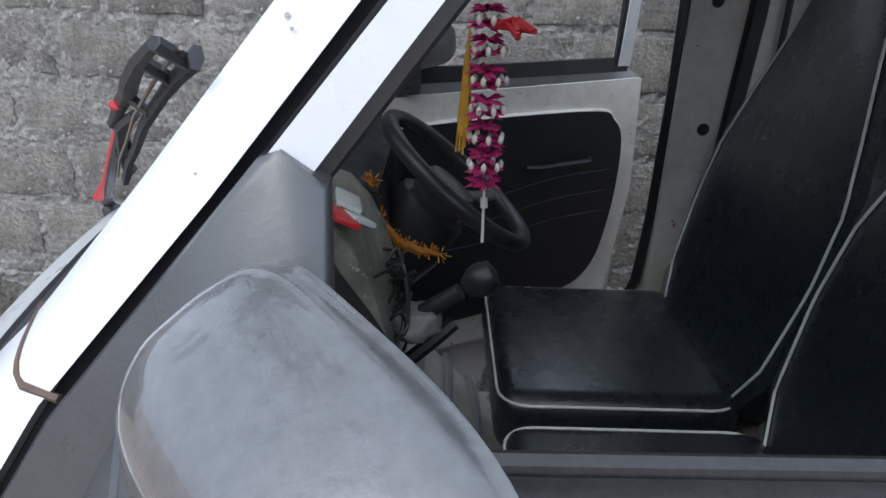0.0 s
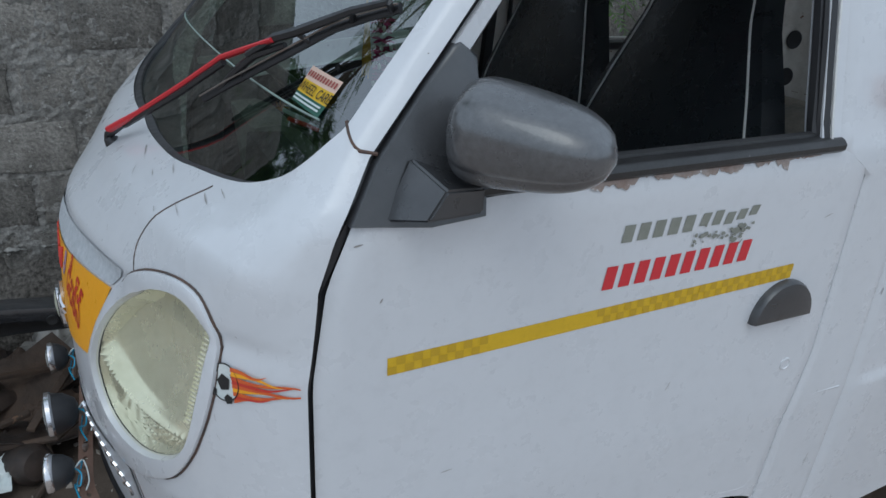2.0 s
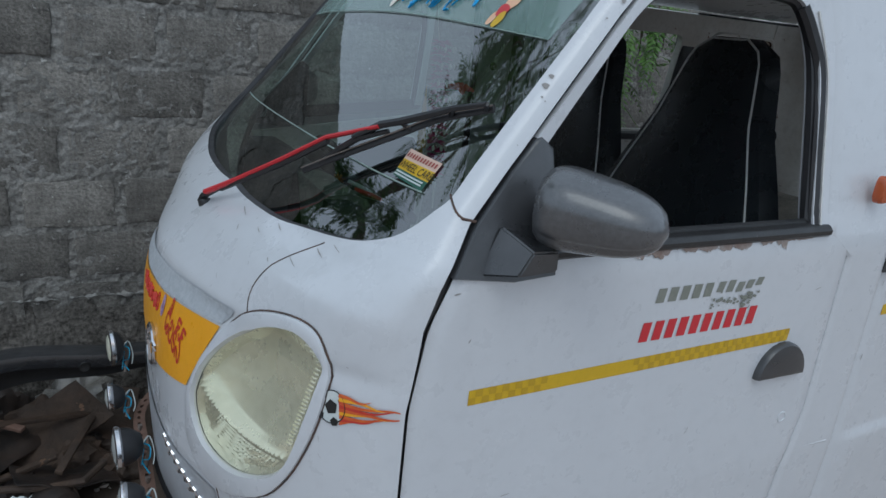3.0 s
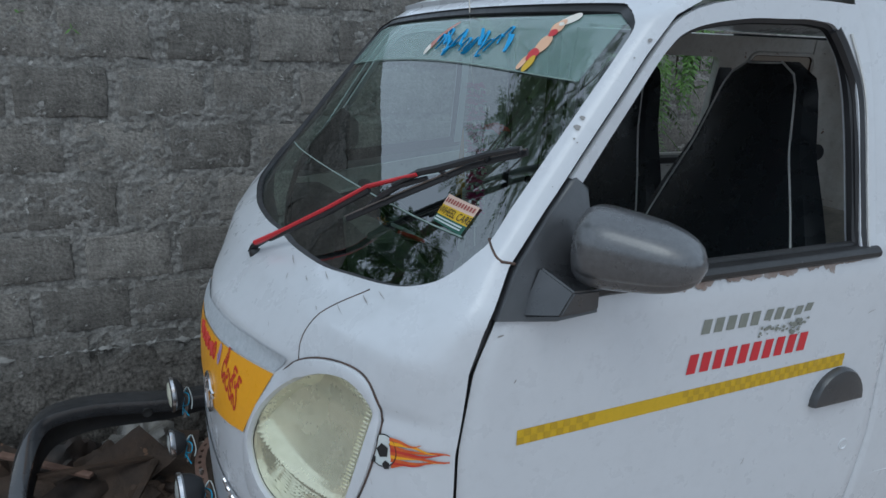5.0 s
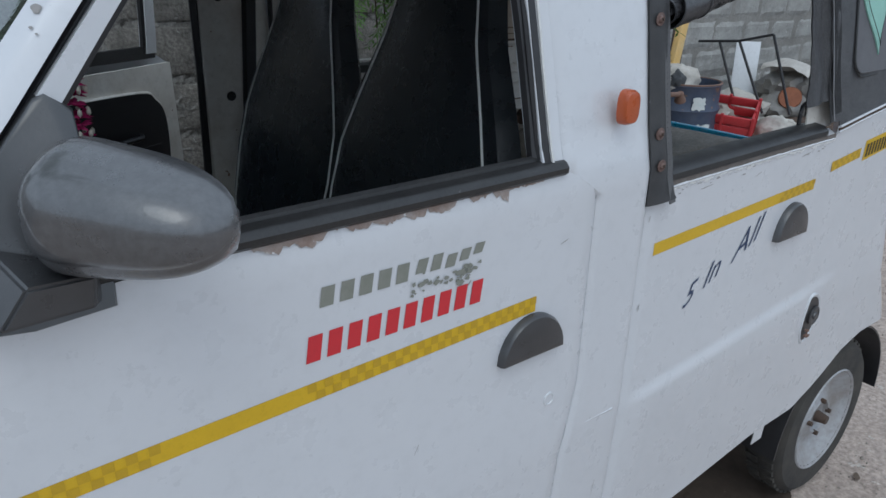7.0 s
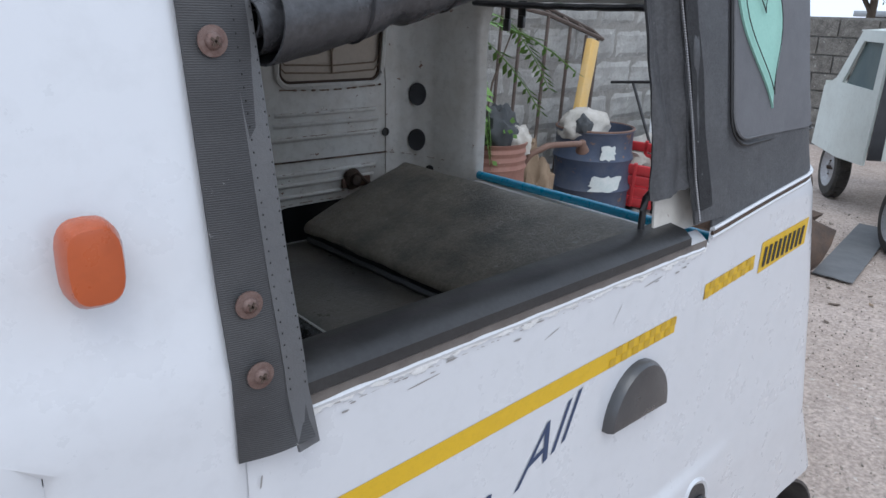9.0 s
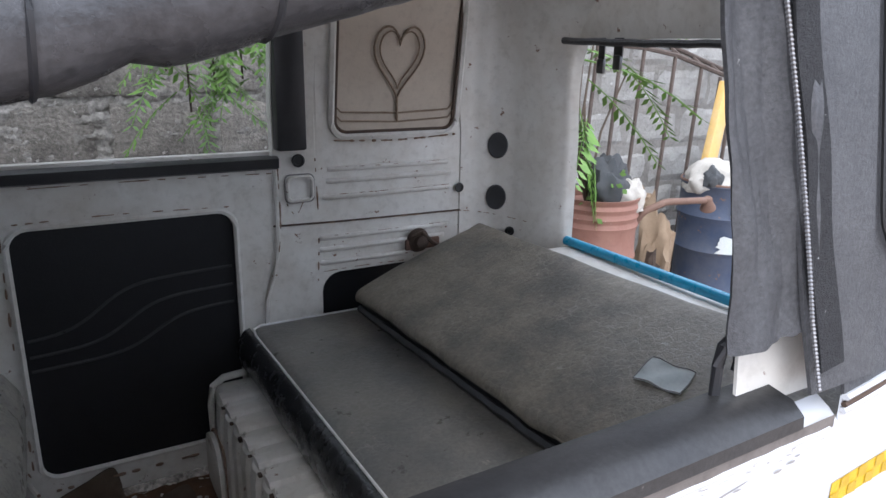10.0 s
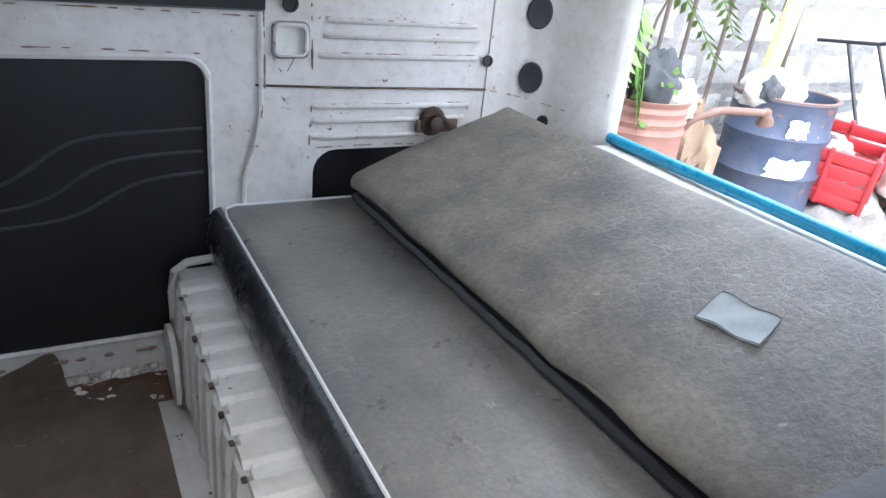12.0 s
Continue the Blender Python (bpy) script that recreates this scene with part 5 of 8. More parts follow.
def seat(cy):
    s = new("front_seat")
    s.parent = van
    s["label"] = "black vinyl front seat with white piping and a tall tapered back"
    # cushion
    bm = bmesh.new()
    add_box(bm, .28, .70, cy - .235, cy + .235, .76, .885, .04, None, 4)
    part("cushion", bm, SEATVINYL, s)
    loop = [(x, y + cy, .870) for x, y in rounded(.284, .69, -.231, .231, .05)]
    part("cushion_piping", tube(loop, .0026, 6, True), PIPING, s)
    W = [(.84, .20), (.95, .265), (1.10, .285), (1.22, .275), (1.33, .225), (1.45, .165), (1.55, .135), (1.60, .118), (1.628, .096), (1.645, .055)]

    def face(u, v):
        z = .84 + .805 * v
        w = interp(W, z)
        lean = .665 + .19 * v
        return (lean + .02 * (abs(2 * u - 1) ** 3), cy + (2 * u - 1) * w, z)

    bm = bmesh.new()
    rings = []
    for j in range(25):
        v = j / 24
        fr = [face(i / 12, v) for i in range(13)]
        th = .095 - .03 * v
        bk = [(x + th, y, z) for x, y, z in fr[::-1]]
        bk = [(x - .02 * (abs(2 * i / 12 - 1) ** 3), cy + (y - cy) * (1.06 - .16 * v), z) for i, (x, y, z) in enumerate(bk)]
        mid = [(fr[12][0] + th * .45, cy + (fr[12][1] - cy) * 1.075 + .004, fr[12][2])], [(fr[0][0] + th * .45, cy + (fr[0][1] - cy) * 1.075 - .004, fr[0][2])]
        rings.append(fr + mid[0] + bk + mid[1])
    add_loft(bm, rings)
    part("backrest", bm, SEATVINYL, s)
    for sd in (0.06, 0.94):
        part("back_piping", tube([tuple(Vector(face(sd, j / 30)) + Vector((-.003, 0, 0))) for j in range(31)], .0025, 6), PIPING, s)
    part("top_piping", tube([tuple(Vector(face(.06 + .88 * j / 12, 1)) + Vector((-.003, 0, -.004))) for j in range(13)], .0025, 6), PIPING, s)
    part("seat_base", box(.33, .80, cy - .2, cy + .2, .47, .765, .02), SILVER, s)
    return s


seat(.43)
seat(.95)

# dashboard
bm = bmesh.new()
add_loft(bm, [[(-.06, y, 1.235), (.0, y, 1.232), (.030, y, 1.20), (.050, y, 1.165), (.085, y, 1.115), (.118, y, 1.06), (.124, y, 1.03), (.10, y, .95), (.0, y, .92), (-.1, y, .92)] for y in (.06, .2, .4, .52, .56, .575)])
dash = part("dashboard", bm, VINYL, van, "dark worn dashboard with a dusty open centre")
bm = bmesh.new()
add_loft(bm, [[(-.06, y, 1.235), (.02, y, 1.232), (.075, y, 1.20), (.085, y, 1.12), (.085, y, 1.0), (.05, y, .93), (-.1, y, .92)] for y in (.82, 1.0, 1.2, 1.34)])
part("dashboard_end", bm, VINYL, van)
bm = bmesh.new()
rings = []
for q in range(13):
    y = .575 + .245 * q / 12
    rings.append([Vector((x, y, z)) + Vector(noise.noise_vector(Vector((x * 30, y * 30, z * 30)))) * .005 for x, z in ((-.05, 1.24), (.0, 1.243), (.035, 1.232), (.062, 1.20), (.084, 1.155), (.100, 1.11), (.112, 1.06), (.118, 1.0), (.10, .95), (-.02, .93))])
add_loft(bm, rings)
part("centre_panel", bm, material("dusty_olive_plastic", (.13, .135, .108), .40, 0, (.32, .32, .27), 18, .9, .4, 45, (.45, .44, .40), 38, .63), van, "dusty olive centre panel, torn")
for x, y, z, m, r in ((.05, .60, 1.236, RED, 20), (.062, .63, 1.226, PAPER, 35), (.05, .655, 1.24, PAPER, 10)):
    part("card_packet", box(-.018, .018, -.03, .03, -.004, .004, .002, pose(x, y, z, 0, 28, r)), m, van)
bm = bmesh.new()
for k in range(14):
    p = Vector((.088 + .02 * random.random(), .59 + .2 * random.random(), 1.06 + .09 * random.random()))
    add_tube(bm, smooth_loop([p, p + Vector((.02, random.uniform(-.03, .03), random.uniform(-.02, .02))), p + Vector((.03, random.uniform(-.05, .05), random.uniform(-.06, -.02))), p + Vector((.012, random.uniform(-.05, .05), random.uniform(-.09, -.05)))], 10, False), .0028, 5)
part("loose_cable", bm, RUBBER, van, "tangle of loose wires under the dashboard")["kind"] = "stuff"
part("arch_rubber", tube(smooth_loop([(.05, .84, .76), (.08, .86, .80), (.115, .88, .842), (.165, .90, .880), (.21, .92, .915)], 20, False), .015, 8), RUBBER, van, "black rubber edging of the footwell")
foot = part("footwell", grid(lambda u, v: (.10 + .34 * u, .72 + .60 * v, .83 - .36 * u ** .8 - .10 * v + .05 * math.sin(math.pi * v)), 16, 16, .004), FOOTMETAL, van, "bare silver ribbed metal footwell")
for k in range(5):
    part("floor_rib", tube([(.13 + .06 * k + .02 * math.sin(2.4 * q / 10), .76 + .52 * q / 10, .838 - .36 * ((.03 + .06 * k) / .34) ** .8 - .10 * (.04 + .52 * q / 10) / .6 + .05 * math.sin(math.pi * (.04 + .52 * q / 10) / .6)) for q in range(11)], .009, 6), SILVER, foot)
for x, y, z in ((.20, .80, .72), (.30, .86, .62), (.37, 1.0, .55)):
    part("rust_hole", sheet([(x + .03 * (1 + .3 * math.sin(4 * t)) * math.cos(t), y + .03 * math.sin(t)) for t in [2 * math.pi * k / 12 for k in range(12)]], [], lambda a, b: (a, b, .012 + .83 - .36 * ((a - .10) / .34) ** .8 - .10 * (b - .72) / .6 + .05 * math.sin(math.pi * (b - .72) / .6))), RUST, foot)
# gear lever
gear = new("gear_lever")
gear.parent = van
gear["label"] = "black gear lever knob with a torn plastic gaiter"
part("lever_shaft", tube([(.10, .685, 1.015), (.17, .68, 1.068), (.21, .677, 1.097)], [.02, .014, .013], 10), RUBBER, gear)
part("knob", turned([(.0, -.03), (.014, -.028), (.024, -.012), (.026, .004), (.02, .02), (.0, .026)], 18, Matrix.Translation((.240, .675, 1.118)) @ pose(0, 0, 0, 0, 55, 0)), RUBBER, gear)
bm = bmesh.new()
bmesh.ops.create_icosphere(bm, subdivisions=3, radius=.045, matrix=Matrix.Translation((.14, .685, 1.043)) @ Matrix.Diagonal((1, 1, .6, 1)))
for v in bm.verts:
    v.co += Vector(noise.noise_vector(v.co * 40)) * .012
part("gaiter", bm, material("torn_plastic", (.25, .25, .24), .3, 0, (.12, .12, .12), 25, .8, .2, 60), gear)
# steering wheel
sw = new("steering_wheel")
sw.parent = van
sw["label"] = "black three-spoke steering wheel"
sw.location = (.21, 1.03, 1.165)
sw.rotation_euler = (0, radians(40), 0)
part("rim", tube([(.17 * math.cos(2 * math.pi * k / 40), .17 * math.sin(2 * math.pi * k / 40), 0) for k in range(40)], .016, 10, True), RUBBER, sw)
for a in (0, 130, 230):
    t = radians(a + 180)
    part("spoke", tube([(.04 * math.cos(t), .04 * math.sin(t), -.03), (.10 * math.cos(t), .10 * math.sin(t), -.022), (.165 * math.cos(t), .165 * math.sin(t), 0)], .016, 8, False, .5), PLASTIC, sw)
part("hub", turned([(.06, -.06), (.065, -.03), (.05, -.012), (.0, -.008)], 24), PLASTIC, sw)
part("column", tube([(0, 0, -.05), (0, 0, -.07), (0, 0, -.15), (-.02, 0, -.34)], [.045, .075, .085, .08], 20), RUBBER, sw)
# orange tinsel garland on the column
g = thing("tinsel_garland", "orange and gold tinsel garland tied round the steering column", "garland")
bm = bmesh.new()
pts = [Vector(p) for p in ((-.02, .85, 1.160), (.02, .85, 1.178), (.050, .85, 1.196), (.063, .845, 1.215), (.066, .84, 1.180), (.080, .84, 1.140), (.105, .845, 1.108), (.14, .85, 1.090), (.182, .855, 1.080))]
add_tube(bm, pts, [.012, .015, .014, .013, .012, .014, .015, .013, .006], 8, False, .6)
for k in range(260):
    f = random.random() * (len(pts) - 1)
    i = int(f)
    p = pts[i].lerp(pts[min(i + 1, len(pts) - 1)], f - i)
    d = Vector((random.gauss(0, 1), random.gauss(0, 1), random.gauss(0, 1))).normalized()
    add_tube(bm, [p + d * .006, p + d * random.uniform(.013, .019)], .0012, 3)
part("tinsel", bm, GOLD, g)

# hanging flower garland
g = thing("flower_garland", "hanging magenta and white flower garland with yellow tassel", "garland")
bm, bw = bmesh.new(), bmesh.new()
for k in range(17):
    z = 1.272 + .0185 * k
    for j in range(18):
        a = 2 * math.pi * j / 18 + .3 * k
        r = .026 * random.uniform(.8, 1.15)
        c = Vector((.234 - .0006 * k, .655, z))
        tip = c + Vector((r * math.cos(a), r * math.sin(a), random.uniform(-.009, .009)))
        mid = c.lerp(tip, .6)
        sd = Vector((-math.sin(a), math.cos(a), 0)) * .006
        vs = [bm.verts.new(p) for p in (c, mid + sd, tip, mid - sd, mid + Vector((0, 0, .004)))]
        for tri in ((0, 1, 4), (1, 2, 4), (2, 3, 4), (3, 0, 4)):
            bm.faces.new([vs[q] for q in tri])
    if k % 2:
        for j in range(7):
            a = 2 * math.pi * j / 7 + k
            bmesh.ops.create_icosphere(bw, subdivisions=1, radius=.0042, matrix=Matrix.Translation((.234 + .022 * math.cos(a), .655 + .022 * math.sin(a), z + .006)) @ Matrix.Diagonal((1, 1, 1.7, 1)))
part("petals", bm, MAGENTA, g)
add_tube(bw, [(.235, .655, 1.27), (.236, .650, 1.186)], .0022, 5)
add_tube(bw, [(.235, .654, 1.25), (.236, .652, 1.236)], .005, 6)
part("white_bud", bw, CREAM, g)["kind"] = "stuff"
bm = bmesh.new()
for k in range(70):
    a, r = random.uniform(0, 6.28), random.uniform(0, .014)
    x, y = .205 + r * math.cos(a), .68 + r * math.sin(a)
    add_tube(bm, [(.207, .68, 1.47), (.206 + .4 * (x - .206), .68 + .4 * (y - .68), 1.42), (x, y, 1.335 + random.uniform(-.03, .02))], .0014, 3)
part("tassel", bm, THREAD, g)
bm = bmesh.new()
for k in range(6):
    add_tube(bm, [(.235, .64, 1.475), (.25 + .006 * k, .62 - .006 * k, 1.48 + .006 * math.sin(k)), (.262, .60, 1.465 + .004 * k)], .004, 5)
part("red_ribbon", bm, RED, g)["kind"] = "stuff"
bm = bmesh.new()
add_tube(bm, [(.2, .66, 1.76), (.214, .662, 1.6), (.222, .66, 1.56)], .0015, 4)
part("string", bm, CREAM, g)

# far pillar with its door rubber
bm = bmesh.new()
add_loft(bm, [[(.69 + k * .0, 1.36, z), (.70, 1.32, z), (.735, 1.315, z), (.80, 1.325, z), (.90, 1.345, z), (.93, 1.38, z), (.80, 1.41, z)] for k, z in enumerate((.5, .8, 1.1, 1.3, 1.5, 1.74))])
part("far_pillar", bm, INNER, van, "dirty white inner pillar with rust spots")
part("door_rubber", tube([(.50, 1.36, .56), (.62, 1.355, .66), (.675, 1.35, .82), (.69, 1.345, 1.0), (.695, 1.34, 1.3), (.69, 1.33, 1.55), (.67, 1.32, 1.72)], .013, 8), RUBBER, van)
for x, z in ((.755, 1.49), (.77, 1.215)):
    part("bolt_hole", turned([(.014, 0), (.012, .003), (.0, .001)], 14, Matrix.Translation((x, 1.317, z)) @ pose(0, 0, 0, 90, 0, 0)), BLACK, van)


# ---- rear cabin: far side ----
def far_wall(a, b):
    return (a, min(1.36, 2 * YC - side_y(b) - .014), b)


wall_out = [(.93, .50), (1.70, .50), (1.70, 1.74), (.93, 1.74)]
part("far_door_inner", sheet(wall_out, [rounded(.985, 1.597, 1.262, 1.66, .03), rounded(1.036, 1.497, .575, 1.153, .04)], far_wall, .03, .06), INNER, van, "dirty white inner side of the far rear door")
pan = part("trim_panel", sheet(rounded(1.034, 1.499, .573, 1.155, .04), [], lambda a, b: (a, 1.372, b), .006), VINYL, van, "black vinyl door trim panel with wavy seams")
SEAMVINYL = material("raised_vinyl_seam", (.034, .034, .037), .35, 0, (.06, .06, .062), 30, .6)
for k, (za, zb) in enumerate(((.905, 1.003), (.868, .957), (.835, .913))):
    part("seam", tube([(1.046 + .44 * i / 24, 1.367, za + (zb - za) / (1 + math.exp(-(i - 8 - 3.0 * k) / 1.8)) + .0006 * i) for i in range(25)], .0042, 6), SEAMVINYL, pan)
part("panel_lip", tube([(a, 1.358, b) for a, b in rounded(1.033, 1.50, .572, 1.156, .042)], .007, 6, True), INNER, van)
bm = bmesh.new()
add_loft(bm, [[(x, 1.352, 1.245), (x, 1.338, 1.25), (x, 1.336, 1.272), (x, 1.35, 1.276), (x, 1.38, 1.276), (x, 1.38, 1.245)] for x in (.975, 1.2, 1.4, 1.605)])
part("window_sill_rubber", bm, RUBBER, van)
part("window_guide", box(1.60, 1.672, 1.325, 1.365, 1.29, 1.74, .006), RUBBER, van)
part("window_guide", box(.968, .99, 1.33, 1.365, 1.24, 1.74, .004), RUBBER, van)
part("sill_rail", box(.99, 1.60, 1.375, 1.40, 1.262, 1.285, .003), INNER, van)
# black seals of the pillar ahead of the far rear door
part("door_seal", tube([(.921, 1.345, 1.70), (.919, 1.340, 1.47), (.914, 1.340, 1.2), (.910, 1.345, .92)], .007, 6), RUBBER, van)
bm = bmesh.new()
add_loft(bm, [[(x - .020, 1.318, z), (x - .014, 1.308, z), (x + .014, 1.310, z), (x + .021, 1.322, z), (x + .018, 1.345, z), (x - .018, 1.345, z)] for x, z in ((.852, 1.72), (.847, 1.47), (.828, 1.2), (.804, .91), (.797, .80))])
part("belt_trim", bm, VINYL, van, "black upholstered trim band on the pillar")
part("pillar_edge", tube([(.982, 1.353, 1.70), (.980, 1.350, 1.30), (.978, 1.350, .95), (.986, 1.352, .62), (1.02, 1.352, .545)], .006, 6), INNER, van)
# quarter inner skin with ribs
HW = rounded(1.745, 2.105, 1.312, 1.68, .04)
part("quarter_inner", sheet([(1.70, .50), (2.125, .50), (2.125, 1.74), (1.70, 1.74)], [HW, rounded(1.712, 2.04, .66, .965, .05)], far_wall, .02, .06), INNER, van, "dirty white inner quarter panel with pressed ribs")
part("quarter_well", sheet(rounded(1.708, 2.045, .655, .97, .05), [], lambda a, b: (a, 1.40, b), .004), VINYL, van)
part("window_lip", tube([far_wall(a, b) for a, b in HW], .009, 6, True), INNER, van)
part("window_seal", tube([(a, far_wall(a, b)[1] + .001, b) for a, b in rounded(1.756, 2.094, 1.323, 1.675, .032)], .005, 5, True), RUST, van)
cloth = part("quarter_cloth", sheet(rounded(1.74, 2.11, 1.306, 1.685, .04), [], lambda a, b: (a, far_wall(a, b)[1] + .004, b), .003, .06), TAN, van, "tan cloth with a stitched heart in the quarter window")


def heart(cx, cz, s, k=40):
    out = []
    for i in range(k):
        t = 2 * math.pi * i / k
        out.append((cx + s * 16 * math.sin(t) ** 3 / 17, cz + s * (13 * math.cos(t) - 5 * math.cos(2 * t) - 2 * math.cos(3 * t) - math.cos(4 * t)) / 12))
    return out


CLOTHLINE = material("brown_stitching", (.22, .16, .11), .85, 0, (.32, .25, .19), 60, .7)
part("stitched_heart", tube([(a, far_wall(a, b)[1] - .0015, b) for a, b in heart(1.925, 1.505, .074)], .0028, 5, True), CLOTHLINE, cloth)
part("stitched_heart", tube([(a, far_wall(a, b)[1] - .0015, b) for a, b in heart(1.925, 1.510, .058)], .0022, 5, True), CLOTHLINE, cloth)
for dz in (0, .022):
    part("stitched_line", tube([(a, far_wall(a, b)[1] - .0015, b) for a, b in ((1.752, 1.372 + dz), (1.772, 1.352 + dz), (1.925, 1.346 + dz), (2.075, 1.352 + dz), (2.096, 1.375 + dz))], .0024, 5), CLOTHLINE, cloth)
part("stitched_line", tube([(1.925, far_wall(0, 1.40)[1] - .0015, 1.41), (1.925, far_wall(0, 1.35)[1] - .0015, 1.345)], .0034, 5), CLOTHLINE, cloth)
bm = bmesh.new()
for z, a, b in ((1.235, 1.735, 2.08), (1.205, 1.73, 2.09), (1.165, 1.72, 2.09), (1.06, 1.71, 2.08), (1.03, 1.71, 2.07), (.995, 1.71, 2.06)):
    add_tube(bm, [(a, 1.362, z), (a + .012, 1.356, z), (b - .012, 1.356, z), (b, 1.362, z)], .0065, 8, False, 1.0)
part("pressed_rib", bm, INNER, van)
part("panel_seam", tube([(1.59, 1.356, 1.105), (1.75, 1.356, 1.10), (2.12, 1.356, 1.095)], .0025, 5), RUST, van)
part("door_edge_seam", tube([(1.60, 1.357, 1.25), (1.60, 1.357, 1.05), (1.585, 1.357, .98), (1.565, 1.357, .92), (1.56, 1.357, .80)], .006, 6), INNER, van)
bm = bmesh.new()
for q in (rounded(1.628, 1.69, 1.165, 1.222, .012),):
    add_tube(bm, [(a, 1.352, b) for a, b in q], .005, 6, True)
part("pressed_square", bm, INNER, van)
part("square_edge", tube([(a, 1.3555, b) for a, b in rounded(1.622, 1.696, 1.159, 1.228, .014)], .0018, 4, True), GREYCHIP, van)
for x, z, r in ((1.657, 1.262, .011), (2.115, 1.16, .009)):
    part("drain_hole", turned([(r * 1.5, 0), (r * 1.4, .003), (r, .003), (r * .9, -.001), (0, -.001)], 16, Matrix.Translation((x, 1.352, z)) @ pose(0, 0, 0, 90, 0, 0)), BLACK, van)


# rusty dirt along lips and joints of the inner panels
GRIME = material("brown_rust_line", (.20, .12, .075), .85, 0, (.33, .26, .2), 40, .8, .2, 80)


def grime(pts, seed, r=.0032, n=26):
    """A broken line of rust: short runs with gaps, one part each."""
    P = smooth_loop(pts, n * 3, False)
    run = []
    for k, p in enumerate(P):
        v = noise.noise(Vector((k * .33, seed * 7.1, 0)))
        if v > -.08:
            run.append((Vector(p), r * (.35 + .9 * max(0, v))))
        if (v <= -.08 or k == len(P) - 1) and run:
            if len(run) > 2:
                part("rust_line", tube([q for q, w in run], [w for q, w in run], 5, False, .7), GRIME, van)
            run = []


grime([(1.75, 1.352, 1.306), (1.92, 1.352, 1.300), (2.10, 1.352, 1.308)], 1, .006)
grime([(1.04, 1.356, 1.166), (1.25, 1.354, 1.170), (1.49, 1.356, 1.164)], 2)
grime([(1.02, 1.354, 1.238), (1.3, 1.352, 1.240), (1.59, 1.352, 1.236)], 3)
grime([(1.605, 1.352, 1.25), (1.606, 1.352, 1.10), (1.59, 1.352, .98)], 4)
grime([(1.70, 1.354, 1.10), (1.9, 1.352, 1.098), (2.12, 1.352, 1.094)], 5)
grime([(1.70, 1.356, 1.28), (1.705, 1.356, 1.10), (1.70, 1.356, .95)], 6)
grime([(1.02, 1.34, .55), (1.25, 1.345, .548), (1.45, 1.345, .55)], 7, .008)
grime([(1.02, 1.36, .57), (1.02, 1.357, .9), (1.025, 1.357, 1.15)], 8, .004)
grime([(1.71, 1.355, .972), (1.85, 1.353, .975), (2.03, 1.353, .970)], 9)

grime([(2.10, 1.348, 1.098), (2.17, 1.344, 1.088), (2.23, 1.305, 1.078), (2.29, 1.20, 1.066)], 11, .003)
grime([(1.735, 1.353, 1.24), (1.90, 1.351, 1.238), (2.07, 1.353, 1.24)], 12, .002)
grime([(1.725, 1.352, 1.172), (1.90, 1.351, 1.171), (2.08, 1.353, 1.172)], 13, .002)
grime([(1.715, 1.352, 1.066), (1.90, 1.351, 1.066), (2.07, 1.353, 1.067)], 14, .0022)
grime([(.985, 1.346, 1.24), (.982, 1.346, 1.0), (.985, 1.348, .70), (1.03, 1.348, .556)], 15, .0045)
grime([(.925, 1.343, 1.30), (.922, 1.343, 1.1), (.918, 1.343, .93)], 16, .0045)
grime([(1.62, 1.350, 1.165), (1.645, 1.350, 1.13), (1.668, 1.350, 1.165)], 17, .0025, 10)

# far rear corner post, seen from inside
def post(u, v):
    z = .5 + 1.24 * v
    P = [(2.12, 1.36), (2.165, 1.355), (2.21, 1.335), (2.25, 1.295), (2.280, 1.245), (2.308, 1.198), (2.334, 1.165), (2.358, 1.152)]
    s = u * (len(P) - 1)
    i = min(int(s), len(P) - 2)
    f = s - i
    x, y = (P[i][k] * (1 - f) + P[i + 1][k] * f for k in (0, 1))
    return (x - .032 * max(0, z - 1.3) / .4, y - (1.36 - far_wall(0, z)[1]) - .05 * max(0, (z - 1.50) / .1) ** 2 * u ** 3, z)


part("corner_post", grid(post, 28, 20, .004), INNER, van, "white curved corner post with oval holes")
for z in (1.275, 1.13):
    bm = bmesh.new()
    ring = []
    for s, o in ((1.0, .010), (.9, .014), (.5, .013)):
        ring.append([tuple(Vector((2.222 + .028 * s * math.cos(t) * .8, 1.326 - .028 * s * math.cos(t) * .62, z + .036 * s * math.sin(t))) + Vector((-.62, -.78, 0)) * o) for t in [2 * math.pi * k / 24 for k in range(24)]])
    add_loft(bm, ring)
    part("oval_hole", bm, RUBBER, van)
latch = part("latch", turned([(.0, -.012), (.030, -.012), (.034, -.004), (.030, .006), (.018, .008), (.016, .022), (.008, .026), (0, .026)], 20, Matrix.Translation((1.985, 1.345, 1.025)) @ pose(0, 0, 0, 90, 0, 0)), RUST, van, "rusty spring latch on the inner panel")
part("latch_plate", box(1.945, 2.05, 1.342, 1.352, 1.0, 1.03, .004, None), PRIMER, latch)
part("latch_arm", tube([(1.96, 1.335, 1.04), (1.985, 1.325, 1.052), (2.02, 1.33, 1.02), (2.045, 1.338, 1.005)], .006, 6), RUST, latch)
for x, y, z in ((2.246, 1.287, 1.035),):
    part("drain_hole", turned([(.014, 0), (.012, .004), (.007, .004), (.006, -.001), (0, -.001)], 14, Matrix.Translation((x, y, z)) @ pose(0, 0, 0, 90, 0, -40)), BLACK, van)
pipe_ = thing("blue_pipe", "blue plastic pipe laid along the tail opening", "pipe")
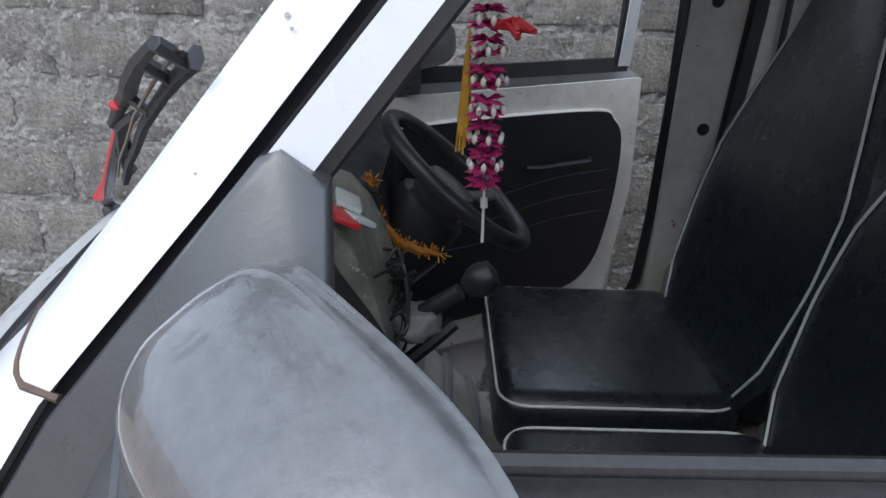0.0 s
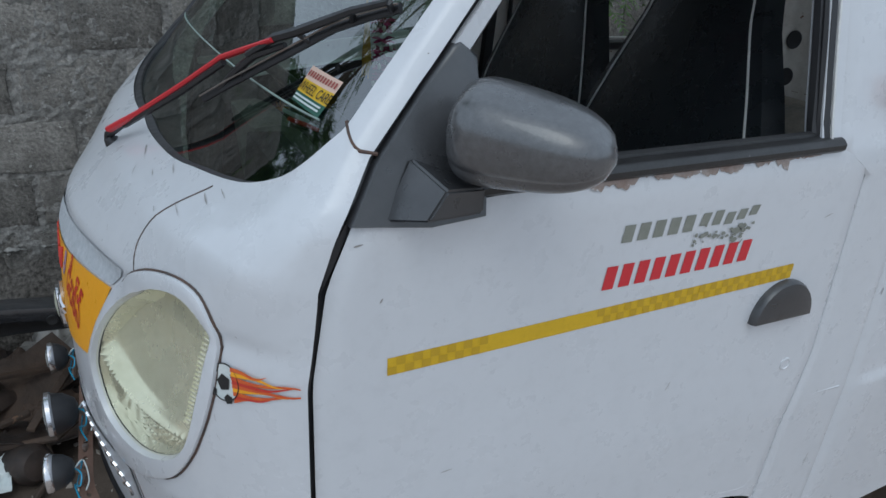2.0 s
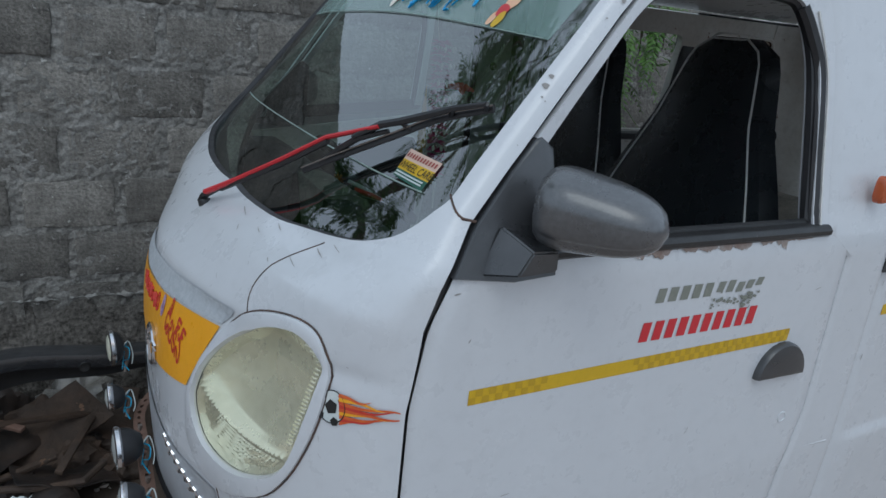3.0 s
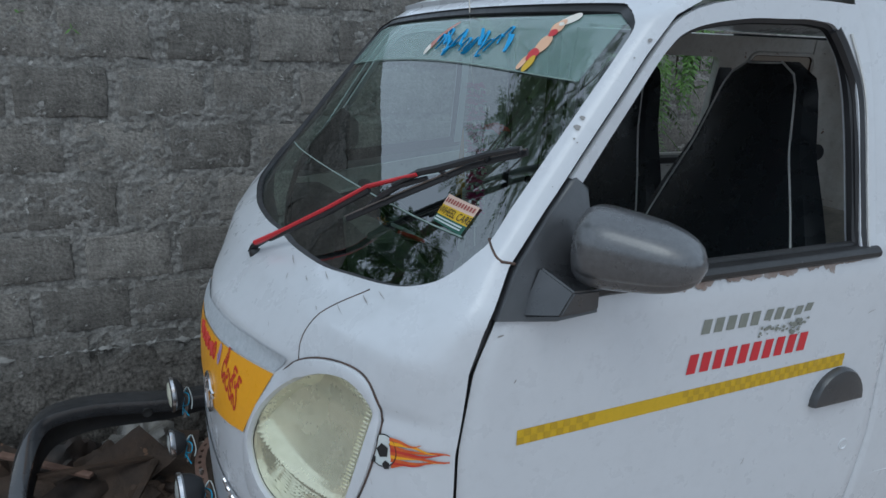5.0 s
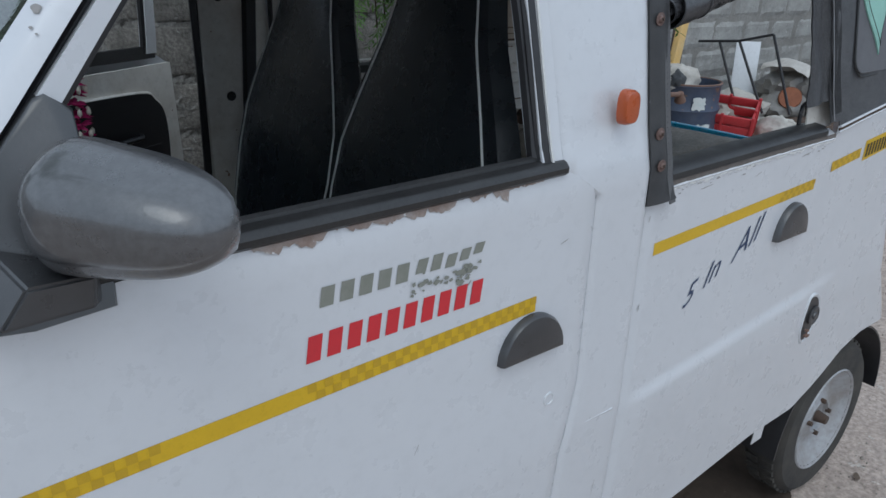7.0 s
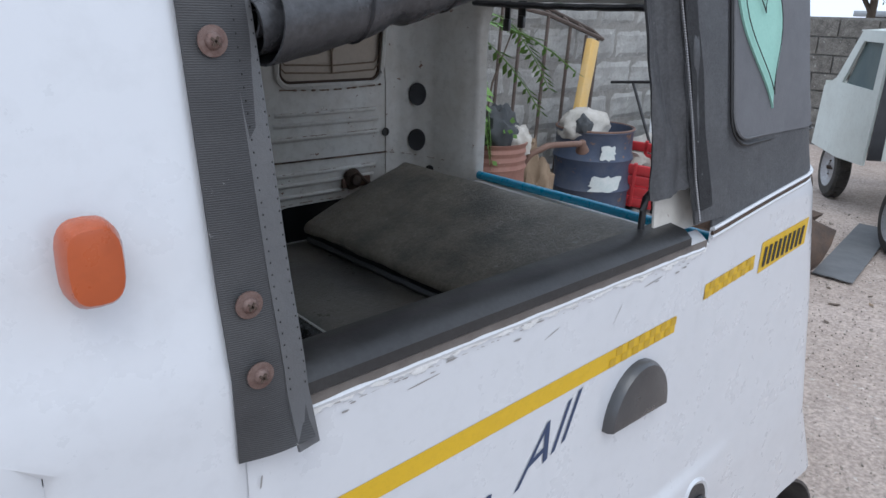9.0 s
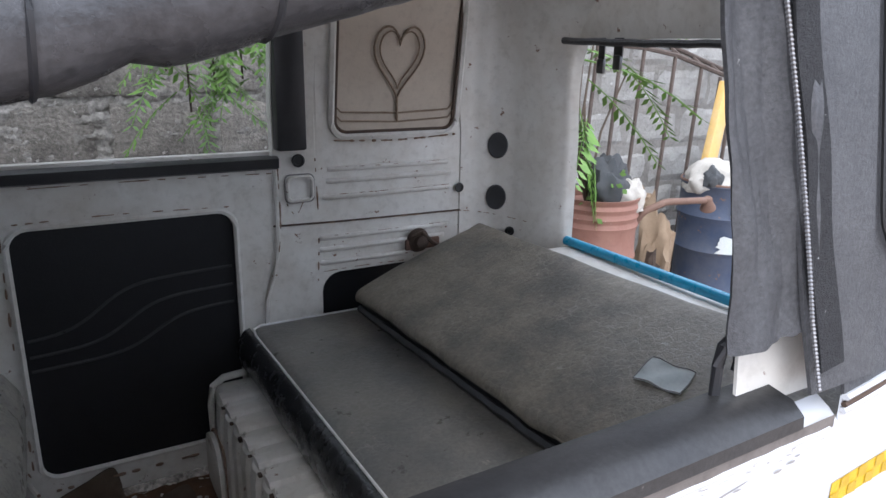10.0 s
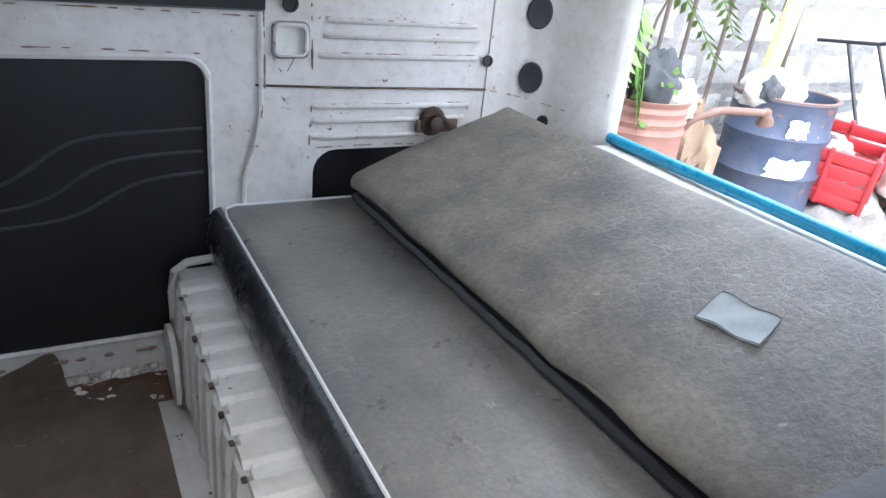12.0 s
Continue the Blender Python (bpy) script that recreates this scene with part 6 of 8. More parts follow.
part("pipe_body", tube([(2.335, 1.145, 1.032), (2.32, .7, 1.038), (2.32, .22, 1.035)], .013, 12), BLUEPIPE, pipe_)

# ---- rear bench, loose backrest, engine box, second cushion ----
bench = thing("bench_cushion", "grey vinyl bench cushion with white piping on the engine box", "seat cushion")
bm = bmesh.new()
add_box(bm, 1.505, 1.98, .10, 1.345, .745, .868, .035, None, 4)
part("cushion", bm, GREYVINYL, bench)
SIDEVINYL = material("glossy_black_vinyl", (.016, .017, .019), .24, 0, (.035, .035, .036), 9, .6, .18, 60, spec=.6)


def roll_side(u, v):
    y = .10 + 1.235 * v
    a = math.pi * (.5 - u)
    n = .006 * noise.noise(Vector((u * 2, y * 6, 1))) + .003 * noise.noise(Vector((u * 5, y * 18, 3)))
    return (1.512 - (.034 + n) * math.cos(a), y, .806 + .056 * math.sin(a))


part("side_band", grid(roll_side, 14, 60), SIDEVINYL, bench, "glossy black vinyl side")
part("piping", tube([(1.98, 1.335, .862), (1.54, 1.338, .862), (1.518, 1.32, .862), (1.512, 1.28, .862), (1.512, .12, .862)], .003, 6), PIPING, bench)
board = thing("loose_backrest", "dusty grey vinyl seat backrest lying loose across the bench", "backrest")
bm = bmesh.new()


def board_at(x, y, z):
    f = (1.29 - y) / 1.15
    return (1.775 + .03 * f + x * .935, y, .905 + x * .35 + z)


add_box(bm, 0, .395, .12, 1.29, .004, .032, .012, None, 3)
bmesh.ops.subdivide_edges(bm, edges=[e for e in bm.edges if e.calc_length() > .2], cuts=12, use_grid_fill=True)
for v in bm.verts:
    n = noise.noise(v.co * 6) * .006 + noise.noise(v.co * 20) * .003
    lip = max(0, 1 - v.co.x / .03) * (.007 * noise.noise(Vector((v.co.y * 13, 0, 4))) - .004)
    v.co = Vector(board_at(v.co.x + lip, v.co.y, v.co.z + n + lip))
part("pad", bm, DUSTYVINYL, board)
bm = bmesh.new()
add_box(bm, .010, .385, .13, 1.28, -.036, .012, .010, None, 2)
for v in bm.verts:
    v.co = Vector(board_at(*v.co))
part("underside", bm, VINYL, board, "black vinyl underside")
bm = bmesh.new()
LAB = ((1.998, .505), (2.008, .42), (1.956, .405), (1.943, .495))


def label_at(u, v):
    x = (LAB[0][0] * (1 - u) + LAB[1][0] * u) * (1 - v) + (LAB[3][0] * (1 - u) + LAB[2][0] * u) * v
    y = (LAB[0][1] * (1 - u) + LAB[1][1] * u) * (1 - v) + (LAB[3][1] * (1 - u) + LAB[2][1] * u) * v
    return board_at((x - 1.775 - .03 * (1.29 - y) / 1.15) / .935, y, .037 + .002 * math.sin(9 * u + 5 * v))


add_grid(bm, label_at, 8, 8)
thicken(bm, .001)
tag = part("cloth_label", bm, PAPER, board, "small pale cloth label")
rim = [(k / 10, 0) for k in range(10)] + [(1, k / 10) for k in range(10)] + [(1 - k / 10, 1) for k in range(10)] + [(0, 1 - k / 10) for k in range(10)]
part("label_hem", tube([tuple(Vector(label_at(u, v)) + Vector((.0015 * noise.noise(Vector((u * 9, v * 9, 2))), 0, .0015))) for u, v in rim], .0010, 5, True), GREYCHIP, tag)
part("frayed_edge", tube([board_at(.001 + .004 * noise.noise(Vector((k * .4, 0, 0))), .13 + .0145 * k, .012 + .006 * noise.noise(Vector((k * .31, 5, 0)))) for k in range(80)], [.003 + .004 * abs(noise.noise(Vector((k * .55, 2, 0)))) for k in range(80)], 6), DUSTYVINYL, board)
part("dark_underside", tube([board_at(.006, .13 + .0145 * k, -.022 + .003 * noise.noise(Vector((k * .3, 9, 0)))) for k in range(80)], .010, 6), RUBBER, board)
ebox = part("engine_box", box(1.415, 1.96, .10, 1.335, .475, .74, .02), INNER, van, "white ribbed metal engine box")
for k in range(16):
    y = .14 + .073 * k
    bm = bmesh.new()
    add_loft(bm, [[(1.418, y - .026, z), (1.402 + d, y - .018, z), (1.400 + d, y, z), (1.402 + d, y + .018, z), (1.418, y + .026, z), (1.45, y, z)] for z, d in ((.49, .01), (.52, 0), (.70, 0), (.728, .004), (.742, .02))])
    add_loft(bm, [[(x, y - .024, .738), (x, y - .016, .748), (x, y, .750), (x, y + .016, .748), (x, y + .024, .738), (x, y, .73)] for x in (1.41, 1.43, 1.52)])
    part("box_rib", bm, INNER, ebox)
for k in range(15):
    part("rib_chip", box(1.404, 1.412, .170 + .073 * k, .184 + .073 * k - .004 * (k % 2), .729 + .003 * (k % 3), .738, .002), RUST, ebox)
panel = [(.50, 1.19), (.50, 1.31), (.57, 1.325), (.62, 1.31), (.64, 1.26), (.62, 1.205), (.57, 1.185)]
part("box_cover", sheet(smooth_loop(panel, 40), [], lambda a, b: (1.396, b, a), .010), INNER, ebox)
part("cover_rib", tube([(1.392, b, a) for a, b in smooth_loop([(.565 + (a - .565) * .72, 1.255 + (b - 1.255) * .72) for a, b in panel], 40)], .004, 5, True), INNER, ebox)
part("cover_gap", tube([(1.401, b, a) for a, b in smooth_loop([(.565 + (a - .565) * 1.05, 1.255 + (b - 1.255) * 1.05) for a, b in panel], 40)], .0035, 5, True), GRIME, ebox)
part("box_rim", tube([(1.41, 1.335, .50), (1.408, 1.337, .68), (1.415, 1.335, .728), (1.44, 1.33, .748), (1.50, 1.33, .752)], .009, 8), INNER, ebox)
FLAKED = material("rust_eaten_floor", (.17, .095, .055), .9, .1, (.07, .042, .028), 14, .9, .6, 90, (.52, .50, .46), 22, .60)
part("rusted_strip", grid(lambda u, v: (.94 + .46 * u, 1.24 + .115 * v + .02 * noise.noise(Vector((u * 9, 3, v))) * (1 - v), .4795 + .004 * noise.noise(Vector((u * 14, v * 5, 2)))), 40, 10), FLAKED, floor_pan, "rust eaten strip along the door foot")
bm = bmesh.new()
for k in range(30):
    x, y = .94 + .45 * random.random(), 1.352 - abs(random.gauss(0, .035))
    w, h = random.uniform(.004, .016), random.uniform(.003, .008)
    bm.faces.new([bm.verts.new((x + w * math.cos(t) * random.uniform(.5, 1.1), y + h * math.sin(t) * random.uniform(.5, 1.1), .4845 + .002 * math.sin(t + k))) for t in (0, 1.1, 2.0, 3.2, 4.4, 5.3)])
part("paint_flake", bm, INNER, floor_pan)["kind"] = "stuff"
part("floor_drain", turned([(.034, 0), (.033, .005), (.026, .006), (.024, -.001), (.012, -.001), (.010, .003), (0, .003)], 24, Matrix.Translation((1.0, 1.205, .482))), RUST, floor_pan)
part("floor_seam", tube([(.90, 1.33, .484), (.985, 1.345, .484), (.99, 1.25, .484), (.93, 1.24, .484)], .0025, 5), GRIME, floor_pan)
cush2 = thing("facing_cushion", "dusty grey vinyl seat cushion behind the front seats", "seat cushion")
CRAZED = material("crazed_grey_vinyl", (.21, .198, .175), .30, 0, (.34, .315, .27), 10, .9, .35, 140, (.13, .115, .095), 60, .64, cracks=((.46, .44, .39), 130, .7), grain=(140, 0.3))
bm = bmesh.new()


def cushion_top(u, v):
    """Soft pad: u round the section from back to front skirt, v along it towards the far end."""
    sec = [(.73, .74), (.735, .88), (.80, .904), (.90, .909), (.965, .905), (1.005, .887), (1.026, .850), (1.028, .80), (1.018, .745), (.99, .70)]
    q = u * (len(sec) - 1)
    i = min(int(q), len(sec) - 2)
    x, z = (sec[i][k] + (sec[i + 1][k] - sec[i][k]) * (q - i) for k in (0, 1))
    y = .12 + 1.205 * v
    end = max(0, (v - .93) / .07)
    x -= .030 * end ** 2 * (u > .4)
    z -= .014 * end ** 2 * (.3 < u < .8)
    n = noise.noise(Vector((x * 9, y * 5, z * 9))) * .006 + noise.noise(Vector((x * 30, y * 22, z * 30))) * .0022
    return (x + n * (u > .45), y + .010 * math.sin(9 * u), z + n)


add_grid(bm, cushion_top, 40, 90)
bm.faces.new([bm.verts.new(cushion_top(k / 9, 1.0)) for k in range(10)])
part("cushion", bm, CRAZED, cush2)
part("cushion_seam", tube([tuple(Vector(cushion_top(.18 + .36 * k / 14, .885 - .02 * k / 14)) + Vector((0, 0, .001))) for k in range(15)], .0022, 5), RUBBER, cush2)
part("cushion_base", box(.80, 1.0, .10, 1.33, .475, .70, .01), INNER, van)
mat_ = thing("floor_mat", "torn brown floor mat on the metal floor", "mat")
bm = bmesh.new()


def mat_at(a, b):
    up = max(0, b - 1.30)
    return (a, min(b, 1.345 - .01 * up), .487 + .9 * max(0, b - 1.345) + .010 * noise.noise(Vector((a * 9, b * 6, 1))) + .05 * up)


MATEDGE = [(1.04, .15), (1.355, .15), (1.36, .60), (1.357, 1.164), (1.345, 1.25), (1.331, 1.325), (1.27, 1.310), (1.215, 1.305), (1.202, 1.315), (1.19, 1.38), (1.176, 1.425), (1.11, 1.405), (1.045, 1.37), (1.032, 1.30), (1.036, 1.17), (1.03, .7)]
bm = sheet([(a + .004 * noise.noise(Vector((a * 40, b * 40, 0))), b) for a, b in smooth_loop(MATEDGE, 90)], [], mat_at, .004, .05)
part("mat_sheet", bm, MAT, mat_)

# ---- near rear opening: flap, rolled curtain, canvas pillar ----
bm = bmesh.new()
add_grid(bm, lambda u, v: (.968 + (.045 + .010 * (1 - v)) * u, side_y(1.2 + .54 * v) - .004 - .004 * math.sin(math.pi * u) - .02 * u * max(0, .1 - v) / .1, 1.205 + .54 * v + .012 * u * (v < .01)), 8, 24)
thicken(bm, .004)
RIBCANVAS = material("ribbed_black_canvas", (.036, .036, .038), .55, 0, (.062, .061, .062), 12, .8, .22, 300, (.34, .34, .33), 75, .70, ribs=620)
flap = part("canvas_flap", bm, RIBCANVAS, van, "black canvas strip riveted to the pillar")
RIVET = material("dull_rusty_rivet", (.13, .078, .066), .5, .35, (.20, .145, .125), 160, .9, .2, 300)
for z in (1.276, 1.328, 1.508):
    rv = part("rivet", turned([(.0105, 0), (.0105, .0014), (.0060, .0020), (.0056, .0036), (.0040, .0050), (0, .0054)], 22, Matrix.Translation((.987, side_y(z) - .0105, z)) @ pose(0, 0, 0, 90, 0, 0)), RIVET, flap)
    for a in (35, 125):
        part("cross_slot", box(-.0036, .0036, -.0012, .0004, -.0008, .0008, 0, Matrix.Translation((.987, side_y(z) - .0157, z)) @ Matrix.Rotation(radians(a), 4, "Y")), RUST, rv)
part("edge_binding", grid(lambda u, v: (.997 + .012 * (1 - v) + .020 * u, side_y(1.2 + .54 * v) - .0075 + .004 * u - .016 * max(0, .1 - v) / .1, 1.208 + .53 * v), 3, 24, .0025), material("grey_binding_tape", (.085, .085, .088), .5, 0, (.12, .118, .118), 14, .7, .15, 200), flap)
bm = bmesh.new()
for k in range(60):
    v = (k + .5) / 60
    z = 1.208 + .53 * v
    for x in (.9995 + .012 * (1 - v), 1.014 + .012 * (1 - v)):
        add_tube(bm, [(x, side_y(z) - .0105 + .003 * (x > 1.012), z - .0007), (x, side_y(z) - .0105 + .003 * (x > 1.012), z + .0007)], .0005, 4)
part("stitching", bm, BLACK, flap)["kind"] = "stuff"
roll = thing("rolled_curtain", "rolled black canvas curtain tied along the door opening", "curtain")
def rolled(u, v):
    """Spiral cloth: u along the winding from the core, v along the roll."""
    x = 1.020 + .60 * v
    z = 1.523 + .27 * (x - 1.035)
    t = 2 * math.pi * (3.1 * u) + .9
    wob = .0035 * noise.noise(Vector((x * 14, t * .6, 0))) + .002 * noise.noise(Vector((x * 40, t, 3))) + .004 * math.exp(-((x - 1.14) / .01) ** 2) * -1
    r = .008 + .030 * u + wob
    ragged = (.016 * u + .006 * math.sin(t * .5 + 1)) * (1 - v)
    return (x + ragged, side_y(z) + .005 + r * .92 * math.cos(t), z + r * math.sin(t) - .006 * math.sin(math.pi * v))


bm = grid(rolled, 84, 40, .0018)
part("roll_body", bm, ROLLVINYL, roll)
for f in (.135, .30, .62):
    part("roll_seam", tube([tuple(Vector(rolled(.68 + .32 * i / 24, f)) * 1.0 + Vector((0, -.001, 0))) for i in range(25)], .0016, 4), RUBBER, roll)
bm = bmesh.new()
add_grid(bm, lambda u, v: (1.534 - .006 * v + .070 * u + .003 * math.sin(9 * v + 2 * u), side_y(1.32 + .42 * v) - .005 + .022 * (1 - u) - .005 * math.sin(2 * math.pi * u + 5 * v) + .004 * noise.noise(Vector((u * 3, v * 9, 4))) + .0025 * noise.noise(Vector((u * 9, v * 4, 8))), 1.315 + .425 * v + .012 * u * (1 - v) + .006 * noise.noise(Vector((u * 5, 0, 1))) * (1 - v)), 26, 60)
thicken(bm, .004)
part("canvas_pillar", bm, FABRIC, van, "black canvas wrapped round the rear door pillar")
ZIPMETAL = material("pale_zip_metal", (0.26, 0.26, 0.27), .4, .7, (.2, .19, .18), 60, .6)
zpts = [(1.599 - .060 * k / 300 + .003 * math.sin(k * .02), side_y(1.285 + .46 * k / 300) - .012, 1.285 + .46 * k / 300) for k in range(301)]
part("zip", tube(zpts, [.0021 if k % 2 else .0012 for k in range(301)], 6), ZIPMETAL, van, "metal zip on the canvas edge")
part("zip_band", grid(lambda u, v: (1.598 + .085 * u - .045 * v * (1 - u), side_y(1.28 + .46 * v) - .0065, 1.28 + .46 * v), 6, 20, .003), FABRIC, van)
VELCRO = material("black_hook_tape", (.016, .016, .018), .8, 0, (.03, .03, .032), 60, .7, .8, 500, (.40, .40, .39), 95, .675)
part("hook_tape", grid(lambda u, v: (1.602 + .028 * u - .052 * v - .004 * u * v + .002 * math.sin(21 * v), side_y(1.298 + .44 * v) - .0125, 1.298 + .004 * u + .44 * v), 8, 40, .0025), VELCRO, van, "black specked hook tape beside the zip")
part("white_gusset", grid(lambda u, v: (1.552 + .004 * v + .115 * u, .026 + .012 * v, 1.262 + .105 * v), 6, 6, .003), INNER, van, "bare pale metal below the canvas")
hook = part("hook", tube([(1.543, .04, 1.262), (1.543, .04, 1.298), (1.546, .04, 1.314), (1.553, .039, 1.320), (1.560, .038, 1.315), (1.562, .036, 1.302), (1.560, .036, 1.292)], .0045, 8), RUBBER, van, "black wire hook on the sill")
# canvas window patch and felt heart
def quarter_at(d, z, out):
    L1, turn, L3 = quarter_len(z)
    tot = L1 + .1 * turn + L3
    x, y = quarter_plan((d - 1.6462) / tot, z)
    x2, y2 = quarter_plan((d - 1.6462) / tot + .01, z)
    n = Vector((x2 - x, y2 - y, 0)).normalized()
    return (x + n.y * out, y - n.x * out, z)


QW = rounded(1.70, 2.02, 1.375, 1.70, .04)
PIPEDARK = material("grey_stitching", (.11, .11, .115), .7, 0, (.06, .06, .06), 60, .6)
PATCH = material("grey_canvas_patch", (.105, .105, .112), .65, 0, (.13, .13, .137), 8, .6, .10, 200)
patch = part("canvas_window", sheet(QW, [], lambda a, b: quarter_at(a, b, .0055), 0, .04), PATCH, van, "grey stitched patch in the canvas")
part("patch_seam", tube([quarter_at(a, b, .0065) for a, b in QW], .0022, 5, True), PIPEDARK, patch)
part("patch_seam", tube([quarter_at(a, b, .0070) for a, b in rounded(1.692, 2.028, 1.367, 1.71, .046)], .0018, 5, True), BLACK, patch)
part("felt_heart", sheet([(1.80 + (a - 1.80) * .8, b) for a, b in heart(1.80, 1.525, .080)], [], lambda a, b: quarter_at(a - .022 + (1.53 - b) * .28, b, .009), .003, .04), MINT, patch, "mint green felt heart")
for sc in (.068, .024):
    part("heart_stitch", tube([quarter_at(a - .022 + (1.53 - b) * .28, b, .0130) for a, b in [(1.80 + (a - 1.80) * .8, b) for a, b in heart(1.80, 1.528 + (.046 if sc < .05 else 0), sc)]], .0008, 4, True), BLACK, patch)
# edge chips along the rear door sill
bm = bmesh.new()
RAW = material("fresh_white_flake", (.74, .74, .73), .6, 0, (.55, .53, .50), 40, .6, .2, 120)
lo, hi = [], []
for i in range(181):
    x = 1.015 + .625 * i / 180
    z = 1.2285 + .0125 * (x - 1.0) / .635
    d = .0035 + .007 * max(0, noise.noise(Vector((i * .12, 5, 0))) + .45) + .004 * noise.noise(Vector((i * .55, 9, 0)))
    hi.append(bm.verts.new(on_side(x, z, .0030)))
    lo.append(bm.verts.new(on_side(x, z - max(d, .001), .0026)))
for i in range(180):
    bm.faces.new((hi[i], hi[i + 1], lo[i + 1], lo[i]))
part("bare_strip", grid(lambda u, v: on_side(1.0 + .64 * u, 1.2285 + .0125 * u + .011 * v, .0022), 20, 2), material("bare_brown_strip", (.17, .15, .135), .8, 0, (.10, .085, .075), 30, .7, .1, 90), rear_door)
part("white_flake_edge", bm, RAW, rear_door, "ragged white flaking paint edge")
bm = bmesh.new()
for i in range(60):
    x = 1.02 + .61 * i / 60 + random.uniform(-.004, .004)
    z = 1.2285 + .0125 * (x - 1.0) / .635 - random.uniform(.003, .011)
    w, h = random.uniform(.003, .011), random.uniform(.0004, .0011)
    bm.faces.new([bm.verts.new(on_side(*q, .0034)) for q in ((x, z), (x + w, z + random.uniform(-.001, .001)), (x + w * .8, z + h), (x + w * .2, z + h))])
part("scrape_mark", bm, material("pale_scrape", (.36, .35, .34), .7, 0, (.28, .25, .23), 50, .6), rear_door)["kind"] = "stuff"
bm = bmesh.new()
for k in range(26):
    x = random.uniform(1.04, 1.63)
    z = 1.232 + (x - 1.04) * .012 - abs(random.gauss(0, .010)) - .002
    s = random.uniform(.0006, .0026)
    bm.faces.new([bm.verts.new(on_side(x + 3.5 * s * math.cos(t) * random.uniform(.5, 1.2), z + .6 * s * math.sin(t), .0024)) for t in (0, 1, 2, 3, 4, 5)])
part("paint_chip", bm, GREYCHIP, rear_door)["kind"] = "stuff"
part("folded_edge", tube([(1.0 + .635 * i / 40, -.0005, 1.2275 + .0125 * i / 40 + .0012 * noise.noise(Vector((i * .6, 0, 0)))) for i in range(41)], [.0035 + .0015 * noise.noise(Vector((i * .9, 3, 0))) for i in range(41)], 6), WHITE, rear_door)


# ---- ground and boundary wall ----
bm = bmesh.new()


def ground_z(x, y):
    near = max(0, 1 - math.hypot(x - 1, y - .5) / 9)
    return (.02 * noise.noise(Vector((x * .5, y * .5, 0))) + .008 * noise.noise(Vector((x * 3, y * 3, 2)))) * near - .01


def axis(n, far):
    return [math.copysign(abs(t) ** 3.2 * far + abs(t) * 7, t) for t in [2 * i / n - 1 for i in range(n + 1)]]


ax = axis(110, 400)
rows = [[bm.verts.new((x + 1, y, ground_z(x + 1, y))) for x in ax] for y in ax]
for j in range(110):
    for i in range(110):
        bm.faces.new((rows[j][i], rows[j][i + 1], rows[j + 1][i + 1], rows[j + 1][i]))
ground = tagged(link("ground", bm, EARTH), "dusty bare earth yard with gravel", "ground", "", "structure")
vs, fs = [], []
octa = [(1, 0, 0), (0, 1, 0), (-1, 0, 0), (0, -1, 0), (0, 0, 1), (0, 0, -1)]
for k in range(13000):
    r = random.random() ** 1.6
    x, y = 1.6 + 5.2 * r + random.uniform(-.5, .5), random.uniform(-2.0, 1.9)
    if k % 6 == 0:
        x, y = random.uniform(-1.6, -.4), random.uniform(.6, 2.0)
    s = random.uniform(.002, .0065) * (1 + .16 * max(0, x - 2))
    if k % 40 == 0:
        s *= 2.2
    m = Euler((k, k * 2, k * 3)).to_matrix()
    c = Vector((x, y, ground_z(x, y) + s * .25))
    n = len(vs)
    vs += [c + m @ Vector((a * s * random.uniform(.7, 1.3), b * s * .8, d * s * .55)) for a, b, d in octa]
    fs += [(n + a, n + (a + 1) % 4, n + 4) for a in range(4)] + [(n + (a + 1) % 4, n + a, n + 5) for a in range(4)]
me = bpy.data.meshes.new("gravel")
me.from_pydata(vs, [], fs)
STONE = material("gravel_stone", (.42, .37, .32), .9, 0, (.27, .235, .20), 2.5, .9)
nt = STONE.node_tree
isl = nt.nodes.new("ShaderNodeNewGeometry")
tone = nt.nodes.new("ShaderNodeHueSaturation")
span = nt.nodes.new("ShaderNodeMapRange")
span.inputs["To Min"].default_value, span.inputs["To Max"].default_value = .62, 1.35
nt.links.new(isl.outputs["Random Per Island"], span.inputs["Value"])
nt.links.new(span.outputs["Result"], tone.inputs["Value"])
paint = nt.nodes["Principled BSDF"].inputs["Base Color"]
nt.links.new(paint.links[0].from_socket, tone.inputs["Color"])
nt.links.new(tone.outputs["Color"], paint)
me.materials.append(STONE)
tagged(new("gravel", me), "scattered gravel and grit on the earth", "gravel", "", "stuff")
# dry leaves and scraps on the ground
for k in range(34):
    x, y = random.uniform(2.3, 6.0), random.uniform(-1.6, 1.2)
    s = random.uniform(.012, .035)
    bm = bmesh.new()
    add_grid(bm, lambda u, v: ((u - .5) * s * 2, (v - .5) * s * (1 - abs(2 * u - 1) ** 2 * .8), .006 + s * .3 * (u - .5) ** 2 + .2 * s * noise.noise(Vector((u * 3, v * 3, k)))), 5, 3)
    lf = tagged(link("dry_leaf", bm, MAT if k % 3 else CARDBOARD), "dry brown leaf lying on the dusty earth", "leaf", "dry leaves on the yard")
    lf.location, lf.rotation_euler = (x, y, ground_z(x, y)), (0, 0, k * 1.3)

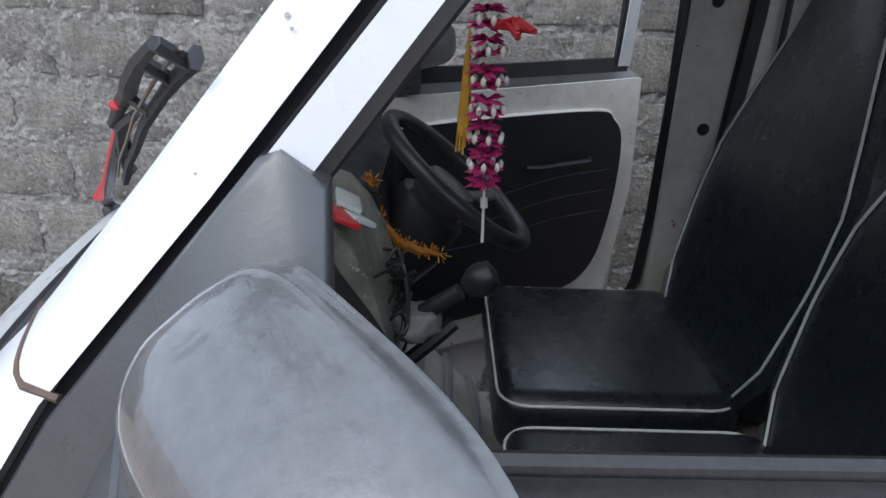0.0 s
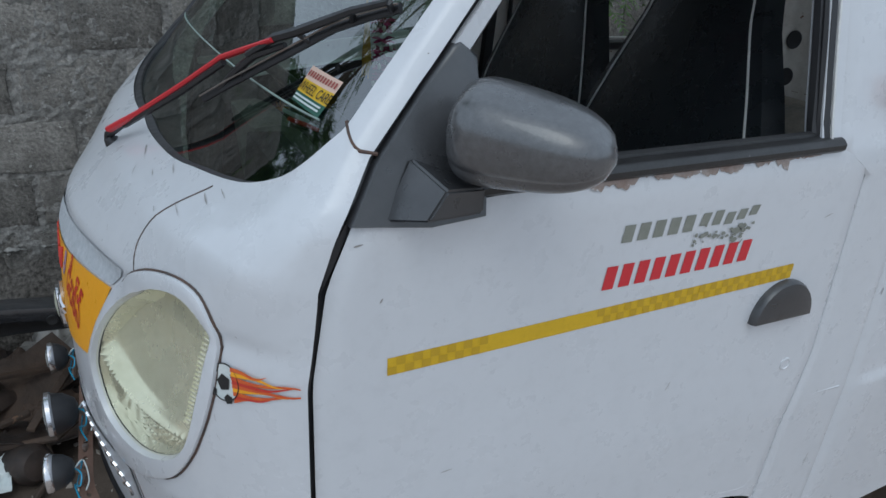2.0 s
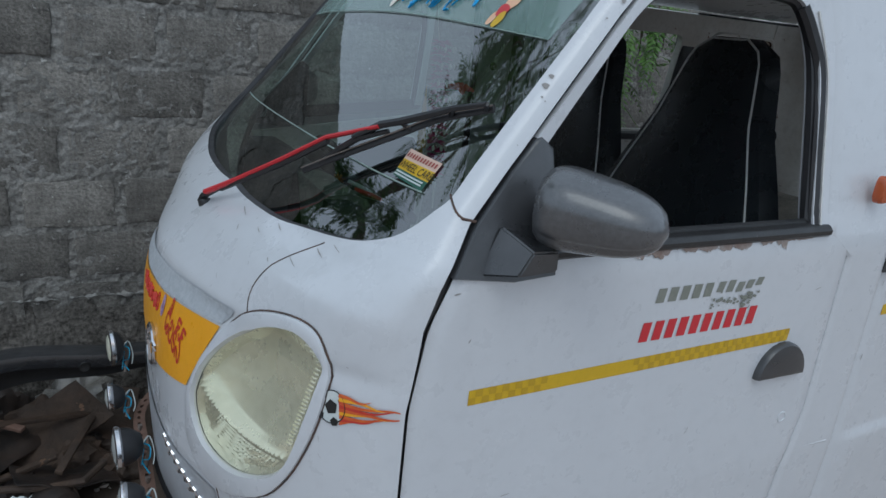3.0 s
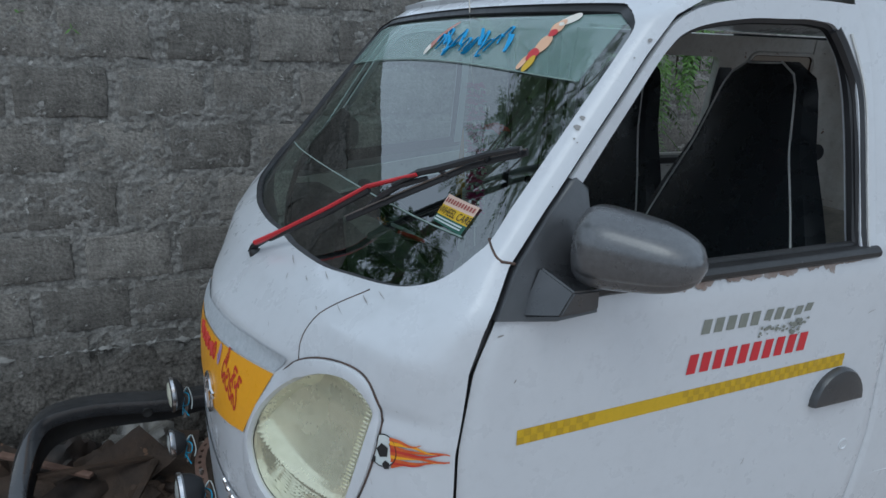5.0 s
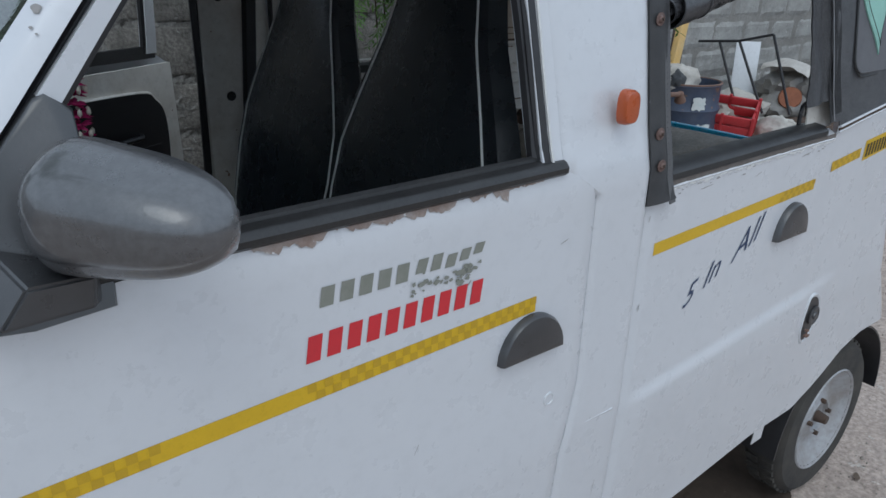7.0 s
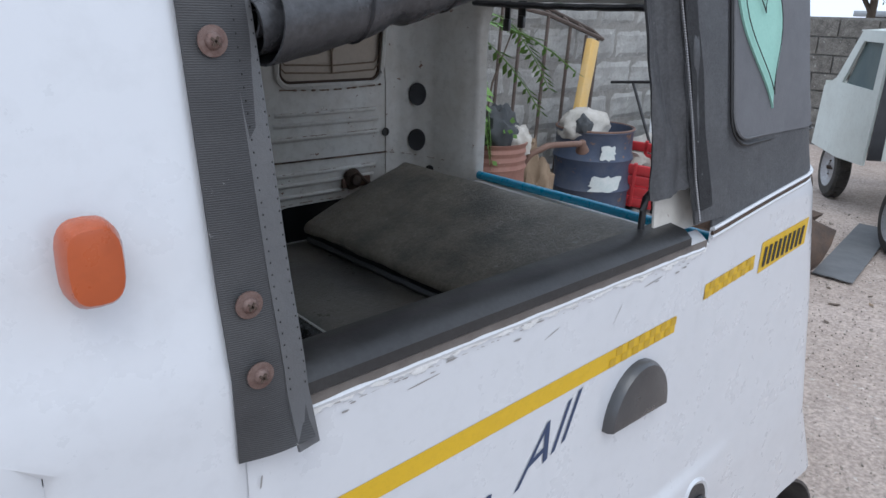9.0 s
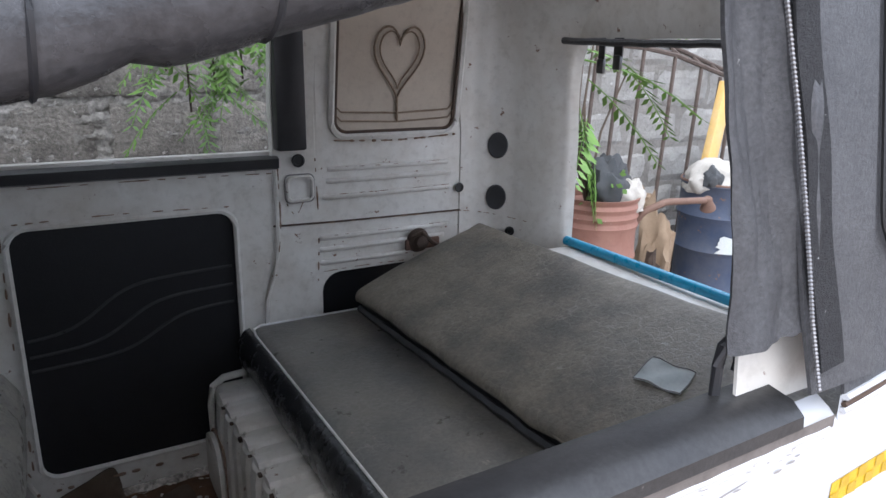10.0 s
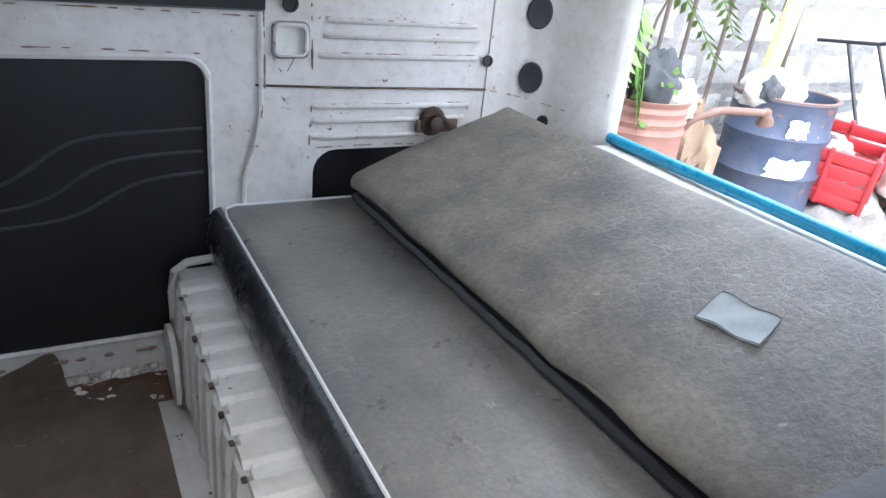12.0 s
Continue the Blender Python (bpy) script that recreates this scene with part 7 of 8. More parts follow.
WY = 2.09
wall = tagged(link("wall_yard", box(-7, 2.75, WY + .016, WY + .2, -.1, 1.99, 0), MORTAR), "rough concrete block wall with crumbling mortar joints", "wall", "", "structure")
BW, BH = .338, .209
meshes = []
us_ = [0, .012, .03, .1, .2, .3, .4, .5, .6, .7, .8, .9, .97, .988, 1]
vs_ = [0, .022, .05, .17, .32, .5, .68, .83, .95, .978, 1]
GW, GH = BW - .030, BH - .026
for k in range(10):
    bm = bmesh.new()
    rows = []
    for j, b in enumerate(vs_):
        row = []
        for i, a in enumerate(us_):
            p = Vector((a * GW, 0, b * GH))
            o = Vector((k * 5.3, 0, 0))
            e = min(i, len(us_) - 1 - i, j, len(vs_) - 1 - j)
            wob = Vector((noise.noise(p * 26 + o), 0, noise.noise(p * 26 + o + Vector((0, 9, 3))))) * (.009 if e < 2 else .004)
            dep = (.020, .003, 0)[min(e, 2)] + noise.noise(p * 12 + o) * .004 + noise.noise(p * 45 + o) * .002
            row.append(bm.verts.new(p + wob + Vector((0, dep, 0))))
        rows.append(row)
    for A, B in zip(rows, rows[1:]):
        for i in range(len(us_) - 1):
            bm.faces.new((A[i], A[i + 1], B[i + 1], B[i]))
    bmesh.ops.recalc_face_normals(bm, faces=bm.faces)
    me = bpy.data.meshes.new("block")
    bm.to_mesh(me)
    bm.free()
    me.shade_smooth()
    me.set_sharp_from_angle(angle=radians(35))
    me.materials.append(BLOCK)
    meshes.append(me)
count = 0
rest = bmesh.new()
for r in range(9):
    z = .104 + BH * r + .014
    off = BW * (.5 if r % 2 else 0) - .227
    for c in range(-20, 10):
        x = off + BW * c + .017
        if not -6.9 < x < 2.4:
            continue
        m = Matrix.Translation((x + random.uniform(-.012, .012), WY - .002 + random.uniform(-.004, .004), z + random.uniform(-.006, .006))) @ pose(0, 0, 0, 0, random.uniform(-1, 1), 0)
        if -2.6 < x < 2.3 and r > 1 and count < 290:
            ob = new("block", random.choice(meshes))
            ob.parent = wall
            ob.matrix_basis = m
            count += 1
        else:
            add_box(rest, 0, BW - .034, 0, .03, 0, BH - .03, 0, m)
ob = link("block_field", rest, BLOCK, wall, "", False)
ob["kind"] = "stuff"
# rough mortar standing between the blocks
bm = bmesh.new()


def mortar(u, v):
    x, z = -1.7 + 4.4 * u, .3 + 1.69 * v
    p = Vector((x, 0, z))
    lump = .009 * noise.noise(p * 9) + .009 * noise.noise(p * 38 + Vector((3, 0, 0))) + .005 * noise.noise(p * 90)
    return (x, WY + .0025 - lump, z)


add_grid(bm, mortar, 620, 270)
part("mortar_bed", bm, MORTAR, wall)
# footing ledge
bm = bmesh.new()
add_grid(bm, lambda u, v: (-6.9 + 9.6 * u, WY - .075 * min(1, 3 * (1 - v)) + .012 - .03 * noise.noise(Vector((u * 70, v * 3, 0))) - .014 * noise.noise(Vector((u * 240, v * 12, 0))) - .010 * noise.noise(Vector((u * 640, v * 33, 5))), -.05 + .49 * v + .02 * noise.noise(Vector((u * 80, 5, 0)))), 900, 30)
tagged(link("wall_plinth", bm, DAMP), "rough dark footing along the wall", "footing", "", "structure")
LIME = material("pale_lime", (.30, .29, .27), .9, 0, (.17, .16, .145), 20, .8, .5, 70)
bm = bmesh.new()


def lime(u, v):
    x = -1.7 + 4.2 * u
    h = max(.0, .004 + .018 * noise.noise(Vector((x * 3.1, 4, 0))) + .020 * noise.noise(Vector((x * 17, 7, 0))) + .014 * noise.noise(Vector((x * 47, 2, 0))))
    z = .452 + .014 * noise.noise(Vector((x * 1.4, 1, 0))) + .008 * noise.noise(Vector((x * 12, 3, 0))) + h * (2 * v - 1) + .005 * noise.noise(Vector((x * 60, v * 4, 0)))
    return (x, WY - .004 - .014 * math.sin(math.pi * v) * min(1, h / .012) - .006 * noise.noise(Vector((x * 40, v * 3, 2))), z)


add_grid(bm, lime, 700, 8)
part("lime_line", bm, LIME, wall)
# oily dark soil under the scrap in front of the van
SOIL = material("dark_soil", (.065, .05, .04), .95, 0, (.12, .095, .075), 5, .8, .6, 40, (.2, .17, .14), 30, .68, spec=.2)
bm = bmesh.new()


def soil(u, v):
    a, r = 2 * math.pi * u, v * (1 + .18 * noise.noise(Vector((math.cos(2 * math.pi * u) * 2, math.sin(2 * math.pi * u) * 2, 0))))
    x, y = -.75 + 1.15 * r * math.cos(a), 1.32 + .78 * r * math.sin(a)
    return (x, min(y, WY - .02), ground_z(x, y) + .006 + .03 * (1 - v) + .014 * noise.noise(Vector((x * 7, y * 7, 3))) * (1 - v))


add_grid(bm, soil, 60, 30)
tagged(link("soil_patch", bm, SOIL), "dark oil-soaked soil under the scrap", "soil", "", "structure")
# second sheet in the dark soil colour, laid on the earth beneath the van
bm = bmesh.new()


def van_soil(u, v):
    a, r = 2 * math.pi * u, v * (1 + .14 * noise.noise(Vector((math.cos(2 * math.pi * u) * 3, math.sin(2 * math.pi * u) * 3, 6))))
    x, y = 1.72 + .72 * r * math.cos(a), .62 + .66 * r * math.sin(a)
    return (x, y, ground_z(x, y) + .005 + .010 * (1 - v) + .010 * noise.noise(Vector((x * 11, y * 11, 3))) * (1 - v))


add_grid(bm, van_soil, 80, 40)
tagged(link("soil_patch", bm, SOIL), "dark patch of soil under the parked van", "soil", "", "structure")
# wall behind the van and at the yard's end
PALEMORTAR = material("pale_mortar", (.30, .29, .27), .95, 0, (.20, .19, .175), 8, .9, 1.0, 55, spec=.2)
PALEBLOCK = material("pale_block", (0.40, 0.395, 0.375), .95, 0, (.25, .245, .23), 6, .9, .9, 80, (.49, .48, .46), 15, .64, spec=.2)
back = tagged(link("wall_back", box(2.75, 6.6, 2.414, 2.6, -.1, 2.3, 0), PALEMORTAR), "grey concrete block wall behind the scrap heap", "wall", "", "structure")
rest = bmesh.new()
for r in range(11):
    x = 2.76 - .2 * (r % 2)
    while x < 6.5:
        x0, x1 = max(x, 2.755) + random.uniform(0, .006), x + .392 + random.uniform(-.006, .006)
        y0, z0, z1 = 2.404 + random.uniform(-.004, .006), .03 + .204 * r + random.uniform(0, .006), .03 + .204 * r + .190 + random.uniform(-.006, .004)
        n, m = 9, 5
        o = Vector((r * 3.1, x, 0))
        face = [[rest.verts.new((x0 + (x1 - x0) * i / n + .005 * noise.noise(Vector((i, k, r)) + o), y0 + .007 * noise.noise(Vector((i * .9, k * .9, 5)) + o) + (.014 if i in (0, n) or k in (0, m) else 0), z0 + (z1 - z0) * k / m + .005 * noise.noise(Vector((i, k, r + 7)) + o))) for i in range(n + 1)] for k in range(m + 1)]
        for A, B in zip(face, face[1:]):
            for i in range(n):
                rest.faces.new((A[i], A[i + 1], B[i + 1], B[i]))
        x += .402
ob = link("block_field", rest, PALEBLOCK, back, "", False)
ob["kind"] = "stuff"
end = tagged(link("wall_end", box(10.5, 10.7, -14, 9, -.1, 1.58, 0), MORTAR), "grey block wall at the end of the yard", "wall", "", "structure")
rest = bmesh.new()
for r in range(7):
    for c in range(50):
        y = -13.9 + .45 * c + (.22 if r % 2 else 0)
        add_box(rest, 10.47, 10.52, y, y + .43, .03 + .22 * r, .03 + .22 * r + .2, 0)
ob = link("block_field", rest, BLOCK, end, "", False)
ob["kind"] = "stuff"


# ---- trees and plants ----
def frond(bm, root, way, length, leaflet, pairs, droop=.35):
    """One feathery compound leaf: a stem with paired leaflets."""
    way = Vector(way).normalized()
    side = way.cross(Vector((0, 0, 1)))
    if side.length < .05:
        side = Vector((1, 0, 0))
    side.normalize()
    p = Vector(root)
    pts = []
    for k in range(pairs + 1):
        f = k / pairs
        q = p + way * length * f + Vector((0, 0, -droop * length * f * f))
        pts.append(q)
    add_tube(bm, pts[::3] + [pts[-1]], .0022 * (length / .3), 3)
    for k in range(1, pairs + 1):
        f = k / pairs
        L = leaflet * (1 - .45 * abs(2 * f - .9)) * random.uniform(.85, 1.15)
        t = (pts[k] - pts[k - 1]).normalized()
        for s in (-1, 1):
            d = (side * s * .85 + t * .55 + Vector((0, 0, random.uniform(-.45, .05)))).normalized()
            w = t * L * .17
            tip = pts[k] + d * L
            mid = pts[k] + d * L * .5
            a, b, c, e = bm.verts.new(pts[k]), bm.verts.new(mid + w), bm.verts.new(tip), bm.verts.new(mid - w)
            bm.faces.new((a, b, c))
            bm.faces.new((a, c, e))


def spray(bm, at, n, length, leaflet, pairs, spread=1.0, droop=.35):
    for k in range(n):
        a = random.uniform(0, 2 * math.pi)
        frond(bm, at, (math.cos(a) * spread, math.sin(a) * spread, random.uniform(-.3, .7)), length * random.uniform(.7, 1.2), leaflet, pairs, droop)


def tree(name, label, at, height, crown, sprays, length, leaflet, seed):
    random.seed(seed)
    t = thing(name, label, "tree", at)
    bm = bmesh.new()
    top = Vector((crown[0] * .5, crown[1] * .5, height * .7))
    add_tube(bm, [(0, 0, -.05), (.03, .02, height * .3), top * .75 + Vector((.04, 0, 0)), top], [.10, .085, .06, .035], 9)
    leaves = bmesh.new()
    ends = []
    for k in range(9):
        a = 2 * math.pi * k / 9 + random.uniform(-.3, .3)
        tip = Vector((crown[0] + crown[2] * math.cos(a) * random.uniform(.4, 1), crown[1] + crown[2] * math.sin(a) * random.uniform(.4, 1), height * random.uniform(.75, 1.0)))
        s = top * random.uniform(.6, 1.0)
        add_tube(bm, [s, s.lerp(tip, .5) + Vector((0, 0, .12)), tip], [.028, .016, .006], 6)
        ends += [s.lerp(tip, f) + Vector((0, 0, .1)) for f in (.45, .6, .75, .9, 1.0)]
    part("trunk", bm, BARK, t)
    for k in range(sprays):
        p = random.choice(ends) + Vector((random.gauss(0, .22), random.gauss(0, .22), random.gauss(0, .15))) * (crown[2] / 1.2)
        spray(leaves, p, 5, length, leaflet, 9)
    part("crown", leaves, LEAF, t)
    return t


tree("tree", "leafy tree with feathery compound leaves behind the block wall", (-1.9, 3.0, 0), 5.4, (.45, -.3, 1.4), 90, .38, .09, 11)
tree("tree", "leafy tree overhanging the wall beside the van", (1.2, 2.75, 0), 3.6, (.3, -.25, 1.0), 60, .32, .07, 12)
tree("tree", "tree beyond the end of the yard", (12.5, 4.6, 0), 4.2, (0, 0, 1.6), 130, .6, .2, 13)
tree("tree", "tree beyond the end of the yard", (13.0, .9, 0), 4.0, (0, 0, 1.5), 130, .6, .2, 14)
tree("tree", "tree beyond the end of the yard", (13.5, 3.9, 0), 3.4, (0, 0, 1.2), 80, .6, .2, 15)
random.seed(31)
shrub = thing("shrub", "dense dark green shrub growing behind the block wall", "shrub", (-1.4, 2.5, 0))
bm, tw = bmesh.new(), bmesh.new()
for k in range(260):
    x = random.uniform(-.75, .68)
    top = 2.02 - .95 * (x - .66)
    z = random.uniform(1.75, min(top, 3.1))
    spray(bm, Vector((x, random.uniform(-.2, .15), z - .1)), 5, .24, .075, 8)
for k in range(14):
    x = random.uniform(-.6, .5)
    add_tube(tw, [(x * .3, 0, -.05), (x * .7, .03, 1.2), (x, 0, 1.9 - .5 * (x - .5))], [.03, .018, .006], 6)
part("stem", tw, BARK, shrub)
part("foliage", bm, LEAF, shrub)
random.seed(21)
# branch hanging between wall and van
hang = thing("hanging_branch", "green feathery branch hanging over the wall", "branch")
bm = bmesh.new()
tw = bmesh.new()
for x, z in ((1.47, 1.36), (1.43, 1.46), (1.55, 1.40), (1.50, 1.50), (1.62, 1.44), (1.58, 1.54), (1.66, 1.56), (1.74, 1.52), (1.80, 1.60), (1.70, 1.64), (1.60, 1.66), (1.50, 1.62), (1.86, 1.66), (1.45, 1.58), (1.30, 1.95), (1.0, 1.85), (.75, 1.88), (2.0, 1.85)):
    y = random.uniform(1.60, 1.74) if z < 1.7 else random.uniform(1.75, 1.95)
    add_tube(tw, [(x, WY + .1, z + .75), (x, y + .05, z + .55), (x, y, z)], [.007, .005, .003], 5)
    for q in range(6):
        frond(bm, (x + random.uniform(-.03, .03), y + random.uniform(-.03, .03), z + .05 * q), (random.uniform(-1, 1), random.uniform(-.9, .2), random.uniform(-.5, .3)), random.uniform(.12, .22), .050, 10, .55)
part("twig", tw, BARK, hang)
part("leaves", bm, SUNLEAF, hang)

# fronds hanging above the wall, beside the tree
over = thing("overhanging_branch", "long feathery tree branch drooping over the wall top", "branch")
bm, tw = bmesh.new(), bmesh.new()
for x, y, z in ((-1.5, 2.0, 3.85), (-1.1, 2.0, 3.6), (-.8, 2.1, 3.35), (-.45, 2.2, 3.15), (-.15, 2.3, 3.1), (-1.9, 1.7, 4.0), (-1.3, 1.6, 4.0), (-.7, 1.8, 3.75), (-2.6, 1.4, 3.6), (-2.9, 1.7, 3.4)):
    add_tube(tw, [(-1.1 + .3 * x, 2.5, 4.5), (x * .9 - .1, y + .05, z + .3), (x, y, z)], [.010, .007, .003], 5)
    for q in range(7):
        frond(bm, (x + random.uniform(-.12, .12), y, z + .05 * q), (random.uniform(-1, 1), random.uniform(-.8, .4), random.uniform(-.7, .2)), random.uniform(.25, .42), .10, 11, .6)
part("twig", tw, BARK, over)
part("leaves", bm, LEAF, over)

# ---- scrap behind the van ----
pot = thing("oil_can_planter", "red oxide painted metal can planter with ribs and a bushy plant", "planter", (3.08, 1.84, 0))
R = [(.145, 0), (.15, .02)]
for k in (0, 1, 2, 5, 6, 7.2, 7.55, 7.9):
    z = .06 + .108 * k
    R += [(.165, z), (.172, z + .018), (.165, z + .036)]
R += [(.170, .955), (.176, .97), (.168, .97), (.165, .93)]
part("can", turned(R, 36), TERRACOTTA, pot)
part("soil", turned([(.16, .90), (.1, .915), (0, .92)], 20), RUST, pot)
bm = bmesh.new()
# each shoot: where its frond starts over the can, its way, length
for p, way, long_ in (((-.16, -.04, 1.50), (1, -.1, -.10), .62), ((-.14, -.05, 1.43), (.75, -.1, -.45), .42), ((.08, -.03, 1.46), (.8, .1, -.45), .36), ((-.18, 0, 1.54), (1, .2, .02), .50),
                      ((-.15, -.08, 1.20), (.15, -.2, -1), .22), ((-.12, -.10, 1.12), (.1, -.1, -1), .18), ((-.18, -.06, 1.33), (.2, -.1, -.9), .26), ((-.1, .04, 1.62), (.5, .3, .35), .40), ((-.2, 0, 1.6), (-.6, -.3, .3), .40),
                      ((-.12, .06, 1.40), (-.9, -.2, -.1), .34), ((-.05, .02, 1.66), (.9, -.1, .1), .45), ((-.10, -.02, 1.28), (-.5, -.4, -.5), .25)):
    part("stem", tube([(-.06, 0, .94), Vector((-.08, 0, .94)).lerp(Vector(p), .55) + Vector((-.03, 0, 0)), p], [.006, .005, .003], 5), BARK, pot)
    frond(bm, p, way, long_, .095, 12, .28)
part("foliage", bm, SUNLEAF, pot)
bm = bmesh.new()
for k in range(24):
    a = random.uniform(3.4, 6.0)
    r = random.uniform(.10, .17)
    z = random.uniform(.90, 1.10)
    p = Vector((r * math.cos(a) - .05, r * math.sin(a), z))
    d = Vector((random.uniform(-1, 1), random.uniform(-1, .3), random.uniform(-.8, .3))).normalized() * random.uniform(.02, .035)
    w = d.cross(Vector((.3, 1, .2))).normalized() * .011
    bm.faces.new([bm.verts.new(q) for q in (p, p + d * .5 + w, p + d, p + d * .5 - w)])
part("trailing_leaves", bm, LEAF, pot)


def drum(at, r, h, mat, label):
    d = thing("oil_drum", label, "drum", at)
    prof = [(.0, .01), (r * .97, .01), (r, 0), (r, .02)]
    for z in (.1, .15, .20, .33, .36, .40, .6, .63, .67, .78, .82, .86):
        prof.append((r + (.014 if z in (.15, .36, .63, .82) else 0), z * h))
    prof += [(r, h - .02), (r + .008, h - .01), (r + .004, h), (r - .008, h), (r - .012, h - .08), (0, h - .09)]
    part("barrel", turned(prof, 44), mat, d)
    return d


dr = drum((4.145, 2.045, 0), .22, .915, BLUEDRUM, "dented dark blue steel drum with peeling labels")
for c, z, wide, tall in ((238, .80, .045, .045), (238, .625, .095, .05)):
    a0 = radians(c)
    loop = []
    for k in range(26):
        t = 2 * math.pi * k / 26
        f = 1 / max(abs(math.cos(t)), abs(math.sin(t))) * random.uniform(.72, 1.0)
        loop.append((a0 + wide * f * math.cos(t) / .22, z + tall * f * math.sin(t)))
    part("paper_label", sheet(loop, [], lambda a, b: (.2365 * math.cos(a), .2365 * math.sin(a), b), 0, .05), PAPER, dr, "torn white label")
part("rusty_rim", tube([(.222 * math.cos(2 * math.pi * k / 40), .222 * math.sin(2 * math.pi * k / 40), .913) for k in range(40)], .007, 6, True), PRIMER, dr)



def heap(name, label, cat, at, size, mat, seed, rough=.25, fine=7):
    """A crumpled lump of cloth, sacking or scrap."""
    bm = bmesh.new()
    bmesh.ops.create_icosphere(bm, subdivisions=4, radius=1)
    o = Vector((seed * 3.1, seed * 1.7, seed))
    for v in bm.verts:
        n = v.co.normalized()
        v.co = Vector([c * s for c, s in zip(n * (1 + rough * noise.noise(n * 2 + o) + rough * .5 * noise.noise(n * fine + o)), size)])
        v.co.z = max(v.co.z, -size[2] * .4)
    ob = link(name, bm, mat)
    ob.location = (at[0], at[1], at[2] + size[2] * .4)
    return tagged(ob, label, cat)


SACK = material("white_sacking", (.50, .48, .44), .85, 0, (.36, .33, .28), 9, .8, .3, 60)
DARKCLOTH = material("dark_cloth", (.05, .055, .06), .85, 0, (.09, .09, .09), 9, .6, .15, 60)
JEAN = material("blue_green_cloth", (.05, .11, .13), .85, 0, (.09, .16, .18), 9, .6, .15, 60)
elbow = thing("bent_pipe", "rusty bent pipe with a flared cap leaning on the blue drum", "pipe")
part("pipe_body", tube(smooth_loop([(3.20, 1.80, .70), (3.235, 1.75, .875), (3.30, 1.72, .92), (3.36, 1.72, .932), (3.48, 1.72, .926), (3.60, 1.72, .918)], 24, False), .015, 10), PRIMER, elbow)
part("pipe_cap", turned([(.014, .03), (.02, .022), (.02, .008), (.032, -.02), (.034, -.03), (.026, -.03), (0, -.02)], 16, Matrix.Translation((3.612, 1.72, .905)) @ pose(0, 0, 0, 12, -25, 0)), PRIMER, elbow)
heap("sack", "white cloth bundle on the blue drum", "cloth", (4.06, 2.06, .86), (.155, .13, .12), SACK, 1, .18, 5)
heap("cloth", "dark rag beside the white bundle on the drum", "cloth", (3.965, 1.99, .905), (.05, .05, .065), DARKCLOTH, 9)
heap("car_part", "dark rusty engine part between planter and drum", "car part", (3.42, 1.86, 0), (.11, .11, .44), SCRAPRUST, 15, .6)
heap("stone", "pale round stone lying behind the van", "stone", (3.30, 1.62, 0), (.15, .10, .42), PALEBLOCK, 16, .15)
heap("plastic_bag", "black crumpled plastic in the planter", "bag", (3.10, 1.80, .92), (.10, .08, .15), DARKCLOTH, 10, .35, 4)
heap("plastic_bag", "grey white crumpled plastic in the planter", "bag", (3.17, 1.75, .91), (.07, .05, .09), SACK, 11, .35, 4)
heap("dry_leaf", "brown dry leaf crumpled in the planter", "leaf", (3.25, 1.77, .93), (.035, .03, .045), CARDBOARD, 12, .7)
post_ = thing("timber_post", "yellow painted timber post standing in the drum", "post", (4.03, 2.10, .86))
part("post_body", box(-.045, .045, -.02, .02, 0, .545, .006, pose(0, 0, 0, 0, 12, 8)), material("yellow_wood", (.66, .42, .12), .7, 0, (.62, .50, .30), 9, .6, .1, 60), post_)
heap("rubble_mound", "low heap of grey rubble under the red crate", "rubble", (4.50, 1.84, 0), (.34, .28, .35), PALEMORTAR, 8, .3)
crate = thing("plastic_crate", "red plastic crate tilted on the scrap heap", "crate", (4.30, 1.84, .465))
M = pose(0, 0, 0, 4, -14, 24)
REDPLASTIC = material("red_plastic", (.45, .03, .035), .5, 0, (.36, .035, .04), 12, .6)
for k in range(4):
    z0, z1 = .07 * k, .07 * k + .056
    for x in (-.02, .30):
        part("end_slat", box(x, x + .018, -.18, .18, z0, z1, .003, M), REDPLASTIC, crate)
    for y in (-.18, .17):
        part("side_slat", box(-.02, .32, y, y + .012, z0, z1, .003, M), REDPLASTIC, crate)
for x in (-.03, .1, .3):
    for y in (-.19, 0, .17):
        if y or x != .1:
            part("crate_post", box(x, x + .02, y, y + .02, 0, .28, .003, M), REDPLASTIC, crate)
part("crate_bottom", box(-.02, .31, -.18, .18, 0, .012, .002, M), RED, crate)
heap("scrap_mound", "dark heap of scrap and rubbish under the crate", "scrap heap", (5.25, 1.75, 0), (.72, .55, .50), RUST, 3, .4)
heap("sack", "pale plastic sack on the scrap heap", "sack", (4.75, 2.02, .62), (.26, .20, .13), SACK, 4)
heap("sack", "crumpled cream sheeting on the scrap heap", "sack", (4.72, 1.66, .50), (.12, .17, .13), SACK, 5)
heap("sack", "grey sacking on the scrap heap", "sack", (5.3, 1.85, .62), (.38, .28, .24), GREYVINYL, 6)
fd = thing("scrap_fender", "pale dented car fender on the scrap heap", "car part", (5.05, 1.83, .86))
part("fender_shell", grid(lambda u, v: (.10 * math.cos(2.6 * v) + .02 * noise.noise(Vector((u * 3, v * 2, 4))), .22 - .44 * u, .11 * math.sin(2.6 * v) + .10 - .25 * (u - .45) ** 2 + .03 * noise.noise(Vector((u * 4, v * 3, 1)))), 20, 12, .006), material("pale_fender_paint", (.52, .50, .46), .55, 0, (.36, .33, .29), 9, .8, .1, 60, (.2, .12, .08), 18, .66), fd)
fd.scale = (.8, .8, .75)
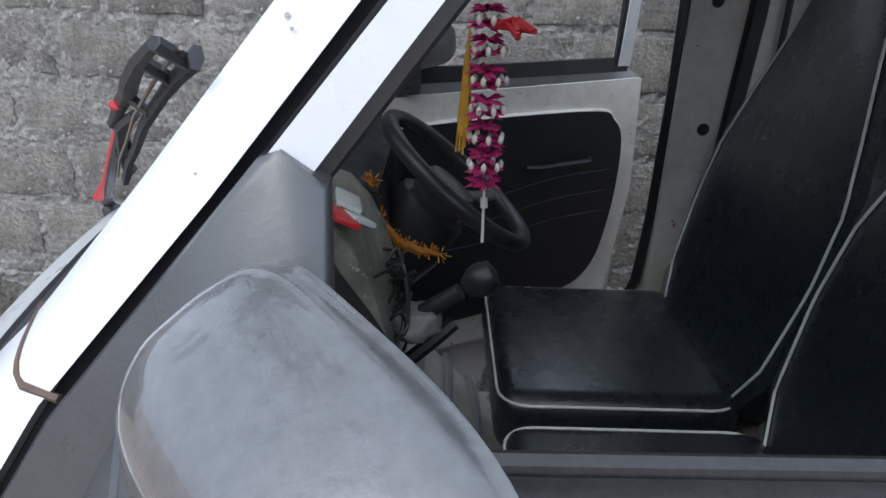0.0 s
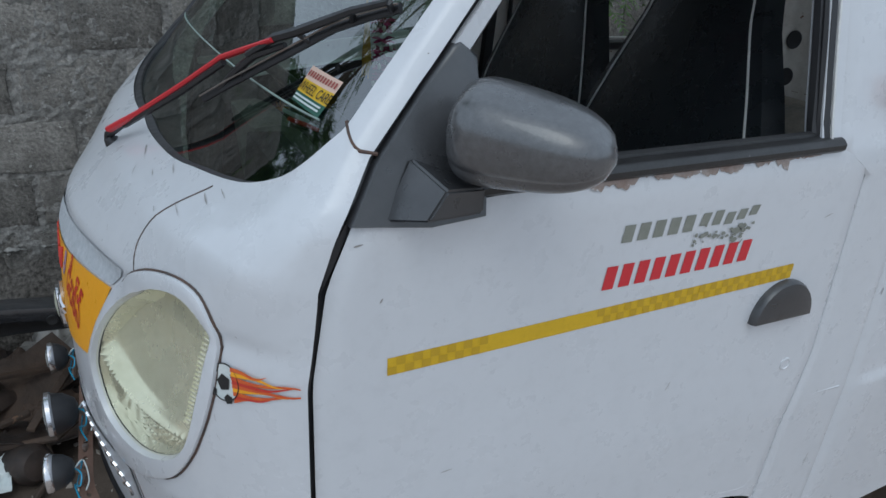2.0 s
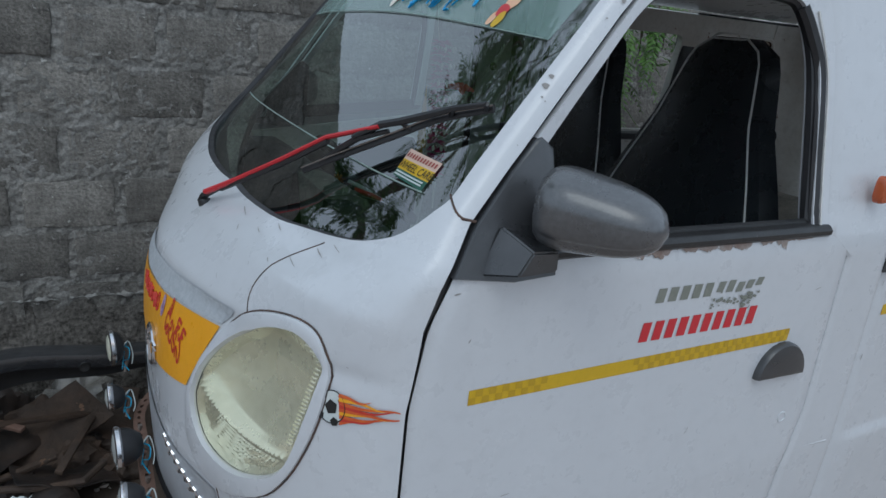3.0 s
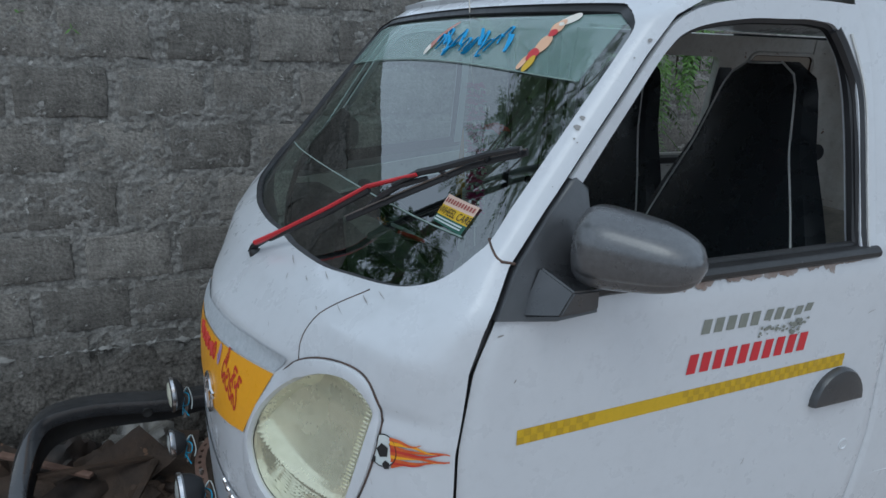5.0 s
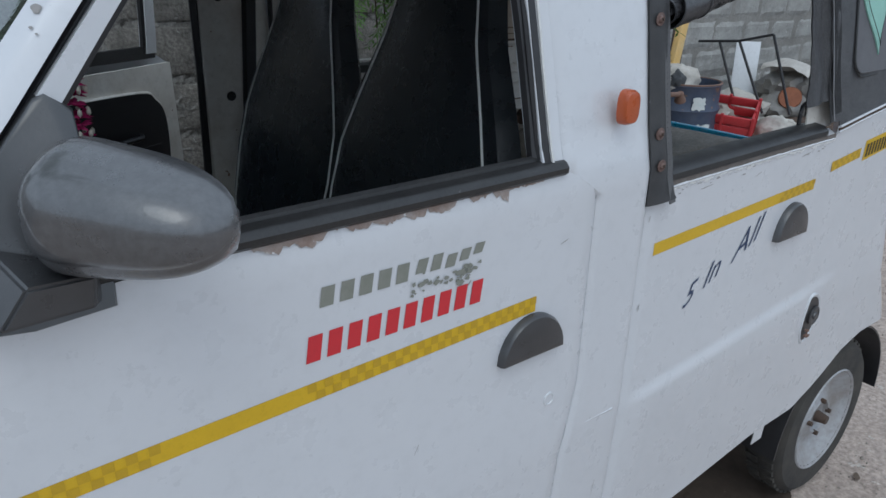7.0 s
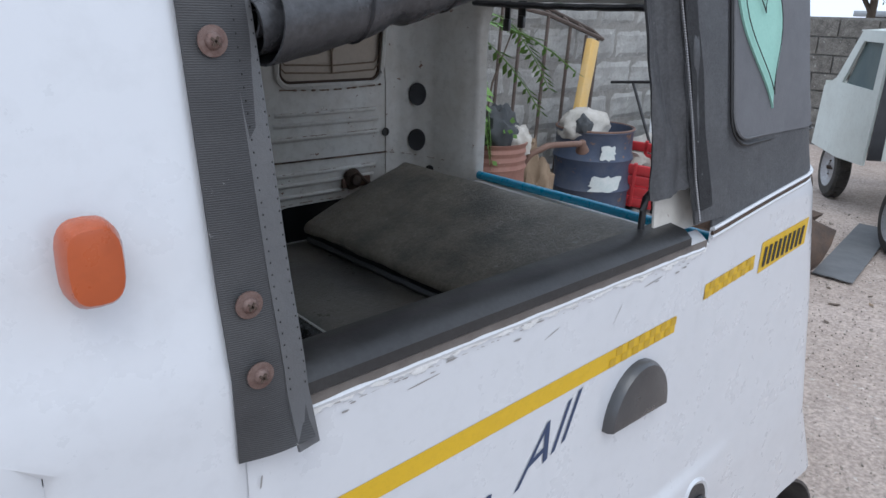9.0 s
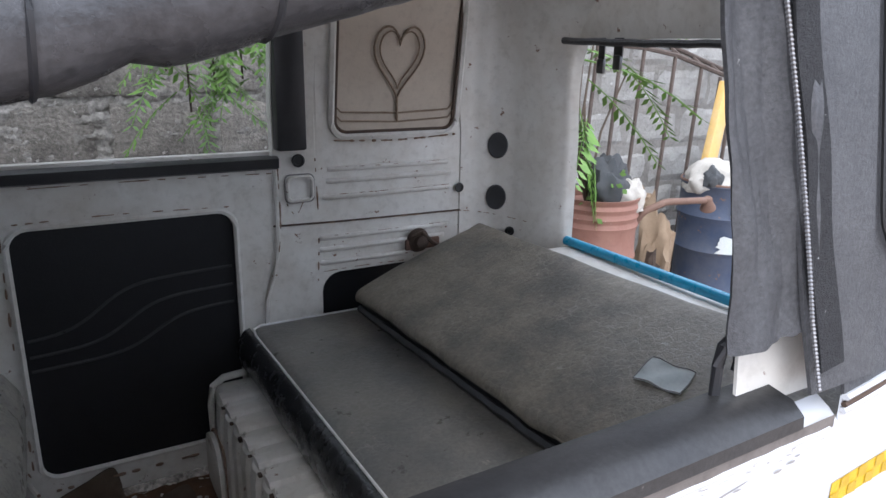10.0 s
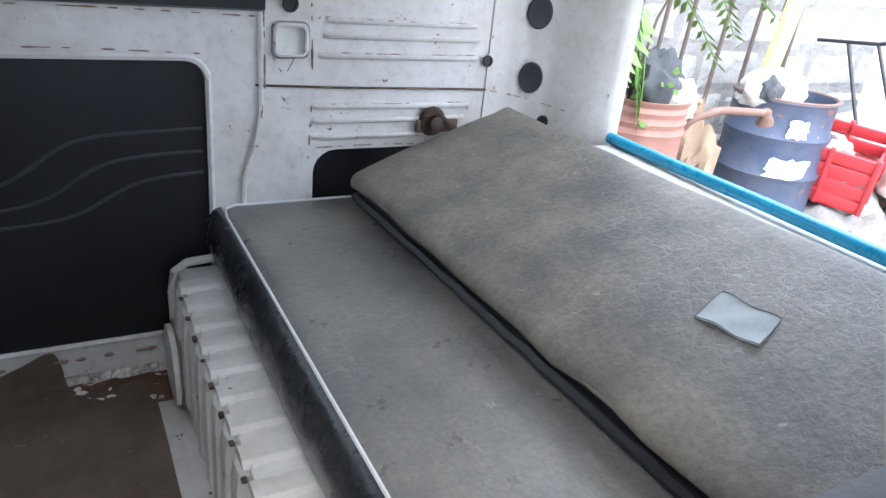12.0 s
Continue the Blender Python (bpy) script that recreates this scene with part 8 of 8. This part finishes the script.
heap("scrap_bag", "torn brown sack of scrap between planter and drum", "sack", (3.66, 2.05, 0), (.10, .10, .54), CARDBOARD, 7, .45)
part_ob = thing("leaning_board", "white board leaning on the scrap heap", "board", (5.0, 2.12, .52))
part("board_face", box(-.085, .085, -.01, .01, 0, .60, .004, pose(0, 0, 0, -10, 0, -50)), material("white_board", (.68, .70, .72), .6, 0, (.55, .56, .56), 7, .5), part_ob)
rack = thing("tube_frame", "black bent tube frame standing on the scrap", "frame", (4.6, 0, 0))
part("top_bar", tube([(0, 2.291, 1.124), (0, 1.984, 1.153), (.02, 1.763, 1.211)], .009, 8), RUBBER, rack)
for a, b in (((0, 2.13, 1.138), (0, 1.900, .66)), ((0, 1.984, 1.153), (.02, 1.74, .70)), ((.02, 1.763, 1.211), (.03, 1.56, .72))):
    part("leg", tube([a, b], .009, 8), RUBBER, rack)
gate = thing("iron_rack", "rusty iron bar rack leaning on the wall", "rack", (3.55, 2.30, 0))
IRON = material("dark_rusty_iron", (.13, .10, .085), .75, .3, (.07, .055, .045), 20, .8, .3, 80)
for x, top in ((-.11, 1.56), (.04, 1.55), (.19, 1.545), (.41, 1.515), (.61, 1.455), (.765, 1.41), (.88, 1.385)):
    part("upright", tube([(x - .15, -.06, .1), (x, 0, top)], .0105, 6), IRON, gate)
part("rail", tube([(-.14, 0, 1.57), (.2, 0, 1.55), (.41, 0, 1.52), (.93, 0, 1.385)], .012, 6), IRON, gate)
part("rail", tube([(-.14, .09, 1.62), (.2, .09, 1.60), (.45, .09, 1.57), (.95, .09, 1.43)], .011, 6), IRON, gate)
part("rail", tube([(-.28, -.055, .2), (.80, -.055, .2)], .011, 6), IRON, gate)
for x, z in ((.2, 1.55), (.45, 1.51), (.62, 1.465), (.77, 1.425), (.92, 1.39)):
    part("rung", tube([(x, 0, z), (x + .02, .09, z + .045)], .009, 6), IRON, gate)
disc = thing("brake_disc", "rusty round brake drum on the scrap heap", "car part", (4.98, 1.75, .77))
part("disc", turned([(.0, -.01), (.018, -.012), (.02, -.035), (.030, -.035), (.034, -.012), (.055, -.010), (.060, -.028), (.072, -.030), (.078, 0), (.07, .02), (0, .02)], 28, pose(0, 0, 0, 75, 0, -60)), material("rusty_orange", (.32, .13, .07), .8, .2, (.2, .08, .05), 14, .6, .2, 60), disc)

# ---- stripped truck ----
truck = thing("stripped_truck", "stripped white pickup truck with bare rear frame and rags", "truck", (6.62, .44, 0))
truck.rotation_euler = (0, 0, radians(36.9))
# local x forwards, y to its left
CW = .64


def cab_back(u, v):
    y = (2 * u - 1) * CW * (1 - .05 * v)
    z = .50 + .97 * v
    return (.86 + .05 * v + .004 * math.sin(u * 75) - .012 * math.exp(-((z - .82) / .03) ** 2), y, z)


part("cab_back", grid(cab_back, 60, 30, .01), TRUCK, truck)
part("roof", grid(lambda u, v: (.91 + .75 * u, (2 * v - 1) * CW * .95, 1.47 + .04 * math.sin(math.pi * u) * (1 - (2 * v - 1) ** 4)), 12, 14, .012), TRUCK, truck)
for s in (-1, 1):
    sd = part("cab_side", sheet([(.87, .45), (.92, 1.47), (1.55, 1.47), (1.95, 1.05), (2.25, .95), (2.25, .40), (1.5, .40)], [[(1.02, 1.02), (1.04, 1.38), (1.48, 1.38), (1.78, 1.02)]], lambda a, b: (a, s * CW * (1 - .05 * max(0, b - .5)), b), .02), TRUCK, truck)
    part("side_glass", sheet([(1.0, 1.0), (1.02, 1.40), (1.50, 1.40), (1.80, 1.0)], [], lambda a, b: (a, s * (CW - .04), b), .004), material("dark_glass", (.10, .14, .15), .12, 0, (.16, .2, .2), 3, .6), truck)
    part("door_gap", tube([(1.0, s * CW * 1.003, .48), (1.0, s * CW * .985, .95), (1.03, s * CW * .96, 1.40)], .006, 5), SEAM, truck)
part("dash_front", grid(lambda u, v: (2.25 - .0 * v, (2 * u - 1) * CW, .40 + .6 * v), 4, 4, .02), TRUCK, truck)
part("black_band", sheet([(.54, .50), (.645, .50), (.64, .8), (.625, 1.2), (.60, 1.47), (.44, 1.47), (.50, 1.2), (.52, .98), (.46, .95), (.47, .91), (.54, .90)], [], lambda a, b: (.832 + .05 * (b - .5) - .014 * math.exp(-((b - .82) / .035) ** 2), a, b), .012), RUBBER, truck)
wn = part("rear_window", sheet(rounded(-.28, .26, 1.17, 1.37, .04), [], lambda a, b: (.845 + .05 * (b - .5) / .97, a, b), .008), material("pale_glass", (.40, .50, .47), .15, 0, (.35, .42, .4), 3, .5), truck)
part("window_rubber", tube([(.842 + .05 * (b - .5) / .97, a, b) for a, b in rounded(-.29, .27, 1.16, 1.38, .045)], .016, 6, True), RUBBER, wn)
for s in (-1, 1):
    part("frame_rail", box(-.35, .95, s * .34 - .03, s * .34 + .03, .44, .54, .006), STEEL, truck)
    part("spring", turned([(.05 if k % 2 else .062, .26 + .02 * k) for k in range(13)], 16, Matrix.Translation((.02, s * .40, 0))), RUBBER, truck)
part("axle", tube([(0, -.62, .25), (0, .62, .25)], .04, 10), RUST, truck)
part("differential", turned([(.0, -.12), (.09, -.09), (.13, 0), (.09, .09), (0, .12)], 20, Matrix.Translation((0, .05, .27))), STEEL, truck)
part("exhaust", tube([(.2, -.05, .35), (-.1, -.1, .22), (-.35, -.16, .18)], .03, 10), RUST, truck)
part("cross_tube", tube([(-.32, -.62, .56), (-.32, .48, .55)], .035, 12), RIMDUST, truck)
for y in (.63, -.63):
    w = wheel(0, y, truck)
    w.scale = (.93, 1, .93)
    w.location = (0, y, .248)
    w.rotation_euler = (0, 0, math.pi if y > 0 else 0)
    w2 = wheel(1.75, y * .93, truck)
    w2.location = (1.75, y * .9, .262)
    w2.rotation_euler = (0, 0, math.pi if y > 0 else 0)
TARP = material("dusty_tan_tarpaulin", (.26, .235, .20), .8, 0, (.17, .15, .125), 6, .8, .2, 50)
for nm, lb, loc, sz, mt, sd in (("rag", "white rags lying on the truck frame", (6.75, .60, .56), (.36, .30, .09), SACK, 8), ("rag", "blue green cloth over the truck frame", (6.72, .12, .52), (.26, .30, .12), JEAN, 9),
                                ("rag", "grey tarpaulin hanging from the truck frame", (6.60, .20, .22), (.24, .30, .26), TARP, 10), ("rag", "black rubber sheet on the truck frame", (6.55, .85, .55), (.25, .22, .07), DARKCLOTH, 11)):
    heap(nm, lb, "rag", loc, sz, mt, sd, .3, 6)
# cage-bodied truck beside it
cage = thing("cage_truck", "truck body with red and white slatted wooden cage", "truck", (8.6, -1.2, 0))
cage.rotation_euler = (0, 0, radians(36.9))
for k in range(7):
    part("slat", box(-.03, .03, -1.3, .55, .90 + .17 * k, .90 + .17 * k + .13, .006), material("slat_paint", (.55, .28, .22) if k % 2 else (.62, .60, .55), .7, 0, (.5, .42, .36), 7, .7, .1, 50), cage)
    part("side_slat", box(.0, 2.2, .52, .56, .90 + .17 * k, .90 + .17 * k + .13, .006), material("slat_paint", (.6, .58, .52), .7, 0, (.5, .35, .3), 7, .7, .1, 50), cage)
for y in (-1.2, -.5, .1, .5):
    part("stake", box(-.06, -.02, y, y + .07, .62, 2.1, .006), WOOD, cage)
part("bed", box(-.05, 2.2, -1.3, .56, .72, .88, .01), PRIMER, cage)
for y in (-1.1, .35):
    w = wheel(.6, y, cage)
    w.rotation_euler = (0, 0, math.pi if y > 0 else 0)
matt = thing("rubber_mat", "grey rubber mat lying on the earth", "mat", (6.1, 1.2, 0))
bm = bmesh.new()
add_grid(bm, lambda u, v: ((.0 - .75 + 1.5 * u), -.3 + .25 * u + .24 * v - .0 * u, .012 + .006 * noise.noise(Vector((u * 4, v * 3, 0)))), 12, 6)
thicken(bm, .006)
part("mat_sheet", bm, material("grey_mat", (.12, .125, .13), .8, 0, (.2, .2, .2), 5, .6, .1, 60), matt)
house = thing("far_building", "pale concrete building beyond the yard wall", "building", (19, 1.0, 0))
part("storey", box(0, 5, -5, 1.8, 0, 2.9, .02), material("pale_plaster", (.62, .60, .55), .85, 0, (.5, .47, .42), 1, .5, .1, 20), house)
part("slab_edge", box(-.4, 5, -5.2, 2.4, 2.05, 2.3, .02), material("pale_slab", (.68, .66, .62), .85, 0, (.55, .52, .48), 1, .5), house)
shed = thing("tin_shed", "low tin roof beyond the yard wall", "shed", (15, 2.5, 0))
part("tin_roof", box(0, 4, -2.5, 2.2, 1.62, 1.72, .01), SILVER, shed)
part("shed_wall", box(.2, 3.8, -2.3, 2.0, 0, 1.62, .01), BLOCK, shed)

# ---- scrap in front of the van ----
bump = thing("old_bumper", "black plastic car bumper standing on the ground by the wall", "bumper", (0, 0, 0))
bm = bmesh.new()
path = [(-.22, 1.63, .40), (-.36, 1.63, .405), (-.49, 1.62, .413), (-.685, 1.62, .434), (-.80, 1.61, .432), (-.86, 1.59, .42), (-.90, 1.55, .38), (-.93, 1.48, .30), (-.95, 1.42, .18), (-.96, 1.38, .03)]
path = smooth_loop(path, 30, False)
rings = []
for k, p in enumerate(path):
    P = Vector(p)
    nx = Vector(path[min(k + 1, 29)]) - Vector(path[max(k - 1, 0)])
    nx.normalize()
    out = nx.cross(Vector((0, 1, 0)))
    out.normalize()
    up = out if out.z > 0 else -out
    bk = Vector((0, 1, 0))
    rings.append([P - up * .034, P - up * .03 - bk * .02, P - bk * .03, P + up * .018 - bk * .026, P + up * .024, P + up * .020 + bk * .05, P + up * .012 + bk * .05, P + up * .014, P - bk * .02])
add_loft(bm, rings)
part("bumper_shell", bm, material("black_bumper_plastic", (.022, .023, .026), .18, 0, (.045, .046, .05), 10, .6, .05, 120, (.2, .18, .16), 50, .74, coat=1.0), bump)
part("bumper_inside", grid(lambda u, v: tuple(Vector(path[int(29 * u)]) + Vector((.03 * v * (u - .5), -.02 + .055 * math.sin(math.pi * .5 * v), -min(.06 + .13 * u, path[int(29 * u)][2] - .03) * v))), 29, 8, .004), material("dull_black_plastic", (.012, .012, .013), .6, 0, (.028, .026, .024), 9, .7, .1, 90), bump)
part("bumper_hole", turned([(.018, 0), (.016, .004), (0, .002)], 12, Matrix.Translation((-.542, 1.592, .394)) @ pose(0, 0, 0, 90, 0, 0)), BLACK, bump)
random.seed(5)


def scrap_sheet(label, at, w, d, rot, mat, seed):
    ob = thing("scrap_sheet", label, "scrap metal", at)
    bm = bmesh.new()
    add_grid(bm, lambda u, v: ((u - .5) * w, (v - .5) * d, .02 * noise.noise(Vector((u * 3 + seed, v * 3, seed))) + .05 * (u - .5) ** 2), 10, 8)
    thicken(bm, .004)
    part("sheet_metal", bm, mat, ob)
    ob.rotation_euler = [radians(a) for a in rot]
    return ob


DARKSCRAP = material("dark_oily_metal", (.020, .018, .017), .6, .3, (.09, .06, .045), 9, .7, .25, 60)
scrap_sheet("bent rusty sheet of scrap metal on the ground", (-.66, 1.66, .14), .34, .22, (18, -14, 30), SCRAPRUST, 1)
scrap_sheet("flat dark scrap plate leaning on rubble", (-.80, 1.52, .16), .30, .12, (30, 10, 60), DARKSCRAP, 2)
scrap_sheet("greasy scrap metal cover", (-.62, 1.42, .10), .30, .20, (-12, 16, 10), DARKSCRAP, 3)
scrap_sheet("rusty folded scrap panel", (-.95, 1.72, .12), .36, .24, (20, 20, -20), SCRAPRUST, 4)
scrap_sheet("scrap plate half buried in dirt", (-.48, 1.80, .08), .3, .2, (8, -10, 80), SCRAPRUST, 6)
for k, (x, y, s, mt) in enumerate(((-.585, 1.93, .10, GREYVINYL), (-.50, 1.93, .07, BLOCK), (-.70, 1.80, .08, SCRAPRUST), (-.85, 1.85, .10, DARKSCRAP), (-.60, 1.55, .07, SCRAPRUST), (-.74, 1.44, .06, DARKSCRAP), (-.52, 1.68, .07, DARKSCRAP), (-.95, 1.55, .09, SCRAPRUST), (-1.05, 1.8, .1, SCRAPRUST), (-.45, 1.5, .06, SCRAPRUST))):
    heap("rubble", "lump of oily scrap and rubble on the ground", "rubble", (x, y, 0), (s * 1.3, s, s * random.uniform(.8, 1.5)), mt, 20 + k, .5, 4)
rod = thing("bent_rod", "long rusty bent rod lying over the scrap", "rod", (0, 0, 0))
part("rod_bar", tube([(-1.15, 1.36, .16), (-.85, 1.37, .13), (-.66, 1.33, .125), (-.56, 1.31, .14), (-.50, 1.38, .15)], .012, 8), SCRAPRUST, rod)
part("rod_bar", tube([(-.60, 1.34, .12), (-.57, 1.25, .07), (-.63, 1.18, .03), (-.72, 1.17, .02)], .011, 8), SCRAPRUST, rod)
cyl = thing("oil_filter", "greasy round metal canister on the ground", "car part", (-.645, 1.30, .075))
part("canister", turned([(.0, -.07), (.05, -.068), (.062, -.04), (.062, .03), (.045, .06), (.02, .066), (0, .068)], 22, pose(0, 0, 0, 70, 20, 30)), DARKSCRAP, cyl)
pap = thing("crumpled_paper", "dirty crumpled white paper on the ground", "paper", (-.735, 1.27, .06))
bm = bmesh.new()
add_grid(bm, lambda u, v: ((u - .5) * .10, (v - .5) * .12, .02 * noise.noise(Vector((u * 5, v * 5, 8))) + .05 * v), 10, 10)
part("paper_sheet", bm, PAPER, pap)
random.seed(8)
# broken bits strewn between the larger scrap
vs, fs = [], []
for k in range(260):
    x, y = random.uniform(-1.15, -.42), random.uniform(1.02, 2.0)
    s = random.uniform(.006, .022)
    m = Euler((k, k * 2.3, k * 1.7)).to_matrix()
    c = Vector((x, y, ground_z(x, y) + .02 + s * .3))
    n = len(vs)
    vs += [c + m @ Vector((a * s * random.uniform(.7, 1.6), b * s * .8, d * s * .6)) for a, b, d in octa]
    fs += [(n + a, n + (a + 1) % 4, n + 4) for a in range(4)] + [(n + (a + 1) % 4, n + a, n + 5) for a in range(4)]
bits = bpy.data.meshes.new("broken_bits")
bits.from_pydata(vs, [], fs)
bits.materials.append(STONE)
tagged(new("broken_bits", bits), "broken stone and brick bits among the scrap", "rubble", "", "stuff")
for k, (x, y, z, L, a) in enumerate(((-.70, 1.62, .20, .42, 20), (-.88, 1.66, .22, .36, -35), (-.58, 1.50, .16, .30, 70), (-.80, 1.42, .12, .34, 10))):
    bar = thing("scrap_bar", "thin rusty scrap bar lying across the heap", "scrap metal", (x, y, z))
    part("bar_body", box(-L / 2, L / 2, -.012, .012, -.006, .008, .002, pose(0, 0, 0, 6 * (k % 3), 12 - 8 * k, a)), PRIMER if k == 1 else SCRAPRUST, bar)
